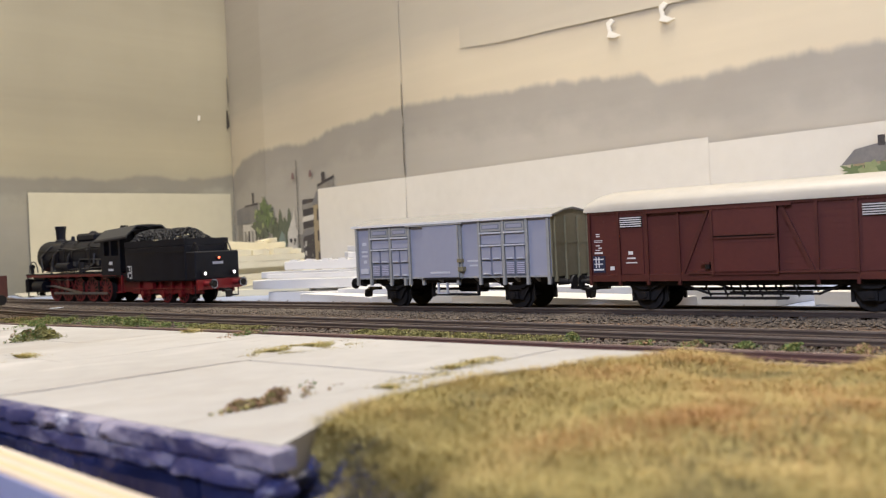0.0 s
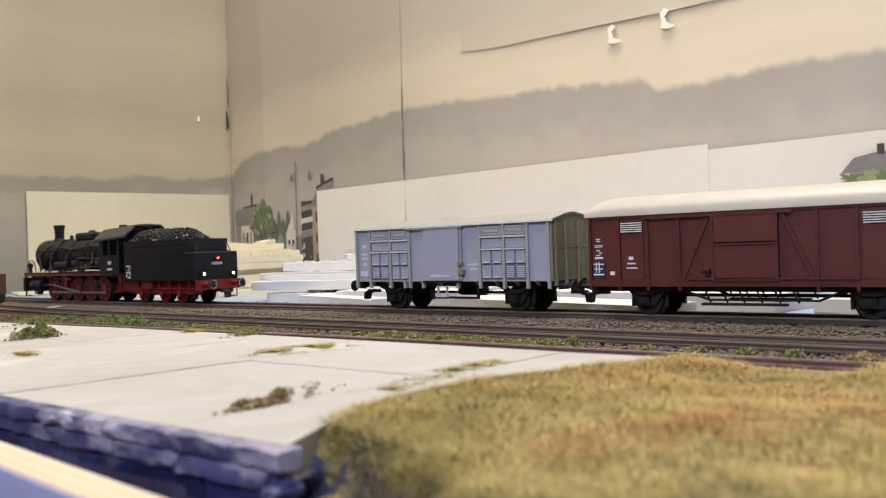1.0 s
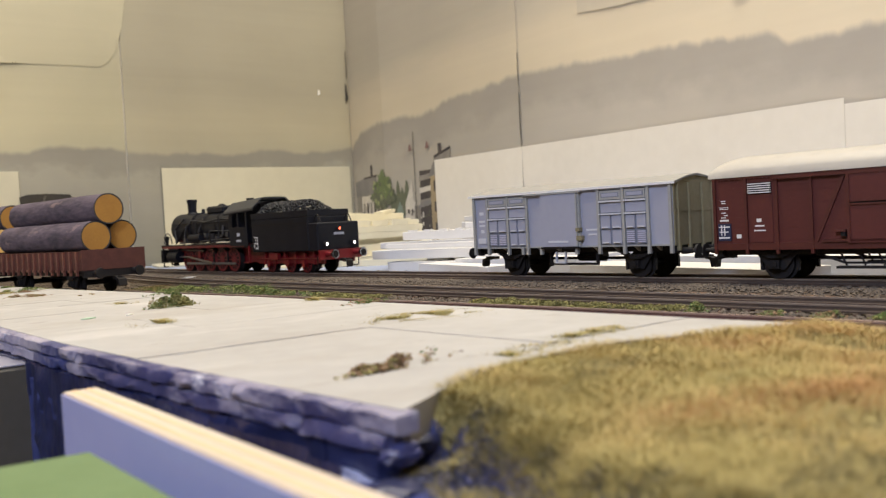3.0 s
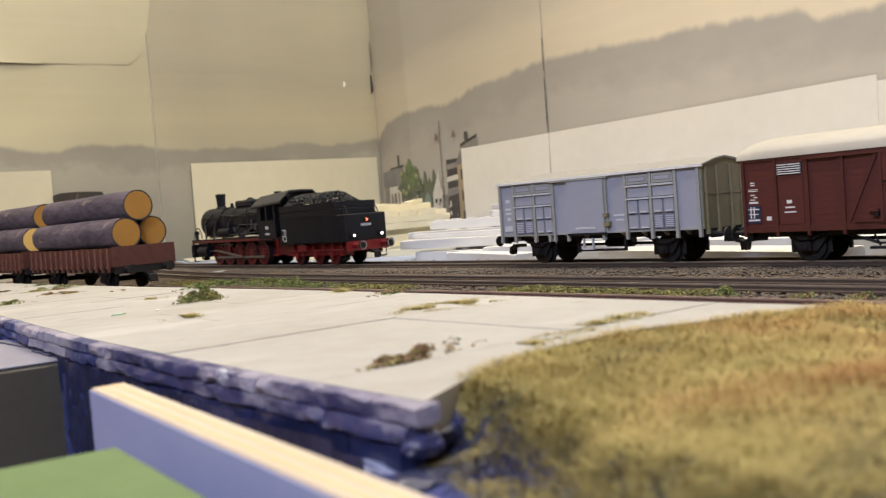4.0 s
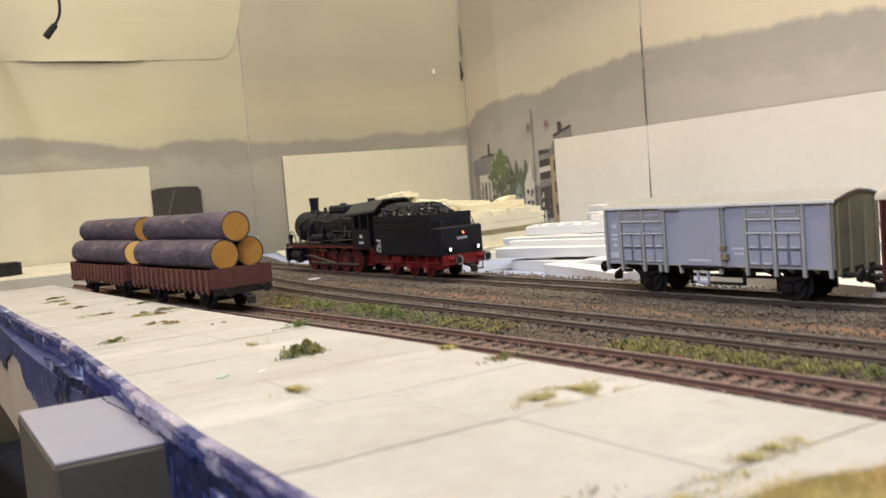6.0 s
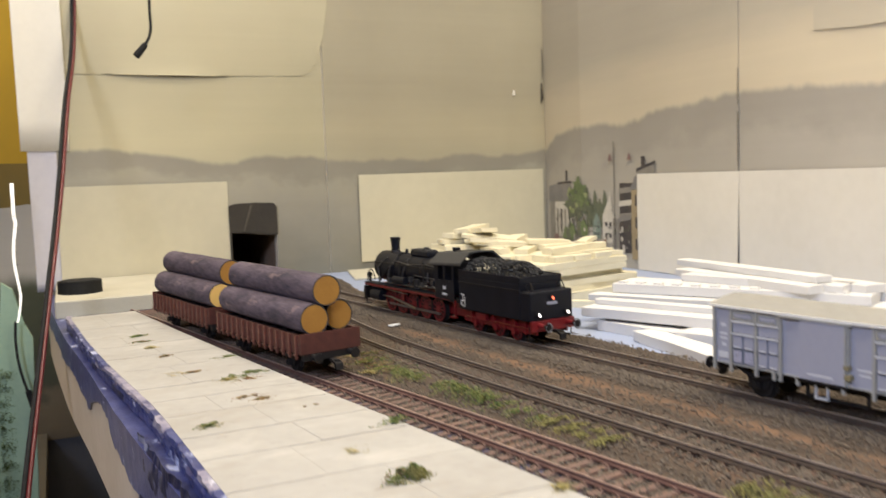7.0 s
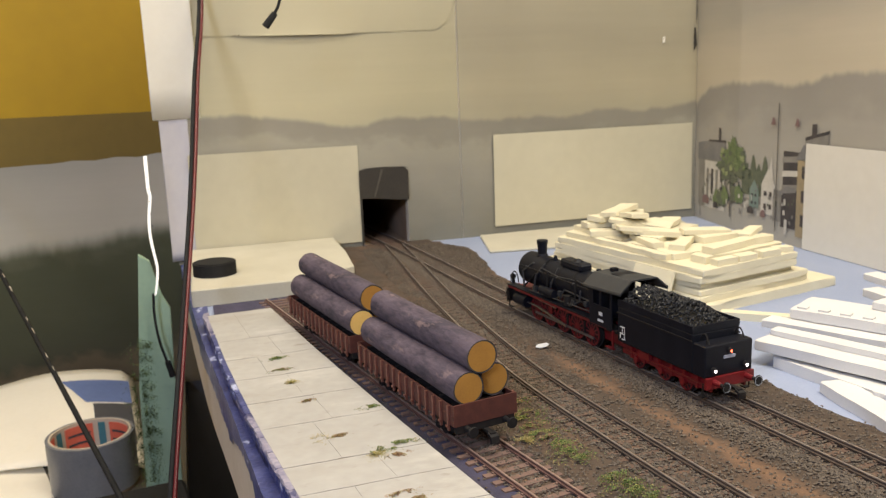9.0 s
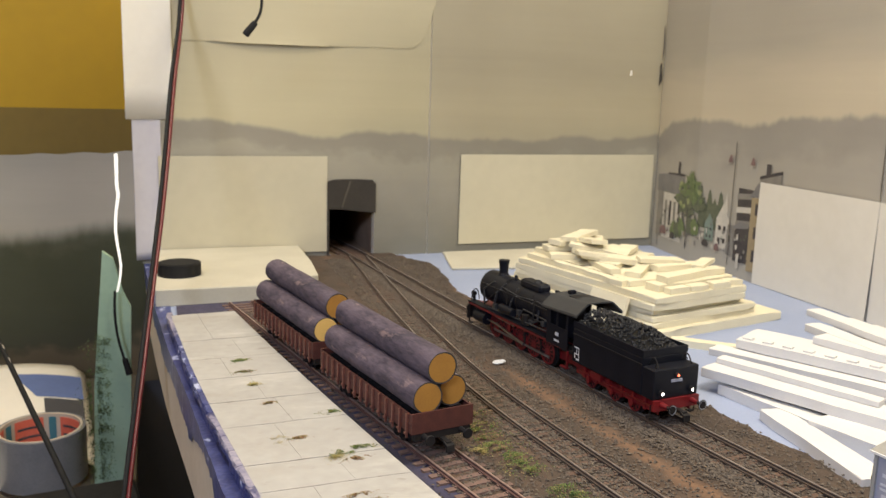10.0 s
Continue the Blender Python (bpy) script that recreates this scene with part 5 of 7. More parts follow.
    part("queen_post", blocks((-0.14, 0.1, 0.055, -0.13, 0.112, 0.108), (0.11, 0.1, 0.055, 0.12, 0.112, 0.108), (-0.14, 0.1, 0.05, 0.12, 0.112, 0.06)), FRAME_BLACK, w)
    part("footstep", blocks((0.0, 0.135, 0.06, 0.055, 0.155, 0.066), (0.0, 0.14, 0.066, 0.006, 0.15, 0.11), (0.049, 0.14, 0.066, 0.055, 0.15, 0.11)), GREY_L, w, "pale wire footstep")
    for s in (-1, 1):
        buffers(w, s * h, 0.106, s)
        coupling(w, s * h, 0.09, s)
    return w


# ---- wine red box wagon with white roof ----
def red_wagon(m):
    w = thing("box_wagon", m, "wine red two axle box wagon with an off-white rounded roof", "goods wagon", "wagons on the main track")
    h, b, fl, ev = 0.592, 0.155, 0.120, 0.373
    # board walls
    body = part("body", blocks((-h, -b + 0.0012, fl, h, b - 0.0012, ev)), WINE, w)
    nb = 12
    hb = (ev - fl) / nb
    me = mesh_of("wall_board", blocks((-h, b - 0.003, 0.0004, h, b - 0.0018 + 0.0018, hb - 0.0004)), WINE)
    for s in (0, 180):
        for k in range(nb):
            ob = new("wall_board", me)
            ob.parent = body
            ob.matrix_basis = spot(0, 0, fl + hb * k, s)
    def arch(r_out, z_lift, n=14):
        return [((b + r_out) * math.cos(math.pi * k / n), ev + z_lift + 0.078 * math.sin(math.pi * k / n) ** 0.8) for k in range(n + 1)]
    bm = bmesh.new()
    sections = [(-h - 0.012, 0.62), (-h + 0.01, 0.82), (-h + 0.05, 0.96), (-h + 0.09, 1.0), (h - 0.09, 1.0), (h - 0.05, 0.96), (h - 0.01, 0.82), (h + 0.012, 0.62)]
    prev = None
    for x, f in sections:
        ring = [bm.verts.new((x, y, ev - 0.004 + (z - ev) * f)) for y, z in arch(0.012, 0.0)]
        if prev:
            for k in range(len(ring) - 1):
                bm.faces.new((prev[k], prev[k + 1], ring[k + 1], ring[k]))
            bm.faces.new((prev[0], ring[0], ring[-1], prev[-1]))
        else:
            bm.faces.new(ring)
        prev = ring
    bm.faces.new(prev[::-1])
    part("roof", bm, ROOF_W, w, "off-white barrel roof", smooth=True)
    for s in (-1, 1):
        def slab(name, x0, x1, z0, z1, out, material, parent=w, label=""):
            a, c = sorted((s * (b - 0.002), s * (b + out)))
            return part(name, blocks((min(x0, x1), a, z0, max(x0, x1), c, z1)), material, parent, label)
        for x in (0.585, -0.585, 0.465, -0.465, 0.353, -0.353, 0.233, -0.233):
            slab("post", x - 0.005, x + 0.005, fl - 0.026, ev - 0.002, 0.009, WINE_D)
        slab("sill", -h, h, fl - 0.012, fl + 0.012, 0.007, WINE_D)
        slab("top_rail", -h, h, ev - 0.012, ev - 0.001, 0.007, WINE_D)
        slab("door_track", -0.16, 0.36, ev - 0.02, ev - 0.012, 0.018, WINE_D)
        slab("door_track", -0.36, 0.20, fl + 0.012, fl + 0.02, 0.015, WINE_D)
        door = slab("sliding_door", -0.113, 0.113, fl + 0.008, ev - 0.018, 0.015, WINE, w, "wine red sliding door")
        slab("door_bar", -0.113, 0.113, 0.262, 0.267, 0.021, WINE_D, door)
        # Black strip painted for the shadow between the two bars.
        slab("door_shadow_gap", -0.113, 0.113, 0.257, 0.2615, 0.0155, FRAME_BLACK, door)
        slab("door_bar", -0.113, 0.113, 0.2515, 0.2565, 0.021, WINE_D, door)
        for x0, x1 in ((-0.113, -0.104), (0.104, 0.113)):
            slab("door_frame", x0, x1, fl + 0.008, ev - 0.018, 0.019, WINE_D, door)
        slab("latch", 0.118, 0.15, 0.165, 0.172, 0.022, WINE_D)
        slab("latch", 0.12, 0.135, 0.15, 0.172, 0.018, FRAME_BLACK)
        for xa, xb in ((0.122, 0.222), (-0.122, -0.222)):
            bm = bmesh.new()
            d = 0.007
            a, c = sorted((s * (b - 0.001), s * (b + 0.009)))
            prism(bm, [(xa - d, ev - 0.015), (xa + d, ev - 0.015), (xb + d, fl + 0.01), (xb - d, fl + 0.01)], a, c, "y")
            part("diagonal_brace", bm, WINE_D, w)
        for x0 in (0.375, -0.452):
            v = slab("vent", x0 - 0.004, x0 + 0.081, 0.306, 0.346, 0.003, FRAME_BLACK)
            for k in range(5):
                slab("slat", x0 - 0.003, x0 + 0.080, 0.3085 + 0.0078 * k, 0.3120 + 0.0078 * k, 0.0105, WHITE_P, v, "white vent slat")
            slab("hatch", x0 - 0.006, x0 + 0.083, 0.134, 0.303, 0.003, WINE, w, "smooth hatch below the vent")
        if s > 0:
            for x0, x1, z0, z1 in ((0.545, 0.562, 0.284, 0.288), (0.545, 0.560, 0.276, 0.280), (0.535, 0.569, 0.261, 0.2635), (0.535, 0.569, 0.2555, 0.258), (0.546, 0.562, 0.241, 0.245), (0.538, 0.552, 0.232, 0.236), (0.546, 0.564, 0.224, 0.2275), (0.535, 0.569, 0.212, 0.219), (0.410, 0.428, 0.206, 0.2185), (0.400, 0.434, 0.190, 0.1955), (0.395, 0.438, 0.174, 0.1785), (0.488, 0.506, 0.150, 0.164)):
                slab("lettering_bar", x0, x1, z0, z1, 0.0012 if x0 > 0.46 else 0.0042, WHITE_P)
            board = slab("notice_board", 0.526, 0.575, 0.142, 0.204, 0.004, PRINT_NAVY, w, "dark blue notice board with white bars")
            for x0, x1, z0, z1 in ((0.53, 0.573, 0.19, 0.194), (0.535, 0.57, 0.172, 0.176), (0.53, 0.573, 0.15, 0.156), (0.548, 0.552, 0.16, 0.2), (0.56, 0.564, 0.16, 0.2)):
                slab("lettering_bar", x0, x1, z0, z1, 0.005, WHITE_P, board)
    for s in (-1, 1):
        for y in (-0.11, -0.04, 0.04, 0.11):
            part("end_post", blocks((min(s * h, s * (h + 0.012)), y - 0.006, fl - 0.02, max(s * h, s * (h + 0.012)), y + 0.006, ev + 0.03)), WINE_D, w)
        buffers(w, s * h, 0.106, s)
        coupling(w, s * h, 0.09, s)
    solebar = part("solebar", blocks((-h, 0.098, 0.088, h, 0.118, fl), (-h, -0.118, 0.088, h, -0.098, fl), (-h, -0.14, 0.085, -h + 0.02, 0.14, fl), (h - 0.02, -0.14, 0.085, h, 0.14, fl)), FRAME_BLACK, w)
    running_gear(w, (-0.382, 0.382), 0.055, 0.095, 0.118)
    # trussed footboard between the axles
    for s in (-1, 1):
        truss = part("footboard", blocks((-0.13, min(s * 0.125, s * 0.155), 0.042, 0.16, max(s * 0.125, s * 0.155), 0.05), (-0.22, min(s * 0.105, s * 0.125), 0.056, 0.14, max(s * 0.105, s * 0.125), 0.062)), FRAME_BLACK, w)
        for k in range(6):
            x = -0.16 + 0.06 * k
            part("hanger", rod((x, s * 0.115, 0.05), (x + 0.02, s * 0.115, 0.095), 0.0035, 6), FRAME_BLACK, truss)
        for xa, xb in ((0.24, 0.14), (-0.30, -0.22)):
            part("tie_rod", rod((xa, s * 0.115, 0.092), (xb, s * 0.115, 0.058), 0.005, 6), FRAME_BLACK, truss)
    part("brake_rod", rod((-0.3, 0.02, 0.07), (0.3, 0.02, 0.07), 0.006), FRAME_BLACK, w)
    return w


GX, RX = 2.777, 1.50
grey_wagon(on_track(MAIN, GX))
red_wagon(on_track(MAIN, RX))


# ---- low sided wagons with logs ----
def flat_wagon(m):
    w = thing("flat_wagon", m, "red-brown low sided flat wagon loaded with logs", "goods wagon", "wagons on the siding")
    h, b, fl = 0.545, 0.155, 0.125
    floor_ = part("deck", blocks((-h, -b, fl, h, b, fl + 0.012)), FLAT_RED, w)
    for k in range(9):
        x = -h + 0.06 + k * (2 * h - 0.12) / 8
        part("bolster", blocks((x - 0.012, -0.13, fl + 0.012, x + 0.012, 0.13, 0.2045)), FRAME_BLACK, w)
    for s in (-1, 1):
        a, c = sorted((s * b, s * (b + 0.008)))
        side = part("side_board", blocks((-h, a, fl - 0.004, h, c, 0.214)), FLAT_RED, w)
        for k in range(15):
            x = -h + 0.035 + k * (2 * h - 0.07) / 14
            a2, c2 = sorted((s * (b + 0.008), s * (b + 0.018)))
            post = part("stanchion", blocks((x - 0.006, a2, fl - 0.03, x + 0.006, c2, 0.212)), FLAT_POST, side)
            a3, c3 = sorted((s * (b + 0.016), s * (b + 0.024)))
            part("hook", blocks((x - 0.009, a3, fl - 0.012, x + 0.011, c3, fl - 0.002)), FLAT_POST, post)
        a2, c2 = sorted((s * (b + 0.008), s * (b + 0.011)))
        part("board_rail", blocks((-h, a2, 0.165, h, c2, 0.172)), FLAT_RED, side)
        a, c = sorted((s * h, s * (h + 0.009)))
        e = part("end_board", blocks((a, -b - 0.008, fl - 0.004, c, b + 0.008, 0.22)), FLAT_RED, w, "red-brown end board")
        buffers(w, s * h, 0.106, s)
        coupling(w, s * h, 0.09, s)
        part("end_beam", blocks((min(s * (h - 0.02), s * (h + 0.006)), -0.15, 0.085, max(s * (h - 0.02), s * (h + 0.006)), 0.15, fl - 0.004)), FRAME_BLACK, w)
    part("solebar", blocks((-h, 0.095, 0.09, h, 0.115, fl), (-h, -0.115, 0.09, h, -0.095, fl)), FRAME_BLACK, w)
    running_gear(w, (-0.33, 0.33), 0.052, 0.095, 0.115)
    part("brake_rod", rod((-0.28, 0.02, 0.07), (0.28, 0.02, 0.07), 0.006), FRAME_BLACK, w)
    return w


def log(m, length, r, end_mat, seed):
    """A cut log: bark mantle with an uneven surface, two sawn ends."""
    bm = bmesh.new()
    rings = []
    n, seg = 40, 40
    for i in range(n + 1):
        x = -length / 2 + length * i / n
        ring = []
        for k in range(seg):
            a = 2 * math.pi * k / seg
            rr = r * (1 + 0.035 * noise.noise((x * 3 + seed, math.cos(a) * 1.2, math.sin(a) * 1.2)) + 0.018 * noise.noise((x * 14, math.cos(a) * 6 + seed, math.sin(a) * 6)))
            ring.append(bm.verts.new((x, rr * math.cos(a), rr * math.sin(a))))
        rings.append(ring)
    for i in range(n):
        for k in range(seg):
            bm.faces.new((rings[i][k], rings[i][(k + 1) % seg], rings[i + 1][(k + 1) % seg], rings[i + 1][k]))
    ob = tagged(part("log", bm, BARK, None, "", 0, True), "log with purple-brown bark and sawn orange ends", "log", "logs on the wagons")
    ob.matrix_world = m
    for s in (-1, 1):
        bm = bmesh.new()
        tube(bm, (s * (length / 2 - 0.004), 0, 0), (s * (length / 2 - 0.0005), 0, 0), r * 0.93, r * 0.91, seg=32)
        part("sawn_end", bm, end_mat, ob, "orange sawn end grain")
        bm = bmesh.new()
        ring_o = [(r * 0.99 * math.cos(2 * math.pi * k / 32), r * 0.99 * math.sin(2 * math.pi * k / 32)) for k in range(32)]
        vs_o = [bm.verts.new((s * (length / 2 - 0.001), y, z)) for y, z in ring_o]
        vs_i = [bm.verts.new((s * (length / 2 - 0.001), y * 0.90, z * 0.90)) for y, z in ring_o]
        for k in range(32):
            bm.faces.new((vs_o[k], vs_o[(k + 1) % 32], vs_i[(k + 1) % 32], vs_i[k]))
        part("bark_ring", bm, DARK, ob, "dark bark rim")
    return ob


for n_w, yc in enumerate((5.02, 6.22)):
    m = on_track(SIDING, yc)
    flat_wagon(m)
    for k, (dy, dz, ln, sh) in enumerate(((0.078, 0.283, 1.06, -0.012), (-0.078, 0.284, 1.02, 0.01), (0.006, 0.4175, 1.08, -0.004))):
        mt = LOG_END_L if (n_w == 1 and k == 0) else LOG_END
        log(m @ Matrix.Translation((sh * U, dy * U, dz * U)) @ Matrix.Rotation(0.9 * k, 4, "X"), ln, 0.0765, mt, 3.7 * k + 11 * n_w)


DRIVERS = (1.15, 1.31, 1.47, 1.63, 1.79)


# ---- steam locomotive with tender; own x runs from the tender's buffers (0) to the front ----
def locomotive(m):
    w = thing("steam_locomotive", m, "black steam locomotive with red frames and coal tender", "locomotive")
    # tender
    part("tender_frame", blocks((0.10, -0.10, 0.075, 1.0, 0.10, 0.125), (0.10, 0.10, 0.055, 0.98, 0.112, 0.075), (0.10, -0.112, 0.055, 0.98, -0.10, 0.075)), RED, w, "red tender frame")
    for s in (-1, 1):
        for x in (0.22, 0.34, 0.46, 0.60, 0.74, 0.88):
            part("tender_bracket", blocks((x - 0.012, min(s * 0.1, s * 0.118), 0.05, x + 0.012, max(s * 0.1, s * 0.118), 0.122)), RED, w)
        part("tender_rail", rod((0.14, s * 0.118, 0.082), (0.95, s * 0.118, 0.082), 0.005, 6), RED, w)
        for x in (0.34, 0.56, 0.82):
            bm = bmesh.new()
            tube(bm, (x, s * 0.10, 0.055), (x, s * 0.126, 0.055), 0.02, seg=12)
            part("axle_box", bm, RED, w)
        part("tool_box", blocks((0.66, min(s * 0.112, s * 0.135), 0.08, 0.78, max(s * 0.112, s * 0.135), 0.118)), RED, w, "bright red tool box")
    for x in (0.30, 0.47, 0.69):
        wheel(w, x, 0.055, RED, 9)
    tank = part("tender_tank", blocks((0.215, -0.150, 0.125, 0.985, 0.150, 0.30)), BLACK, w, "", 0.006)
    part("tender_back", blocks((0.10, -0.150, 0.125, 0.213, 0.150, 0.262)), BLACK, w, "", 0.006)
    part("tender_rim", blocks((0.215, 0.140, 0.30, 0.985, 0.150, 0.335), (0.215, -0.150, 0.30, 0.985, -0.140, 0.335), (0.215, -0.14, 0.30, 0.225, 0.14, 0.335)), BLACK, w)
    part("tender_bead", blocks((0.215, 0.150, 0.262, 0.985, 0.156, 0.268), (0.215, -0.156, 0.262, 0.985, -0.150, 0.268)), FRAME_BLACK, w)
    part("tender_grab_rail", rod((0.13, 0.12, 0.262), (0.13, 0.12, 0.30), 0.004, 6), FRAME_BLACK, w)
    for y in (-0.11, 0.11):
        bm = bmesh.new()
        pts = [Vector((0.12 + 0.09 * k / 6, y, 0.262 + 0.045 * math.sin(math.pi * k / 6))) for k in range(7)]
        for a, c in zip(pts, pts[1:]):
            tube(bm, a, c, 0.004, seg=6)
        part("hand_rail", bm, FRAME_BLACK, w)
    # coal heap
    bm = bmesh.new()
    rng = random.Random(5)
    for k in range(900):
        x, y = rng.uniform(0.25, 0.96), rng.uniform(-0.13, 0.13)
        z = 0.305 + 0.09 * (1 - (y / 0.15) ** 2) * min(1, (x - 0.2) / 0.22)
        s = rng.uniform(0.006, 0.013)
        mm = Matrix.Translation((x, y, z)) @ Euler((rng.random() * 3, rng.random() * 3, rng.random() * 3)).to_matrix().to_4x4()
        bmesh.ops.create_icosphere(bm, subdivisions=1, radius=s, matrix=mm @ Matrix.Diagonal((1, rng.uniform(0.6, 1), rng.uniform(0.5, 1), 1)))
    box(bm, 0.23, -0.139, 0.29, 0.98, 0.139, 0.315)
    tagged(part("coal", bm, COAL, w, "heap of black coal"), kind="")
    # rear lamps and beam
    beam = part("buffer_beam", blocks((0.085, -0.15, 0.075, 0.10, 0.15, 0.128)), RED, w, "red buffer beam")
    for s in (-1, 1):
        bm = bmesh.new()
        tube(bm, (0.10, s * 0.10, 0.155), (0.082, s * 0.10, 0.155), 0.014, seg=14)
        lamp = part("lamp", bm, FRAME_BLACK, w)
        bm = bmesh.new()
        tube(bm, (0.0815, s * 0.10, 0.155), (0.079, s * 0.10, 0.155), 0.0065, seg=14)
        part("lamp_glass", bm, LAMP_W, lamp, "glowing warm white lamp")
    bm = bmesh.new()
    tube(bm, (0.10, 0, 0.226), (0.086, 0, 0.226), 0.013, seg=14)
    lamp = part("lamp", bm, FRAME_BLACK, w)
    bm = bmesh.new()
    tube(bm, (0.0855, 0, 0.226), (0.083, 0, 0.226), 0.006, seg=14)
    part("lamp_glass", bm, LAMP_R, lamp, "glowing red-white top lamp")
    part("number_plate", blocks((0.094, -0.035, 0.196, 0.1, 0.035, 0.208)), GREY, w, "pale lettering bar")
    for s in (-1, 1):
        bm = bmesh.new()
        tube(bm, (0.085, s * 0.1, 0.106), (0.04, s * 0.1, 0.106), 0.015, 0.011, seg=12)
        bu = part("buffer", bm, RED, w)
        bm = bmesh.new()
        tube(bm, (0.04, s * 0.1, 0.106), (0.005, s * 0.1, 0.106), 0.008, seg=10)
        tube(bm, (0.005, s * 0.1, 0.106), (0.0, s * 0.1, 0.106), 0.026, seg=18)
        head = part("buffer_head", bm, FRAME_BLACK, bu)
        bm = bmesh.new()
        for k in range(18):
            a0, a1 = 2 * math.pi * k / 18, 2 * math.pi * (k + 1) / 18
            tube(bm, (-0.001, s * 0.1 + 0.022 * math.cos(a0), 0.106 + 0.022 * math.sin(a0)), (-0.001, s * 0.1 + 0.022 * math.cos(a1), 0.106 + 0.022 * math.sin(a1)), 0.003, seg=6)
        part("rim", bm, GREY_L, head, "pale buffer rim")
    coupling(w, 0.085, 0.085, -1)
    for s in (-1, 1):
        part("step", blocks((0.115, min(s * 0.12, s * 0.15), 0.03, 0.155, max(s * 0.12, s * 0.15), 0.036), (0.115, min(s * 0.145, s * 0.15), 0.03, 0.12, max(s * 0.145, s * 0.15), 0.1)), FRAME_BLACK, w)
    # lettering on the tender side and cab
    for x0, x1, z0, z1 in ((0.90, 0.955, 0.196, 0.201), (0.90, 0.955, 0.165, 0.170), (0.90, 0.905, 0.14, 0.198), (0.925, 0.93, 0.165, 0.198), (0.945, 0.955, 0.145, 0.162), (0.91, 0.935, 0.140, 0.146)):
        part("lettering_bar", blocks((x0, 0.1495, z0, x1, 0.1512, z1)), WHITE_P, w)
    for x0, x1, z0, z1 in ((1.13, 1.165, 0.225, 0.245), (1.12, 1.175, 0.190, 0.203)):
        part("lettering_bar", blocks((x0, 0.1495, z0, x1, 0.1512, z1)), GREY_L, w)
    # cab
    for s in (-1, 1):
        a, c = sorted((s * 0.142, s * 0.150))
        wall = part("cab_side", blocks((1.04, a, 0.165, 1.26, c, 0.28)), BLACK, w)
        for x0, x1 in ((1.22, 1.26), (1.14, 1.16), (1.04, 1.06)):
            part("window_post", blocks((x0, a, 0.28, x1, c, 0.37)), BLACK, wall)
        part("window_head", blocks((1.04, a, 0.37, 1.26, c, 0.382)), BLACK, wall)
    part("cab_front", blocks((1.245, -0.1415, 0.165, 1.26, 0.1415, 0.375), (1.245, -0.085, 0.375, 1.26, 0.085, 0.425)), BLACK, w)
    n = 12
    bm = bmesh.new()
    out = [(0.166, 0.366), (0.162, 0.376), (0.092, 0.432), (0.085, 0.435), (0, 0.438), (-0.085, 0.435), (-0.092, 0.432), (-0.162, 0.376), (-0.166, 0.366)]
    inn = [(y * 0.97, z - 0.008) for y, z in out]
    prism(bm, out + inn[::-1], 0.93, 1.30, "x")
    roof = part("cab_roof", bm, ROOF_D, w, "dark grey angular cab roof")
    part("roof_vent", blocks((1.05, -0.06, 0.434, 1.17, 0.06, 0.448), (1.21, -0.02, 0.434, 1.24, 0.02, 0.462)), BLACK, roof)
    part("cab_floor", blocks((1.0, -0.14, 0.15, 1.26, 0.14, 0.166)), FRAME_BLACK, w)
    part("cab_step", blocks((1.03, 0.13, 0.06, 1.10, 0.15, 0.066), (1.03, 0.14, 0.06, 1.04, 0.15, 0.165)), RED, w)
    part("cab_step", blocks((1.03, -0.15, 0.06, 1.10, -0.13, 0.066), (1.03, -0.15, 0.06, 1.04, -0.14, 0.165)), RED, w)
    # running board and frame
    for s in (-1, 1):
        a, c = sorted((s * 0.09, s * 0.150))
        part("running_board", blocks((1.26, a, 0.176, 2.17, c, 0.183)), BLACK, w)
        part("valance", blocks((1.10, min(s * 0.141, s * 0.147), 0.160, 2.17, max(s * 0.141, s * 0.147), 0.176)), RED, w, "red valance")
    part("main_frame", blocks((1.0, -0.062, 0.06, 2.19, -0.05, 0.17), (1.0, 0.05, 0.06, 2.19, 0.062, 0.17), (1.0, -0.05, 0.1, 2.19, 0.05, 0.16)), RED, w)
    for s in (-1, 1):
        for x in (1.26, 1.43, 1.60, 1.76):
            part("frame_web", blocks((x - 0.012, min(s * 0.06, s * 0.068), 0.05, x + 0.012, max(s * 0.06, s * 0.068), 0.16)), RED, w)
    # boiler
    bm = bmesh.new()
    tube(bm, (1.255, 0, 0.292), (1.80, 0, 0.292), 0.098, seg=28)
    boiler = part("boiler", bm, BLACK, w, "", 0, True)
    bm = bmesh.new()
    tube(bm, (1.80, 0, 0.292), (2.07, 0, 0.292), 0.104, seg=28)
    part("smokebox", bm, BLACK, w, "", 0, True)
    bm = bmesh.new()
    tube(bm, (2.07, 0, 0.292), (2.09, 0, 0.292), 0.09, 0.06, seg=24)
    tube(bm, (2.09, 0, 0.292), (2.10, 0, 0.292), 0.02, seg=10)
    part("smokebox_door", bm, BLACK, w, "", 0, True)
    for x in (1.36, 1.50, 1.64, 1.79):
        bm = bmesh.new()
        tube(bm, (x - 0.004, 0, 0.292), (x + 0.004, 0, 0.292), 0.1005, seg=28)
        part("boiler_band", bm, FRAME_BLACK, boiler, "", 0, True)
    bm = bmesh.new()
    tube(bm, (1.93, 0, 0.38), (1.93, 0, 0.405), 0.045, 0.032, seg=18)
    tube(bm, (1.93, 0, 0.405), (1.93, 0, 0.47), 0.030, 0.033, seg=18)
    tube(bm, (1.93, 0, 0.47), (1.93, 0, 0.492), 0.037, 0.037, seg=18)
    part("chimney", bm, BLACK, w, "tall black chimney", 0, True)
    part("sand_box", blocks((1.47, -0.045, 0.38, 1.68, 0.045, 0.43)), BLACK, w, "", 0.012)
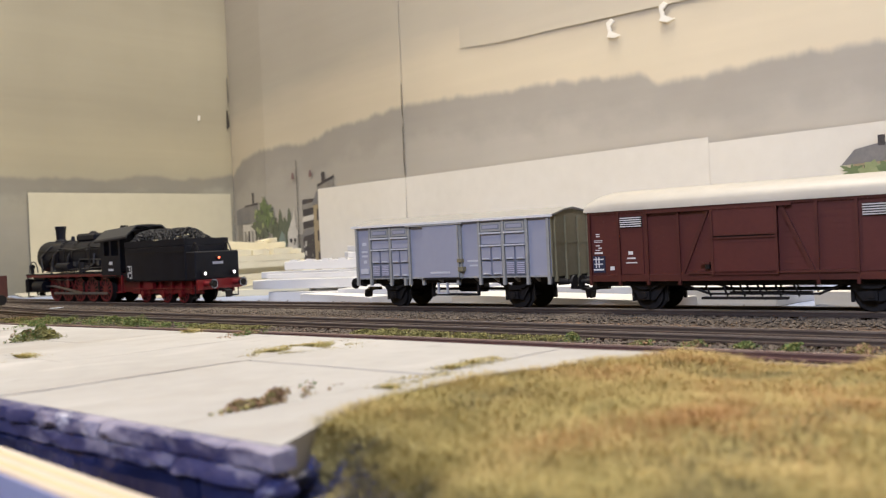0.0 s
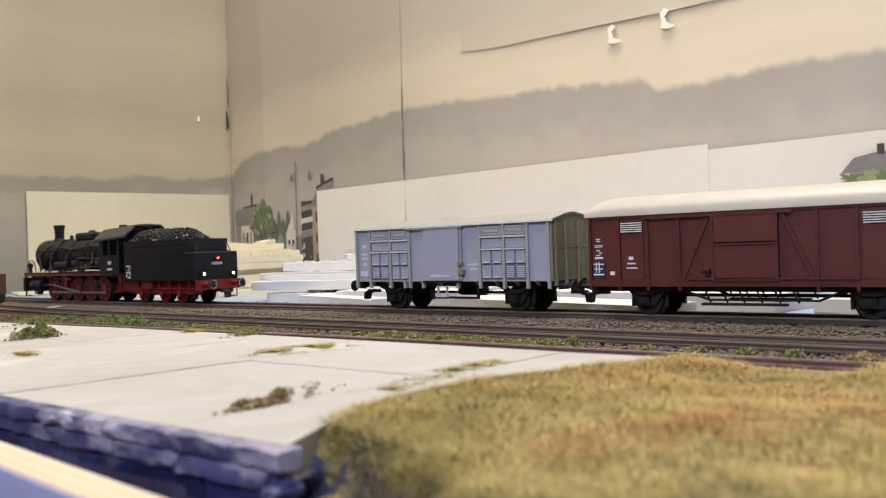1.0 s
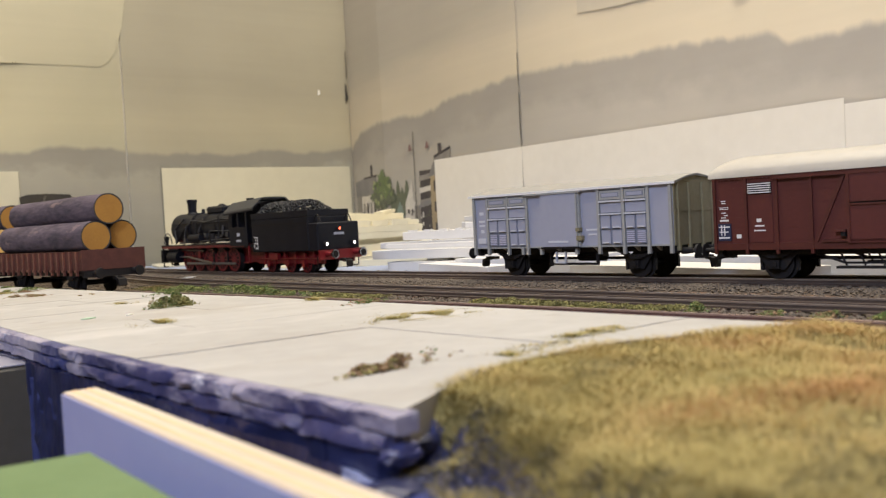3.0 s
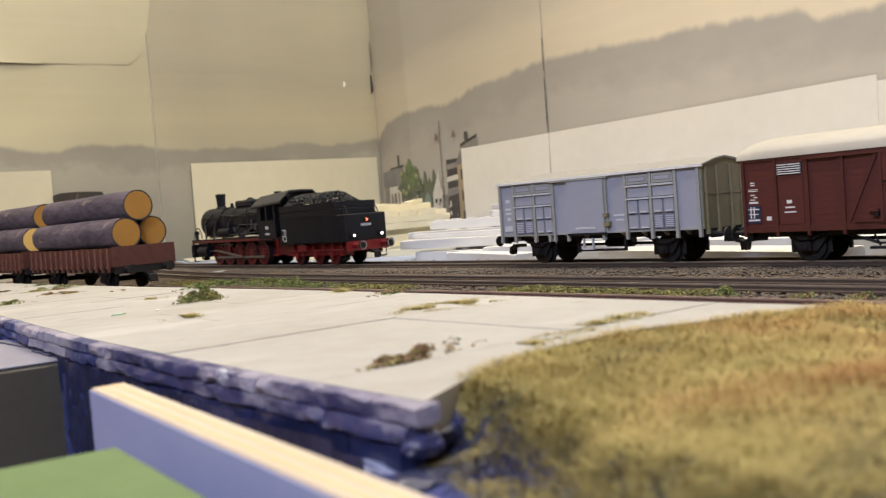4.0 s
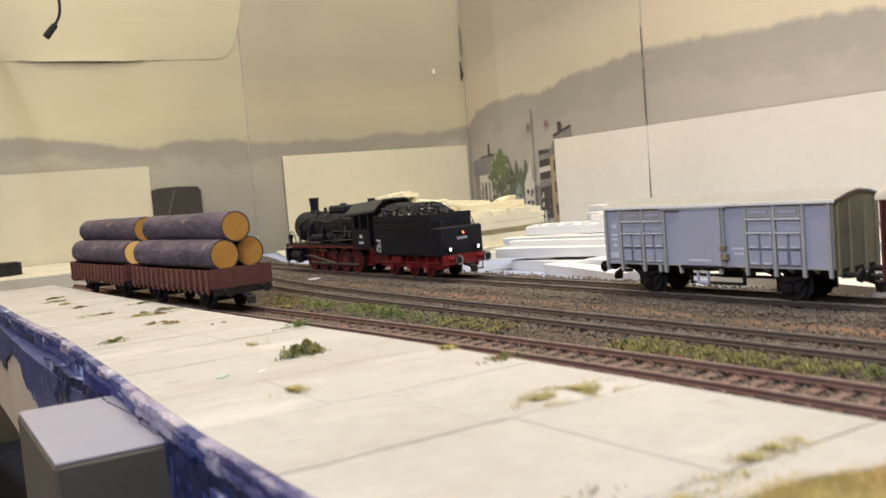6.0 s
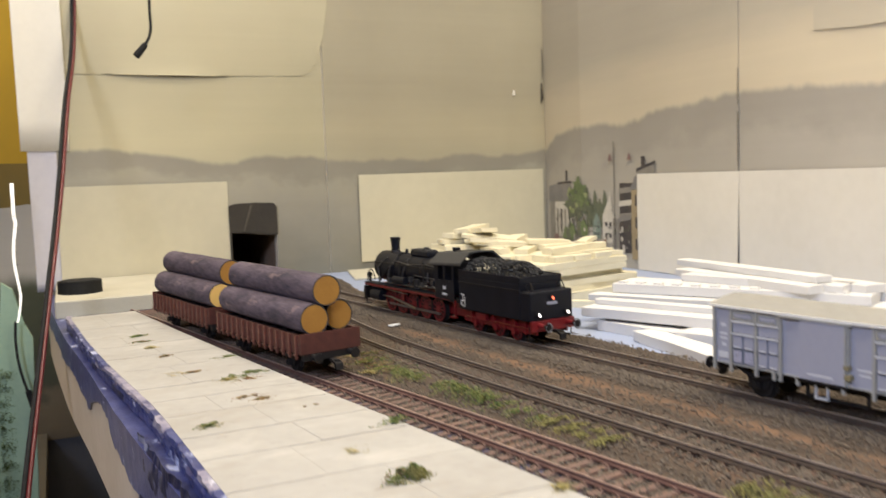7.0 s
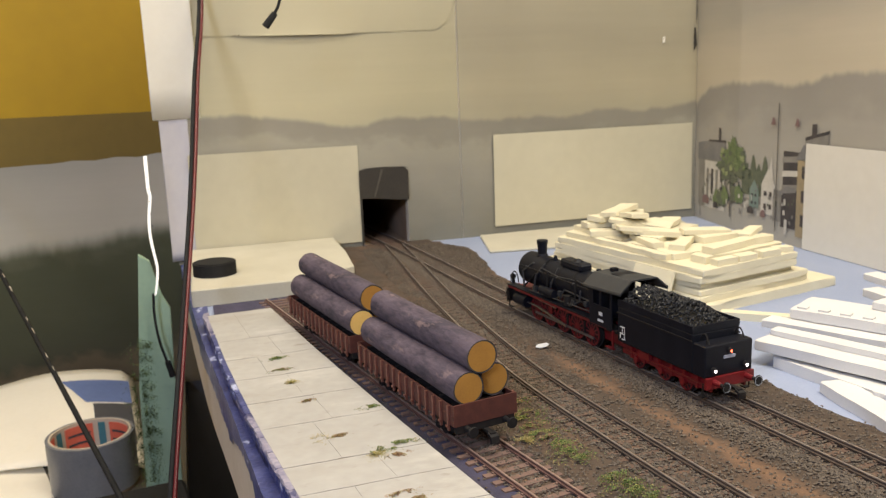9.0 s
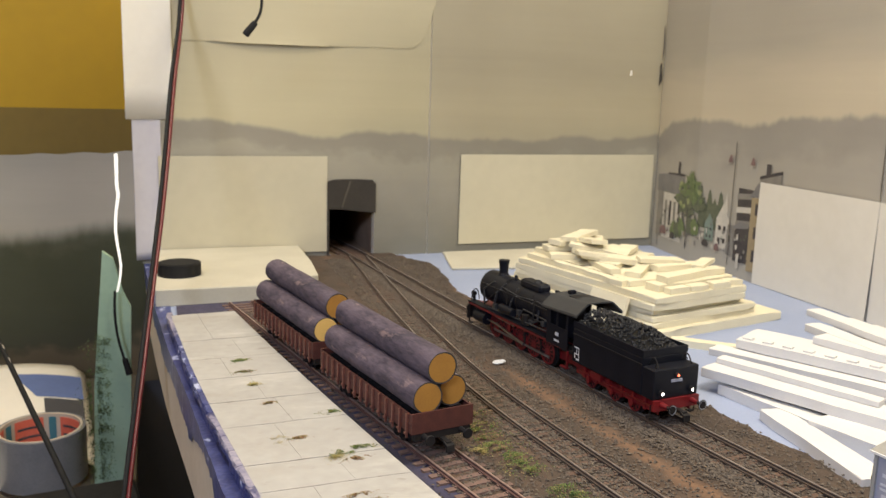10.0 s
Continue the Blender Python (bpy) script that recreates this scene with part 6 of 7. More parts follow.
    bm = bmesh.new()
    tube(bm, (1.55, 0, 0.43), (1.55, 0, 0.444), 0.03, 0.015, seg=14)
    part("filler_cap", bm, BLACK, w, "", 0, True)
    bm = bmesh.new()
    tube(bm, (1.78, 0, 0.385), (1.78, 0, 0.42), 0.016, 0.010, seg=10)
    part("safety_valve", bm, BLACK, w, "", 0, True)
    bm = bmesh.new()
    tube(bm, (1.36, 0, 0.385), (1.36, 0, 0.425), 0.02, 0.014, seg=12)
    part("dome", bm, BLACK, w, "", 0, True)
    bm = bmesh.new()
    tube(bm, (1.32, 0.03, 0.38), (1.32, 0.03, 0.415), 0.010, 0.008, seg=8)
    part("whistle", bm, BRASS, w)
    for s in (-1, 1):
        bm = bmesh.new()
        tube(bm, (1.62, s * 0.125, 0.225), (1.76, s * 0.125, 0.225), 0.026, seg=16)
        part("air_tank", bm, BLACK, w, "", 0, True)
        part("hand_rail", rod((1.27, s * 0.103, 0.325), (2.05, s * 0.107, 0.325), 0.004, 6), FRAME_BLACK, boiler)
        bm = bmesh.new()
        for x0, z0, x1, z1 in ((1.30, 0.24, 1.60, 0.235), (1.44, 0.36, 1.44, 0.20), (1.72, 0.34, 1.72, 0.20), (1.85, 0.30, 1.99, 0.19)):
            tube(bm, (x0, s * 0.106, z0), (x1, s * 0.112, z1), 0.005, seg=6)
        part("pipe", bm, FRAME_BLACK, boiler)
        bm = bmesh.new()
        tube(bm, (1.50, s * 0.12, 0.19), (1.50, s * 0.12, 0.25), 0.022, seg=12)
        part("air_pump", bm, FRAME_BLACK, w, "", 0, True)
        # cylinder, rods
        bm = bmesh.new()
        tube(bm, (1.93, s * 0.115, 0.10), (2.07, s * 0.115, 0.10), 0.040, seg=20)
        tube(bm, (1.92, s * 0.115, 0.155), (2.08, s * 0.115, 0.155), 0.02, seg=14)
        part("cylinder", bm, BLACK, w, "", 0, True)
        part("piston_rod", rod((1.80, s * 0.118, 0.10), (1.93, s * 0.118, 0.10), 0.006), STEEL, w)
        part("coupling_rod", blocks((1.27, min(s * 0.104, s * 0.110), 0.048, 1.85, max(s * 0.104, s * 0.110), 0.062)), STEEL, w)
        part("main_rod", rod((1.52, s * 0.115, 0.056), (1.82, s * 0.115, 0.10), 0.008), STEEL, w)
        part("valve_rod", rod((1.62, s * 0.116, 0.14), (1.93, s * 0.116, 0.15), 0.005), STEEL, w)
        part("link_plate", blocks((1.66, min(s * 0.114, s * 0.12), 0.09, 1.685, max(s * 0.114, s * 0.12), 0.165)), RED, w)
    for x in DRIVERS:
        wheel(w, x, 0.083, RED, 12)
    # front end
    part("front_beam", blocks((2.17, -0.15, 0.06, 2.185, 0.15, 0.15)), FRAME_BLACK, w, "black front beam")
    part("front_step", blocks((2.10, 0.125, 0.03, 2.15, 0.15, 0.036), (2.145, 0.14, 0.03, 2.15, 0.15, 0.18)), FRAME_BLACK, w)
    part("front_step", blocks((2.10, -0.15, 0.03, 2.15, -0.125, 0.036), (2.145, -0.15, 0.03, 2.15, -0.14, 0.18)), FRAME_BLACK, w)
    for s in (-1, 1):
        bm = bmesh.new()
        tube(bm, (2.15, s * 0.11, 0.183), (2.15, s * 0.11, 0.215), 0.012, seg=10)
        tube(bm, (2.14, s * 0.11, 0.23), (2.17, s * 0.11, 0.23), 0.017, seg=14)
        part("head_lamp", bm, FRAME_BLACK, w)
    buffers(w, 2.185, 0.106, 1)
    coupling(w, 2.185, 0.085, 1)
    # plumbing along the boiler, straps, valves
    for s in (-1, 1):
        for pts, r_p in (([(1.28, 0.335, 0.095), (1.45, 0.345, 0.088), (1.62, 0.33, 0.094), (1.80, 0.345, 0.09)], 0.004), ([(1.30, 0.262, 0.104), (1.55, 0.268, 0.104), (1.58, 0.20, 0.118)], 0.005), ([(1.40, 0.30, 0.101), (1.40, 0.235, 0.108), (1.48, 0.19, 0.125)], 0.006),
                         ([(1.66, 0.37, 0.066), (1.68, 0.28, 0.106), (1.69, 0.19, 0.115)], 0.006), ([(1.79, 0.37, 0.07), (1.83, 0.30, 0.112), (1.86, 0.18, 0.118)], 0.008), ([(1.27, 0.215, 0.13), (1.60, 0.205, 0.135), (1.90, 0.192, 0.13)], 0.004), ([(1.90, 0.36, 0.085), (2.0, 0.29, 0.112), (1.97, 0.2, 0.12)], 0.007)):
            bm = bmesh.new()
            for (xa, za, ya), (xb, zb, yb) in zip(pts, pts[1:]):
                tube(bm, (xa, s * ya, za), (xb, s * yb, zb), r_p, seg=6)
            part("pipe", bm, PIPE, boiler)
        for x, z in ((1.33, 0.24), (1.45, 0.215), (1.58, 0.24), (1.84, 0.21)):
            part("valve", blocks((x - 0.014, min(s * 0.10, s * 0.125), z - 0.014, x + 0.014, max(s * 0.10, s * 0.125), z + 0.016)), PIPE, w)
        for x in (1.30, 1.47, 1.63, 1.80, 1.97):
            part("rail_stay", rod((x, s * 0.094, 0.325), (x, s * 0.108, 0.325), 0.006, 6), PIPE, boiler)
        for x, z in ((1.36, 0.132), (1.52, 0.13), (1.68, 0.128)):
            part("brake_hanger", blocks((x - 0.006, min(s * 0.1, s * 0.108), 0.05, x + 0.006, max(s * 0.1, s * 0.108), z)), FRAME_BLACK, w)
        bm = bmesh.new()
        for k in range(12):
            a0, a1 = math.pi * k / 12, math.pi * (k + 1) / 12
            tube(bm, (2.13, s * (0.11 + 0.03 * math.cos(a0)), 0.19 + 0.075 * math.sin(a0)), (2.13, s * (0.11 + 0.03 * math.cos(a1)), 0.19 + 0.075 * math.sin(a1)), 0.004, seg=6)
        part("grab_rail", bm, PIPE, w)
    for y in (-0.06, 0.06):
        bm = bmesh.new()
        pts = [Vector((2.19 + 0.03 * math.sin(math.pi * k / 6), y, 0.13 - 0.09 * k / 6)) for k in range(7)]
        for a, c in zip(pts, pts[1:]):
            tube(bm, a, c, 0.007, seg=6)
        part("brake_hose", bm, RUBBER, w)
    # final proportions: short tender, cab set back, body a little taller
    for ob in w.children_recursive:
        if ob.type == "MESH" and ob.name.split(".")[0] not in ("wheelset", "tyre", "spokes"):
            for v in ob.data.vertices:
                x, z = v.co.x / U, v.co.z / U
                x = float(np.interp(x, (0.0, 0.10, 0.985, 1.04, 1.26, 1.36, 1.85, 2.07, 2.30), (0.0, 0.10, 0.82, 0.875, 1.10, 1.22, 1.80, 2.03, 2.22)))
                z = z * 1.055 + (0.02 * min(1.0, (z - 0.125) / 0.1) if x < 0.86 and z > 0.125 else 0.0)
                v.co.x, v.co.z = x * U, z * U
    return w


LOCO_Y = 4.45
yc = LOCO_Y + 1.1
mid_m = on_track(MAIN, yc)
locomotive(mid_m @ Matrix.Translation((-1.115 * U, 0, 0)))

# ---- boards at the back of the table ----
bm = bmesh.new()
prism(bm, [(0.40, 7.72), (1.24, 7.72), (1.72, 8.02), (1.76, 8.6), (1.78, WALL_N - 0.05), (0.42, WALL_N - 0.05)], TABLE_Z, 0.045, "z")
tagged(part("foam_board", bm, FOAM_D, None, "", 0.008), "white foam board lying along the backdrop", "foam board")
bm = bmesh.new()
prism(bm, [(3.12, 8.58), (5.3, 8.3), (5.6, WALL_N - 0.05), (3.3, WALL_N - 0.05)], TABLE_Z, -0.072, "z")
tagged(part("foam_board", bm, FOAM_D, None, "", 0.008), "cream foam board lying flat at the backdrop", "foam board")
puck = thing("lid", spot(0.60, 8.25, 0.045), "black round plastic lid on the white foam board", "lid")
bm = bmesh.new()
tube(bm, (0, 0, 0), (0, 0, 0.10), 0.175, seg=40)
body = part("rim", bm, RUBBER, puck, "", 0.006, True)
bm = bmesh.new()
tube(bm, (0, 0, 0.101), (0, 0, 0.106), 0.155, seg=40)
part("top", bm, RUBBER, puck)


# ---- foam sheets and offcuts ----
def foam_slab(name, label, group, x0, y0, x1, y1, z0, z1, m, material, wob=0.012, seed=0, round_off=0.005):
    """A sheet of foam with slightly ragged sides."""
    bm = bmesh.new()
    pts = []
    for a, b2 in (((x0, y0), (x1, y0)), ((x1, y0), (x1, y1)), ((x1, y1), (x0, y1)), ((x0, y1), (x0, y0))):
        for k in range(10):
            t = k / 10
            x, y = a[0] + (b2[0] - a[0]) * t, a[1] + (b2[1] - a[1]) * t
            pts.append((x + wob * noise.noise((x * 5, y * 5, seed)), y + wob * noise.noise((x * 5, y * 5, seed + 9))))
    prism(bm, pts, z0, z1, "z")
    ob = tagged(part(name, bm, material, None, "", round_off), label, "foam board", group)
    ob.matrix_world = Matrix.Translation([v * U for v in m.translation]) @ m.to_3x3().to_4x4()
    return ob


pile_m = Matrix.Translation((3.76, 6.0, 0)) @ Matrix.Rotation(radians(13), 4, "Z")
levels = [(-0.02, 0.0, 1.37, 1.82, 0.070, 0.0), (0.0, 0.05, 1.13, 1.81, 0.044, 0.8), (0.015, 0.055, 1.11, 1.77, 0.046, -0.7), (0.03, 0.09, 1.00, 1.70, 0.044, 0.9), (0.0, 0.05, 0.98, 1.72, 0.052, -0.4), (0.02, 0.045, 0.99, 1.69, 0.050, 0.3)]
z = TABLE_Z
for k, (x0, y0, x1, y1, th, turn) in enumerate(levels):
    foam_slab("foam_sheet", "cream foam sheet in a stack", "foam stack", x0, y0, x1, y1, z, z + th - 0.001, pile_m @ Matrix.Rotation(radians(turn), 4, "Z"), FOAM_C, 0.016, k, 0.009)
    z += th
top_z = z
# Offcuts on the stack, lowest first: x, y, height above the top sheet, length, width, thickness, turn, tilt
OFFCUTS_LOW = [
    (0.28, 0.10, 0, 0.20, 0.08, 0.045, 4, 0), (0.50, 0.11, 0, 0.20, 0.09, 0.040, -6, 0), (0.72, 0.10, 0, 0.19, 0.08, 0.045, 3, 0),
    (0.90, 0.13, 0, 0.15, 0.09, 0.040, -10, 0), (0.57, 0.25, 0, 0.82, 0.15, 0.052, 2, 0), (0.52, 0.47, 0, 0.86, 0.22, 0.046, -3, 0),
    (0.53, 0.80, 0, 0.80, 0.34, 0.046, 3, 0), (0.52, 1.18, 0, 0.78, 0.34, 0.046, -3, 0), (0.50, 1.52, 0, 0.76, 0.24, 0.046, 3, 0),
    (0.08, 1.02, 0, 1.20, 0.07, 0.044, 89, 0),
]
OFFCUTS_HIGH = [
    (0.60, 0.27, 0.053, 0.70, 0.11, 0.050, 5, 0), (0.40, 0.60, 0.047, 0.50, 0.11, 0.042, 32, 0), (0.74, 0.56, 0.047, 0.44, 0.13, 0.046, -8, 0),
    (0.22, 0.82, 0.047, 0.42, 0.09, 0.040, 72, 0), (0.55, 0.92, 0.047, 0.66, 0.16, 0.046, 18, 0), (0.28, 1.22, 0.047, 0.46, 0.13, 0.046, -28, 0),
    (0.66, 1.28, 0.047, 0.48, 0.20, 0.046, 12, 0), (0.42, 1.50, 0.047, 0.56, 0.14, 0.046, 8, 0), (0.16, 1.45, 0.045, 0.34, 0.08, 0.042, 80, 0),
    (0.86, 0.40, 0.095, 0.26, 0.10, 0.034, 22, -5), (0.66, 0.66, 0.092, 0.40, 0.12, 0.036, -14, 4),
]
OFFCUTS_TOP = [
    (0.36, 0.86, 0.090, 0.52, 0.12, 0.040, -42, 4), (0.60, 1.02, 0.094, 0.40, 0.15, 0.040, 30, -5), (0.30, 1.10, 0.096, 0.44, 0.22, 0.034, 58, 7),
    (0.32, 1.40, 0.094, 0.42, 0.15, 0.042, -14, 0), (0.62, 1.38, 0.094, 0.34, 0.13, 0.040, 40, 3), (0.40, 1.08, 0.136, 0.48, 0.19, 0.032, -58, 7),
    (0.44, 1.26, 0.138, 0.46, 0.19, 0.036, 38, -6), (0.34, 1.40, 0.138, 0.38, 0.13, 0.042, 8, 3), (0.38, 1.22, 0.182, 0.44, 0.18, 0.036, 78, 5), (0.40, 1.34, 0.200, 0.36, 0.15, 0.038, 20, -4),
]
for k, (x, y, up, ln, wd, th, turn, tilt) in enumerate(OFFCUTS_LOW + OFFCUTS_HIGH + OFFCUTS_TOP):
    mm = pile_m @ Matrix.Translation((x, y, top_z + up)) @ Matrix.Rotation(radians(turn), 4, "Z") @ Matrix.Rotation(radians(tilt), 4, "Y") @ Matrix.Rotation(radians(0.8 * tilt), 4, "X")
    foam_slab("foam_offcut", "cream foam offcut on the stack", "foam offcuts", -ln / 2, -wd / 2, ln / 2, wd / 2, 0, th, mm, FOAM_C, 0.026, 40 + k)
# a loose card that leans on the stack
lean = pile_m @ Matrix.Translation((-0.115, 0.26, TABLE_Z)) @ Matrix.Rotation(radians(90), 4, "Z") @ Matrix.Rotation(radians(17), 4, "X")
foam_slab("foam_offcut", "square white foam piece leaning on the stack", "foam offcuts", 0.0, -0.012, 0.39, 0.012, 0, 0.275, lean, FOAM_C, 0.008, 77)
strip_m = Matrix.Translation((3.98, 6.1, TABLE_Z)) @ Matrix.Rotation(radians(-40), 4, "Z")
foam_slab("foam_offcut", "narrow foam strip lying on the table", "foam offcuts", 0.0, -0.27, 0.62, -0.19, 0, 0.05, strip_m, FOAM_C, 0.008, 78)
# white planks in a loose heap further along: from end to end, width, height of the top, thickness
def plank(xa, ya, xb, yb, wd, top, th, seed, ribs=0):
    ln, turn = math.hypot(xb - xa, yb - ya), math.atan2(yb - ya, xb - xa)
    mm = Matrix.Translation((xa, ya, top - th)) @ Matrix.Rotation(turn, 4, "Z")
    ob = foam_slab("foam_plank", "white foam strip in a loose heap on the table", "white foam strips", 0, -wd / 2, ln, wd / 2, 0, th, mm, FOAM_W, 0.012, seed)
    for k in range(ribs):
        u = 0.03 + (ln - 0.1) * k / ribs
        bm = bmesh.new()
        box(bm, u, -wd * 0.42, th - 0.003, u + 0.45 * (ln - 0.1) / ribs, -wd * 0.42 + 0.05, th + 0.012)
        part("rib", bm, FOAM_W, ob)


LOW_PLANKS = [
    (4.02, 4.98, 4.35, 3.6, 0.42, -0.012, 0.082),
    (3.57, 4.55, 3.46, 3.7, 0.16, -0.034, 0.06),
    (3.72, 4.34, 3.92, 3.5, 0.24, -0.01, 0.084),
    (3.58, 4.98, 3.74, 4.15, 0.12, -0.03, 0.064),
    (3.57, 5.1, 4.2, 3.62, 0.23, 0.048, 0.058),
    (4.9, 5.5, 4.95, 4, 0.3, -0.02, 0.074),
    (3.78, 4.85, 3.98, 3.55, 0.3, -0.036, 0.058),
]
HIGH_PLANKS = [
    (4.45, 5.12, 4.75, 3.7, 0.44, 0.098, 0.192),
    (3.71, 5.28, 4.4, 4, 0.13, 0.094, 0.044),
    (3.95, 5.28, 4.72, 3.9, 0.34, 0.158, 0.058, 12),
    (4.58, 5.42, 4.52, 4.1, 0.13, 0.25, 0.04),
    (4.42, 5.24, 4.4, 4.05, 0.13, 0.208, 0.048),
    (4.72, 5.3, 4.7, 3.9, 0.16, 0.205, 0.05),
    (4.1, 4.95, 4.52, 3.75, 0.3, 0.088, 0.098),
    (4.3, 5.02, 4.62, 4, 0.2, 0.205, 0.045),
    (4.86, 5.25, 4.88, 3.9, 0.2, 0.16, 0.178),
    (3.64, 5.12, 4.02, 4.25, 0.1, 0.082, 0.032),
]
PLANKS_BEHIND = [
    (3.75, 3.3, 3.64, 2, 0.3, -0.034, 0.06),
    (4.2, 3.35, 4.25, 1.75, 0.5, -0.014, 0.08),
    (4.95, 3.9, 4.95, 2.1, 0.6, 0.006, 0.1),
    (4.3, 1.6, 4.1, 0.4, 0.4, -0.034, 0.06),
]
for k, row in enumerate(LOW_PLANKS + HIGH_PLANKS + PLANKS_BEHIND):
    plank(*row[:7], 100 + k, row[7] if len(row) > 7 else 0)


# ---- plants on the layout ----
def tuft(x, y, z, r, h, count, materials, rng, lean=0.5, width=0.006):
    """Blades and leaflets standing in a clump."""
    out = []
    for k in range(count):
        a, d = rng.uniform(0, 6.283), min(1.6 * r, r * abs(rng.gauss(0, 0.62)))
        px, py = x + d * math.cos(a), y + d * math.sin(a)
        hh = h * rng.uniform(0.4, 1.0) * (1 - 0.4 * min(1.5, d / max(r, 1e-6)))
        if width < 0.003 and noise.noise((px * 16, py * 16, 9)) < -0.05:
            continue
        b2 = rng.uniform(0, 6.283)
        if width > 0.003:
            # a leaflet somewhere inside a low dome
            px, py = x + 1.5 * (px - x), y + 0.6 * (py - y) + 0.25 * (px - x)
            if noise.noise((px * 22, py * 22, 4)) < -0.12:
                continue
            top = h * max(0.08, 1 - (d / (1.3 * r)) ** 2) ** 0.5 * (0.75 + 0.5 * noise.noise((px * 30, py * 30, 2)))
            c = Vector((px, py, z + top * rng.random() ** 0.5))
            e1 = Vector((rng.uniform(-1, 1), rng.uniform(-1, 1), rng.uniform(-0.6, 0.6))).normalized() * width * rng.uniform(0.6, 1.6)
            e2 = e1.cross(Vector((rng.uniform(-1, 1), rng.uniform(-1, 1), rng.uniform(-1, 1)))).normalized() * width * rng.uniform(0.5, 1.0)
            out.append((tuple(c - e1), tuple(c - e2), tuple(c + e1), tuple(c + e2), rng.randrange(len(materials))))
            continue
        tx, ty = px + lean * hh * math.cos(b2), py + lean * hh * math.sin(b2)
        wx, wy = width * math.cos(b2 + 1.57), width * math.sin(b2 + 1.57)
        out.append(((px - wx, py - wy, z), (px + wx, py + wy, z), (tx + wx * 0.5, ty + wy * 0.5, z + hh), (tx - wx * 0.5, ty - wy * 0.5, z + hh * 0.96), rng.randrange(len(materials))))
    return out


def plant_mesh(name, blades, materials):
    verts, faces, idx = [], [], []
    for a, b2, c, d, m in blades:
        n = len(verts)
        verts += [tuple(v * U for v in p) for p in (a, b2, c, d)]
        faces.append((n, n + 1, n + 2, n + 3))
        idx.append(m)
    me = bpy.data.meshes.new(name)
    me.from_pydata(verts, [], faces)
    for mt in materials:
        me.materials.append(mt)
    me.polygons.foreach_set("material_index", idx)
    return new(name, me)


rng = random.Random(8)
# Weeds in the paving by the open corner: x, y, radius, height, kind
WEEDS_CORNER = [
    (1.4, 1.165, 0.035, 0.01, "y"), (1.47, 1.19, 0.035, 0.01, "y"), (1.175, 1.21, 0.018, 0.02, "b"), (1.54, 1.21, 0.04, 0.012, "y"),
    (1.145, 1.215, 0.016, 0.02, "b"), (1.215, 1.22, 0.02, 0.026, "b"), (1.325, 1.258, 0.018, 0.018, "bg"), (1.61, 1.23, 0.04, 0.012, "y"),
    (1.245, 1.235, 0.022, 0.028, "b"), (1.75, 1.24, 0.04, 0.01, "y"), (1.68, 1.245, 0.04, 0.012, "y"), (1.275, 1.25, 0.028, 0.03, "b"),
    (1.298, 1.258, 0.022, 0.027, "bg"),
]
# Weeds in the paving further on: x, y, radius, height, kind
WEEDS_MIDDLE = [
    (1.73, 1.77, 0.07, 0.01, "y"), (1.56, 1.79, 0.06, 0.01, "y"), (1.64, 1.8, 0.07, 0.012, "y"), (1.76, 1.8, 0.05, 0.01, "y"),
    (1.58, 1.81, 0.06, 0.01, "y"), (1.7, 1.82, 0.07, 0.01, "y"), (1.66, 1.83, 0.08, 0.01, "y"), (1.77, 2.26, 0.04, 0.02, "bg"),
    (1.17, 2.33, 0.04, 0.016, "y"), (1.19, 2.36, 0.04, 0.015, "y"), (1.73, 2.52, 0.04, 0.014, "y"), (1.39, 2.80, 0.024, 0.046, "yo"),
    (1.345, 2.83, 0.018, 0.060, "bg"), (1.40, 2.82, 0.017, 0.052, "g"), (1.35, 2.80, 0.024, 0.046, "yg"), (1.32, 3.16, 0.04, 0.012, "y"), (1.555, 3.40, 0.034, 0.04, "g"), (1.345, 3.81, 0.015, 0.012, "b"),
]
# Weeds in the paving beside the log wagons: x, y, radius, height, kind
WEEDS_FAR = [
    (0.93, 3.72, 0.03, 0.022, "yg"), (1.20, 4.03, 0.025, 0.014, "b"), (1.15, 4.09, 0.03, 0.016, "b"), (1.22, 4.44, 0.03, 0.012, "b"),
    (1.13, 4.48, 0.05, 0.012, "y"), (1.2, 4.52, 0.04, 0.022, "g"), (1.26, 4.54, 0.04, 0.022, "g"), (0.92, 4.73, 0.04, 0.016, "y"),
    (1.01, 4.73, 0.025, 0.014, "b"), (1.22, 5.02, 0.03, 0.014, "g"), (0.94, 5.22, 0.02, 0.014, "b"), (0.89, 5.52, 0.035, 0.016, "y"),
    (0.86, 5.75, 0.03, 0.014, "bg"), (0.86, 5.96, 0.03, 0.02, "g"),
]
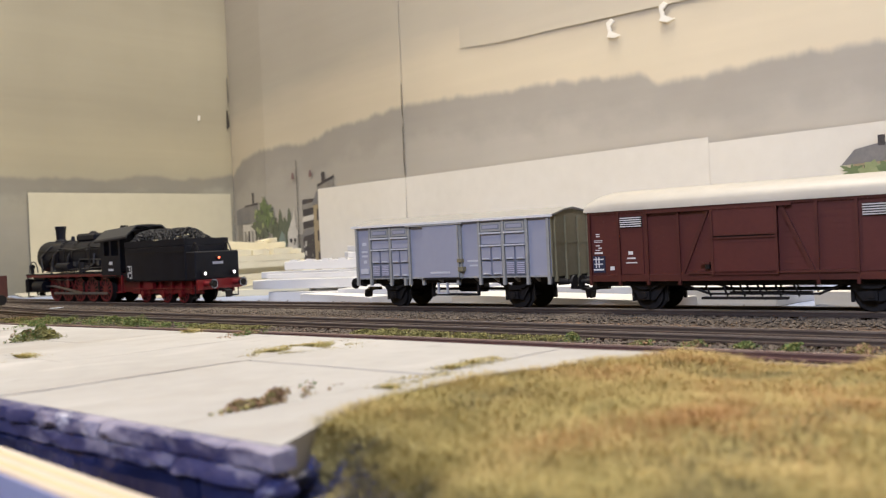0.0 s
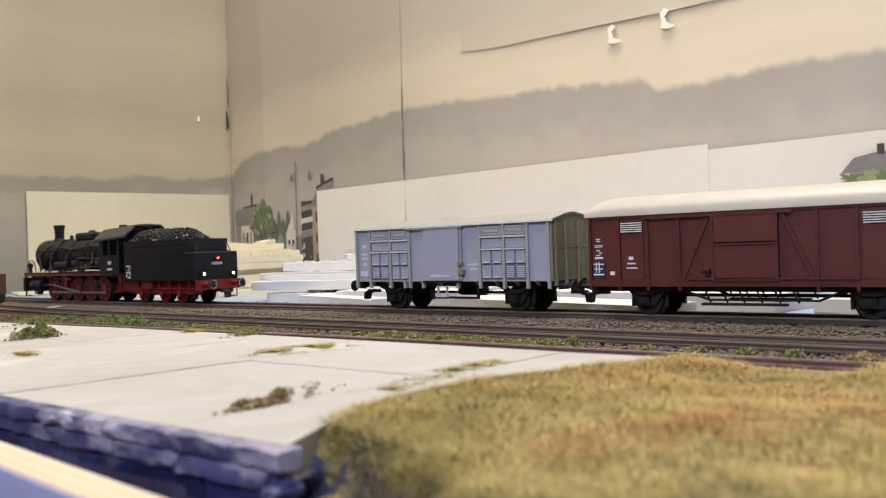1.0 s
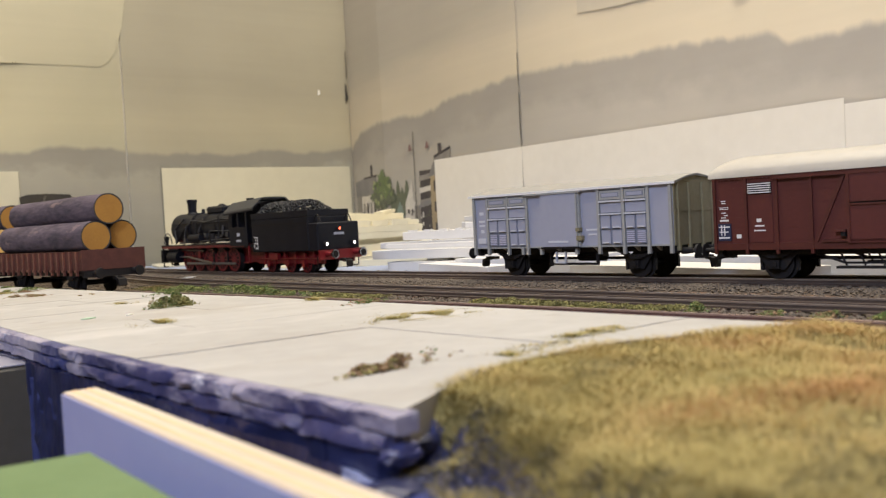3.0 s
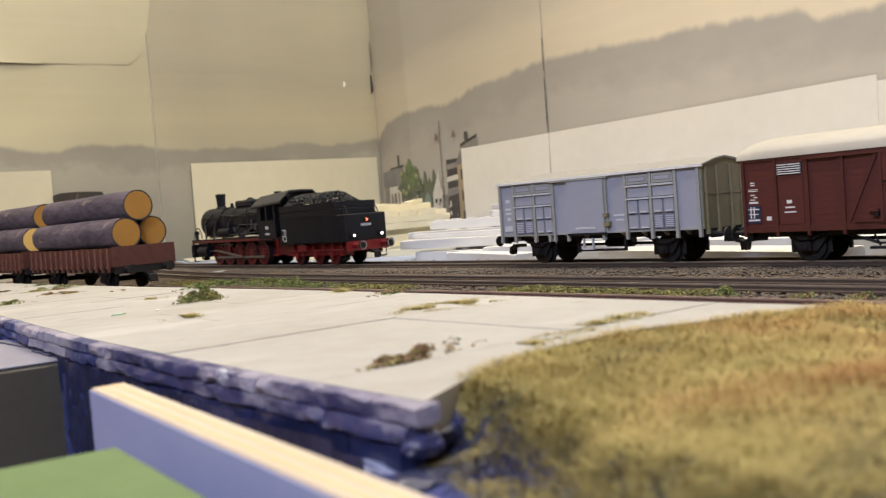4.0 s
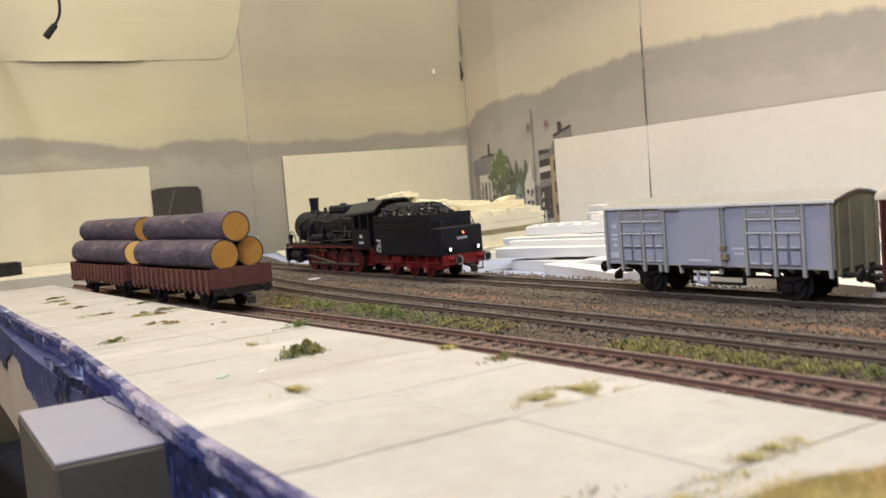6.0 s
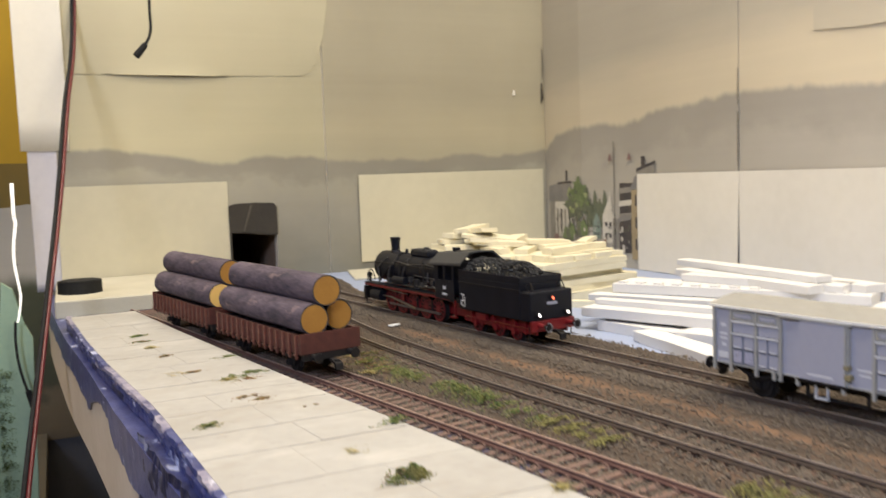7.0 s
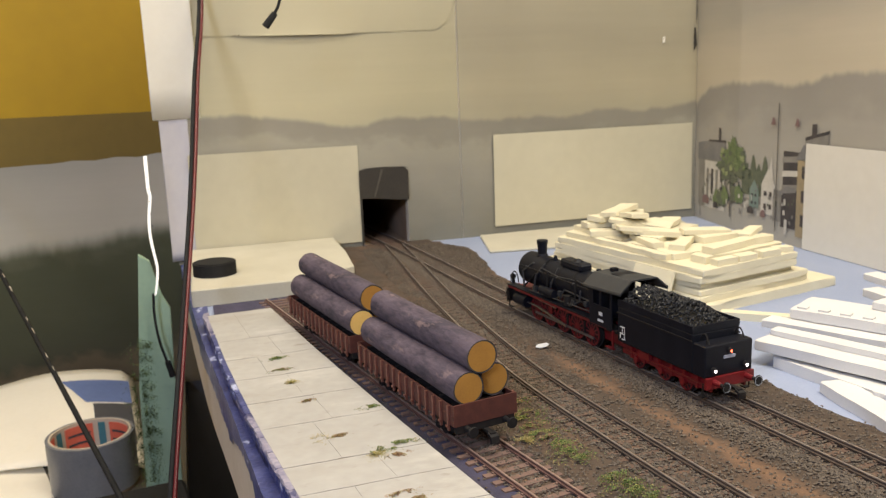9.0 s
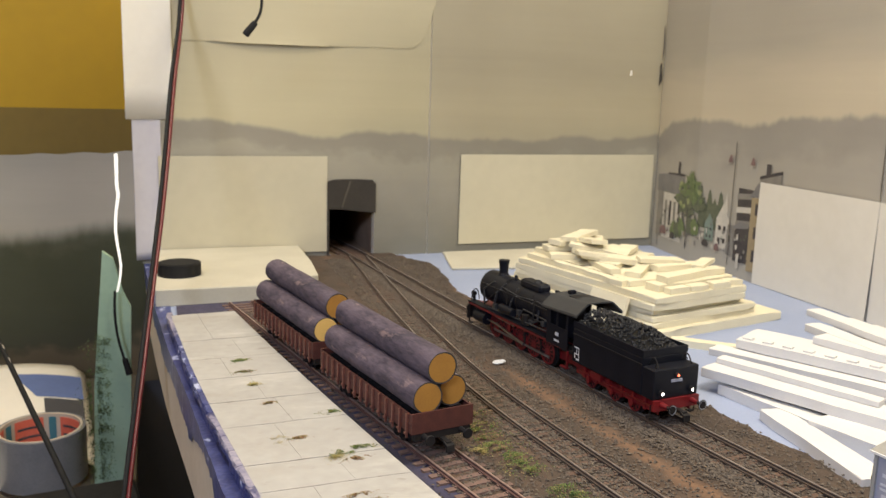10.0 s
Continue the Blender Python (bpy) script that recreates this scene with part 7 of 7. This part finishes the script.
# Rows of weeds between the siding and the middle track: from x, y to x, y, how many, radius, height, kind
WEED_ROWS = [
    (1.84, 4.5, 1.90, 4.28, 2, 0.05, 0.03, "y"), (1.95, 4.95, 1.93, 4.5, 4, 0.075, 0.03, "bg"), (1.93, 4.75, 1.92, 4.55, 2, 0.06, 0.03, "yg"), (1.95, 4.38, 1.98, 4.22, 3, 0.055, 0.10, "g"), (2.02, 4.0, 2.08, 3.72, 5, 0.06, 0.12, "g"),
    (2.07, 3.70, 2.13, 3.47, 3, 0.06, 0.065, "g"), (2.15, 3.34, 2.16, 3.3, 1, 0.05, 0.06, "yg"), (2.17, 3.28, 2.21, 2.98, 4, 0.06, 0.04, "yo"), (2.29, 2.36, 2.33, 2.04, 5, 0.065, 0.06, "yo"),
    (2.34, 1.96, 2.40, 1.67, 5, 0.06, 0.055, "yo"), (2.42, 1.58, 2.43, 1.5, 1, 0.04, 0.085, "g"), (2.46, 1.38, 2.50, 1.25, 2, 0.05, 0.04, "bg"), (2.53, 1.12, 2.55, 1.0, 2, 0.05, 0.045, "g"), (2.58, 0.85, 2.6, 0.8, 1, 0.06, 0.04, "b"),
]
WEEDS = [(x, y, 0.0, r, h, kind) for x, y, r, h, kind in WEEDS_CORNER + WEEDS_MIDDLE + WEEDS_FAR]
for xa, ya, xb, yb, count, r, h, kind in WEED_ROWS:
    WEEDS += [(xa + (xb - xa) * k / max(1, count - 1), ya + (yb - ya) * k / max(1, count - 1), -0.06, r, h, kind) for k in range(count)]
KINDS = {"yo": ([OLIVE_W, OLIVE_W, YELLOW_W], "low olive yellow grass clump"), "y": ([YELLOW_W, YELLOW_W, STRAW], "patch of dry yellow grass"), "g": ([GREEN, GREEN, YELLOW_W], "clump of green weeds"), "yg": ([GREEN, YELLOW_W], "clump of green and yellow weeds"), "b": ([BROWN_W, BROWN_W, YELLOW_W], "low brown moss clump"), "bg": ([BROWN_W, GREEN], "brown and green moss clump")}
for x, y, z, r, h, kind in WEEDS:
    r *= 1.3 if z == 0 else 1.0
    mats, label = KINDS[kind]
    tall = z == 0 and h > 0.045
    ob = plant_mesh("weed", tuft(x, y, z - 0.002, r, h * (0.42 if z < 0 else 0.9), int((60 + 26000 * r * r) * (4 if kind == "y" else 20 if tall else 9 if kind == "yo" else 6)), mats, rng, 1.8 if kind == "y" else 1.1, 0.0008 if kind == "y" else 0.0031), mats)
    tagged(ob, label + (" beside the track" if z < 0 else " in a joint of the paving"), "weed", "weeds")

# small fallen bits
for x, y, z, mtl, label, s in ((1.09, 2.69, 0.0, MINT, "bright green paint fleck on the paving", 0.025), (2.25, 2.09, -0.058, RED, "small red scrap beside the rail", 0.022), (2.45, 5.75, -0.064, GREY_L, "white paint blot on the ballast", 0.055), (3.57, 5.86, TABLE_Z + 0.001, TUNNEL, "dark scrap of bark on the table", 0.06), (1.20, 2.67, 0.0, PAPER, "pale scrap on the paving", 0.012)):
    bm = bmesh.new()
    pts = [(s * (1 + 0.5 * noise.noise((k * 1.3, x, 0))) * math.cos(k * 0.5236), 0.55 * s * (1 + 0.5 * noise.noise((k * 1.7, y, 5))) * math.sin(k * 0.5236)) for k in range(12)]
    prism(bm, pts, 0.0, 0.003, "z")
    ob = tagged(part("scrap", bm, mtl, None), label, "scrap")
    ob.matrix_world = spot(x, y, z, 30)

# meadow of fibres in front of the platform
blades = []
for k in range(190000):
    y = 1.16 - (1.25 * rng.random() ** 1.1 if k < 165000 else 3.2 * rng.random())
    xa, xb = along(TABLE_L, y) + hollow(y) + 0.035 * noise.noise((y * 9, 1, 2)), along(SIDING, y) - 0.15
    x = xa + (xb - xa) * rng.random() if k % 9 else xa - 0.07 + 0.12 * rng.random()
    if y > front_edge(x) + 0.05 * noise.noise((x * 12, y * 12, 3)) + 0.015:
        continue
    n = noise.noise((x * 5, y * 5, 1)) + 0.5 * noise.noise((x * 14, y * 14, 2))
    h = 0.0105 * (0.5 + 0.9 * rng.random()) * (1 + 0.5 * n)
    z = ground_z(x, y, 0.5) - 0.002
    a = rng.uniform(0, 6.283)
    ln = rng.uniform(0.6, 2.2)
    tx, ty = x + ln * h * math.cos(a), y + ln * h * math.sin(a)
    w = 0.0006
    wx, wy = w * math.cos(a + 1.57), w * math.sin(a + 1.57)
    warm = 0.35 * noise.noise((x * 3.2, y * 3.2, 7)) + 0.45 * noise.noise((x * 9, y * 9, 4)) + (x - 1.55) * 0.8 + rng.uniform(-0.3, 0.3)
    for px_, py_, k_ in ((1.50, 0.64, 0.75), (1.40, 0.50, 0.7), (1.325, 0.71, 0.45)):
        warm += k_ * math.exp(-((x - px_) / 0.13) ** 2 - ((y - py_) / 0.085) ** 2)
    for px_, py_, k_ in ((1.21, 0.45, 0.9), (1.53, 1.0, 0.55), (1.40, 0.965, 0.6)):
        n -= k_ * math.exp(-((x - px_) / 0.06) ** 2 - ((y - py_) / 0.045) ** 2)
    blades.append(((x - wx, y - wy, z), (x + wx, y + wy, z), (tx + wx * 0.4, ty + wy * 0.4, z + h), (tx - wx * 0.4, ty - wy * 0.4, z + h), 3 if n + rng.uniform(-0.25, 0.25) < -0.42 else 0 if warm < -0.05 else 1 if warm < 0.5 else 2))
OLIVE_D = mat("dark_olive_grass", (0.15, 0.125, 0.05), (0.21, 0.17, 0.065), 60, 0.9)
for k in range(26000):
    y = 0.2 + 0.86 * rng.random()
    d = rng.gauss(0.0, 0.045)
    x = along(TABLE_L, y) + hollow(y) + 0.015 + d
    if y > front_edge(x) - 0.01 or x < along(TABLE_L, y) - 0.01:
        continue
    z = ground_z(x, y, 0.5) - 0.002
    h, a = rng.uniform(0.004, 0.010), rng.uniform(0, 6.283)
    ln, w = rng.uniform(0.4, 1.6), rng.uniform(0.0006, 0.0016)
    tx, ty, wx, wy = x + ln * h * math.cos(a), y + ln * h * math.sin(a), w * math.cos(a + 1.57), w * math.sin(a + 1.57)
    pick = noise.noise((x * 18, y * 18, 6)) + d * 10 + rng.uniform(-0.35, 0.35)
    blades.append(((x - wx, y - wy, z), (x + wx, y + wy, z), (tx + wx * 0.5, ty + wy * 0.5, z + h), (tx - wx * 0.5, ty - wy * 0.5, z + h), 4 if pick < -0.15 else 3 if pick < 0.15 else 0))
NAVY_G = mat("paint_soaked_grass", (0.022, 0.027, 0.07), (0.06, 0.065, 0.10), 200, 0.6)
ORANGE_G = mat("rusty_grass", (0.43, 0.245, 0.085), (0.35, 0.20, 0.075), 60, 0.9)
tagged(plant_mesh("meadow_grass", blades, [GRASS_G, STRAW, ORANGE_G, OLIVE_D, NAVY_G]), "olive and straw coloured fibre grass with rusty patches", "grass", kind="stuff")
# ---- in front of the table edge ----
ply = thing("plywood_board", spot(0.786, 1.586, -0.02, 0), "upright plywood board with a lilac painted face", "board")
mp = Matrix.Rotation(math.atan2(0.755 - 1.586, 0.833 - 0.786), 4, "Z")
ln = 1.7


def board_piece(name, x0, y0, z0, x1, y1, z1, material, label=""):
    bm = bmesh.new()
    box(bm, x0, y0, z0, x1, y1, z1, mp)
    return part(name, bm, material, ply, label)


board_piece("core", 0, 0.003, -0.9, ln, 0.057, -0.0012, PLY, "bare plywood")
board_piece("painted_face", 0.001, -0.0005, -0.9, ln, 0.003, -0.003, LILAC_B, "lilac painted face")
for k, (ya, yb, mtl) in enumerate(((0.0035, 0.013, EDGE_WOOD), (0.0132, 0.023, PLY), (0.0232, 0.035, EDGE_WOOD), (0.0352, 0.045, PLY), (0.0452, 0.0565, EDGE_WOOD))):
    board_piece("veneer", 0.0005 * k, ya, -0.0012, ln, yb, 0.0004 * (k % 2), mtl, "pale veneer layer")

crate = thing("storage_box", spot(0.0, 0.0, 0.0, 0), "taupe box with a grey-lilac lid beside the table", "box")
bm = bmesh.new()
prism(bm, [(0.614, 2.335), (0.886, 2.335), (0.868, 2.60), (0.83, 3.01), (0.56, 3.01)], -1.0, -0.066, "z")
part("body", bm, TAUPE, crate, "", 0.008)
bm = bmesh.new()
prism(bm, [(0.618, 2.339), (0.882, 2.339), (0.864, 2.60), (0.827, 3.006), (0.565, 3.006)], -0.066, -0.060, "z")
part("lid", bm, BOXTOP, crate, "worn grey-lilac lid", 0.002)
bm = bmesh.new()
prism(bm, [(0.603, 2.43), (0.598, 2.49), (0.594, 2.49), (0.599, 2.43)], -0.27, -0.21, "z")
part("handle_hole", bm, DARK, crate)

slab = thing("green_card_box", spot(0.0, 0.0, 0.0), "flat green card covered block close to the table edge", "box")
bm = bmesh.new()
prism(bm, [(0.758, 1.27), (0.772, 0.96), (0.775, 0.55), (0.35, 0.50), (0.32, 1.30)], -0.35, -0.052, "z")
part("cover", bm, GREEN_B, slab, "", 0.006)
bm = bmesh.new()
prism(bm, [(0.750, 1.25), (0.764, 0.96), (0.767, 0.56), (0.36, 0.51), (0.33, 1.28)], -0.36, -0.3502, "z")
part("base", bm, TAUPE, slab, "dull base board")

# ---- lower shelf to the west with tape and papers ----
SHELF = -2.2
bm = bmesh.new()
box(bm, -8, 5.0, SHELF - 0.3, 0.17, 12.45, SHELF)
structure("shelf", bm, TAUPE, "lower worktop beside the layout table")
LEAF = ((-1.90, 10.15), (-0.20, 9.62), (-0.46, 12.2), (-2.4, 12.2))


def leaf_point(s, t):
    """A place on the leaflet, s across and t away from the room; it is arched."""
    (x0, y0), (x1, y1), (x2, y2), (x3, y3) = LEAF
    x = (x0 + (x1 - x0) * s) * (1 - t) + (x3 + (x2 - x3) * s) * t
    y = (y0 + (y1 - y0) * s) * (1 - t) + (y3 + (y2 - y3) * s) * t
    return (x, y, SHELF + 0.012 + 0.20 * math.sin(math.pi * min(1, 0.15 + 0.85 * (1 - s))) * (0.4 + 0.6 * t) * (s < 0.999) + 0.12 * t)


def leaf_patch(s0, s1, t0, t1, lift, n=14, skew=0.0):
    bm = bmesh.new()
    grid = []
    for i in range(n + 1):
        row = []
        for j in range(n + 1):
            t = t0 + (t1 - t0) * j / n
            p = leaf_point(s0 + (s1 - s0) * i / n + skew * (t - t0) * (1 - i / n), t)
            row.append(bm.verts.new((p[0], p[1], p[2] + lift)))
        grid.append(row)
    for i in range(n):
        for j in range(n):
            bm.faces.new((grid[i][j], grid[i + 1][j], grid[i + 1][j + 1], grid[i][j + 1]))
    return bm


sheet_p = tagged(part("leaflet", leaf_patch(0, 1, 0, 1, 0), PAPER, None, "", 0, True), "curved white printed leaflet on the worktop", "paper")
sheet_p.modifiers.new("thickness", "SOLIDIFY").thickness = 0.0008
part("blue_field", leaf_patch(0.70, 0.97, 0.60, 0.86, 0.012, 8, -0.5), PRINT_BLUE, sheet_p, "blue printed field")
part("grey_field", leaf_patch(0.74, 0.965, 0.18, 0.585, 0.012, 8, 0.0), PRINT_DARK, sheet_p, "dark grey printed field")
bm = bmesh.new()
prism(bm, [(-2.3, 10.2), (-1.27, 10.22), (-1.02, 9.35), (-2.1, 9.1)], SHELF + 0.001, SHELF + 0.006, "z")
tagged(part("paper_sheet", bm, PAPER, None), "plain white paper sheet under the leaflet", "paper")
cam_box = thing("black_case", spot(-0.2, 8.2, SHELF, 8), "small black equipment case on the worktop", "case")
part("body", blocks((-0.75, -0.55, 0.0, 0.42, 0.30, 0.36)), RUBBER, cam_box, "", 0.03)
part("clasp", blocks((0.10, 0.29, 0.15, 0.22, 0.33, 0.30)), STEEL, cam_box, "metal clasp", 0.008)
tape = thing("tape_roll", spot(-0.67, 9.46, SHELF + 0.045), "roll of silver grey tape with a red printed core", "tape roll")


def ring_mesh(bm, r0, r1, z0, z1, a0=0.0, a1=2 * math.pi, seg=48):
    rows = []
    n = max(2, int(seg * (a1 - a0) / (2 * math.pi)))
    for k in range(n + 1):
        a = a0 + (a1 - a0) * k / n
        c, s = math.cos(a), math.sin(a)
        rows.append([bm.verts.new((r * c, r * s, z)) for r, z in ((r0, z0), (r1, z0), (r1, z1), (r0, z1))])
    for p, q in zip(rows, rows[1:]):
        for i in range(4):
            bm.faces.new((p[i], q[i], q[(i + 1) % 4], p[(i + 1) % 4]))


bm = bmesh.new()
ring_mesh(bm, 0.372, 0.40, 0, 0.50)
part("tape", bm, SILVER, tape, "wound silver grey tape", smooth=True)
bm = bmesh.new()
ring_mesh(bm, 0.352, 0.3715, 0.0, 0.504)
part("core", bm, EDGE_WOOD, tape, "card core", smooth=True)
for k in range(5):
    a = k * 1.257 + 0.35
    bm = bmesh.new()
    ring_mesh(bm, 0.347, 0.3515, 0.03, 0.47, a, a + 0.80)
    fld = part("red_field", bm, CORE_R, tape, "red printed field")
    for q in range(3):
        bm = bmesh.new()
        ring_mesh(bm, 0.344, 0.3465, 0.19 + 0.09 * q, 0.212 + 0.09 * q, a + 0.08, a + 0.72)
        part("print_bar", bm, PRINT_DARK, fld)
    bm = bmesh.new()
    ring_mesh(bm, 0.347, 0.3515, 0.03, 0.47, a + 0.92, a + 1.12)
    part("teal_field", bm, CORE_T, tape)


# ---- cables and rods ----
def wire(name, pts, r, material, label, category, parent=None):
    cu = bpy.data.curves.new(name, "CURVE")
    cu.dimensions, cu.bevel_depth, cu.bevel_resolution = "3D", r * U, 2
    sp = cu.splines.new("BEZIER")
    sp.bezier_points.add(len(pts) - 1)
    for p, q in zip(sp.bezier_points, pts):
        p.co = Vector(q) * U
        p.handle_left_type = p.handle_right_type = "AUTO"
    cu.materials.append(material)
    ob = new(name, cu)
    if parent:
        ob.parent = parent
        return ob
    return tagged(ob, label, category)


def red_line(z):
    return (0.35 + 0.164 * z, 6.91 + 1.001 * z)


pair = thing("twin_cable", spot(0, 0, 0), "red and black twin cable hanging past the backdrop edge", "cable")
zs = [15.9, 8.0, 4.0, 2.4, 1.6, 0.8, 0.0, -1.0, -2.19]
wire("red_core", [(red_line(min(z, 2.6))[0] + 0.012 * math.sin(z * 2.1), red_line(min(z, 2.6))[1], z) for z in zs], 0.015, CABLE_R, "", "", pair)
wire("black_core", [(red_line(min(z, 2.6))[0] - 0.026 + 0.012 * math.sin(z * 2.1 + 0.3), red_line(min(z, 2.6))[1] - 0.01, z) for z in zs], 0.016, RUBBER, "", "", pair)
jack = thing("plug_cable", spot(0, 0, 0), "thin black cable with a small plug hanging from above", "cable")
wire("lead", [(1.30, 8.30, 5.8), (1.31, 8.30, 3.2), (1.30, 8.29, 2.4), (1.29, 8.28, 2.2), (1.24, 8.28, 2.10)], 0.012, RUBBER, "", "", jack)
bm = bmesh.new()
tube(bm, (1.25, 8.28, 2.115), (1.165, 8.28, 2.01), 0.026, 0.032, seg=14)
part("plug", bm, RUBBER, jack, "", 0.004)
strip = thing("white_strip", spot(0, 0, 0), "glowing white light strip with a black lead hanging at the wall", "cable")
bm = bmesh.new()
prev = None
for k in range(26):
    t = k / 25
    z = 0.98 - 1.25 * t
    x = 0.115 - 0.015 * t + 0.02 * math.sin(9 * t) * (t > 0.25) - 0.05 * max(0, t - 0.8) * 3
    row = [bm.verts.new((x - 0.015 + 0.006 * t, 9.05, z)), bm.verts.new((x + 0.015 - 0.006 * t, 9.05, z))]
    if prev:
        bm.faces.new((prev[0], prev[1], row[1], row[0]))
    prev = row
tape_s = part("strip", bm, glow("strip_light", (1.0, 0.96, 0.86), 0.7), strip, "glowing white strip")
tape_s.modifiers.new("thickness", "SOLIDIFY").thickness = 0.0006
for k in range(6):
    bm = bmesh.new()
    tube(bm, (0.112, 9.052, 0.80 - 0.11 * k), (0.112, 9.035, 0.80 - 0.11 * k), 0.006, seg=8)
    part("hole", bm, DARK, tape_s)
wire("lead", [(0.06, 9.05, -0.26), (0.05, 9.05, -0.45), (0.07, 9.04, -0.7), (0.12, 9.03, -0.92)], 0.012, RUBBER, "", "", strip)
bm = bmesh.new()
tube(bm, (0.12, 9.03, -0.90), (0.155, 9.03, -1.05), 0.026, 0.03, seg=12)
part("plug", bm, RUBBER, strip)
plank = thing("green_board", spot(0, 0, 0), "mint green board standing beside the table with dark tufts", "board")
bm = bmesh.new()
prism(bm, [(-0.04, 0.09), (0.05, 0.02), (0.12, -0.30), (0.19, -0.44), (0.13, SHELF), (-0.20, SHELF), (-0.16, -1.2), (-0.10, -0.55)], 9.15, 9.22, "y")
part("panel", bm, MINT, plank, "", 0.004)
bl = []
MOSS = mat("dark_green_moss", (0.035, 0.06, 0.025), (0.06, 0.09, 0.035), 300, 0.9)
for k in range(90):
    z = -0.75 - 1.4 * rng.random()
    bl += tuft(-0.17 + 0.09 * rng.random() ** 2 + 0.07 * max(0, z + 1.3), 9.12, z, 0.07, 0.10, 90, [MOSS, MOSS, GREEN], rng, 0.8, 0.006)
ob = plant_mesh("fringe", bl, [MOSS, MOSS, GREEN])
ob.parent = plank
rodt = thing("thin_rod", spot(0, 0, 0), "thin black rod with pale scratches leaning over the worktop", "rod")
pa, pb = Vector((-2.30, 11.96, 1.20)), Vector((0.44, 5.83, -2.19))
bm = bmesh.new()
tube(bm, pa, pb, 0.018, 0.024, seg=12)
part("shaft", bm, RUBBER, rodt, "", 0, True)
for k in range(8):
    t = 0.30 + 0.035 * k + 0.03 * rng.random()
    p = pa.lerp(pb, t)
    bm = bmesh.new()
    d = (pb - pa).normalized()
    side = Vector((0.012, -0.014, 0.008))
    tube(bm, p + side - d * rng.uniform(0.01, 0.05), p + side + d * 0.03, 0.006, seg=6)
    part("scratch", bm, EDGE_WOOD, rodt)
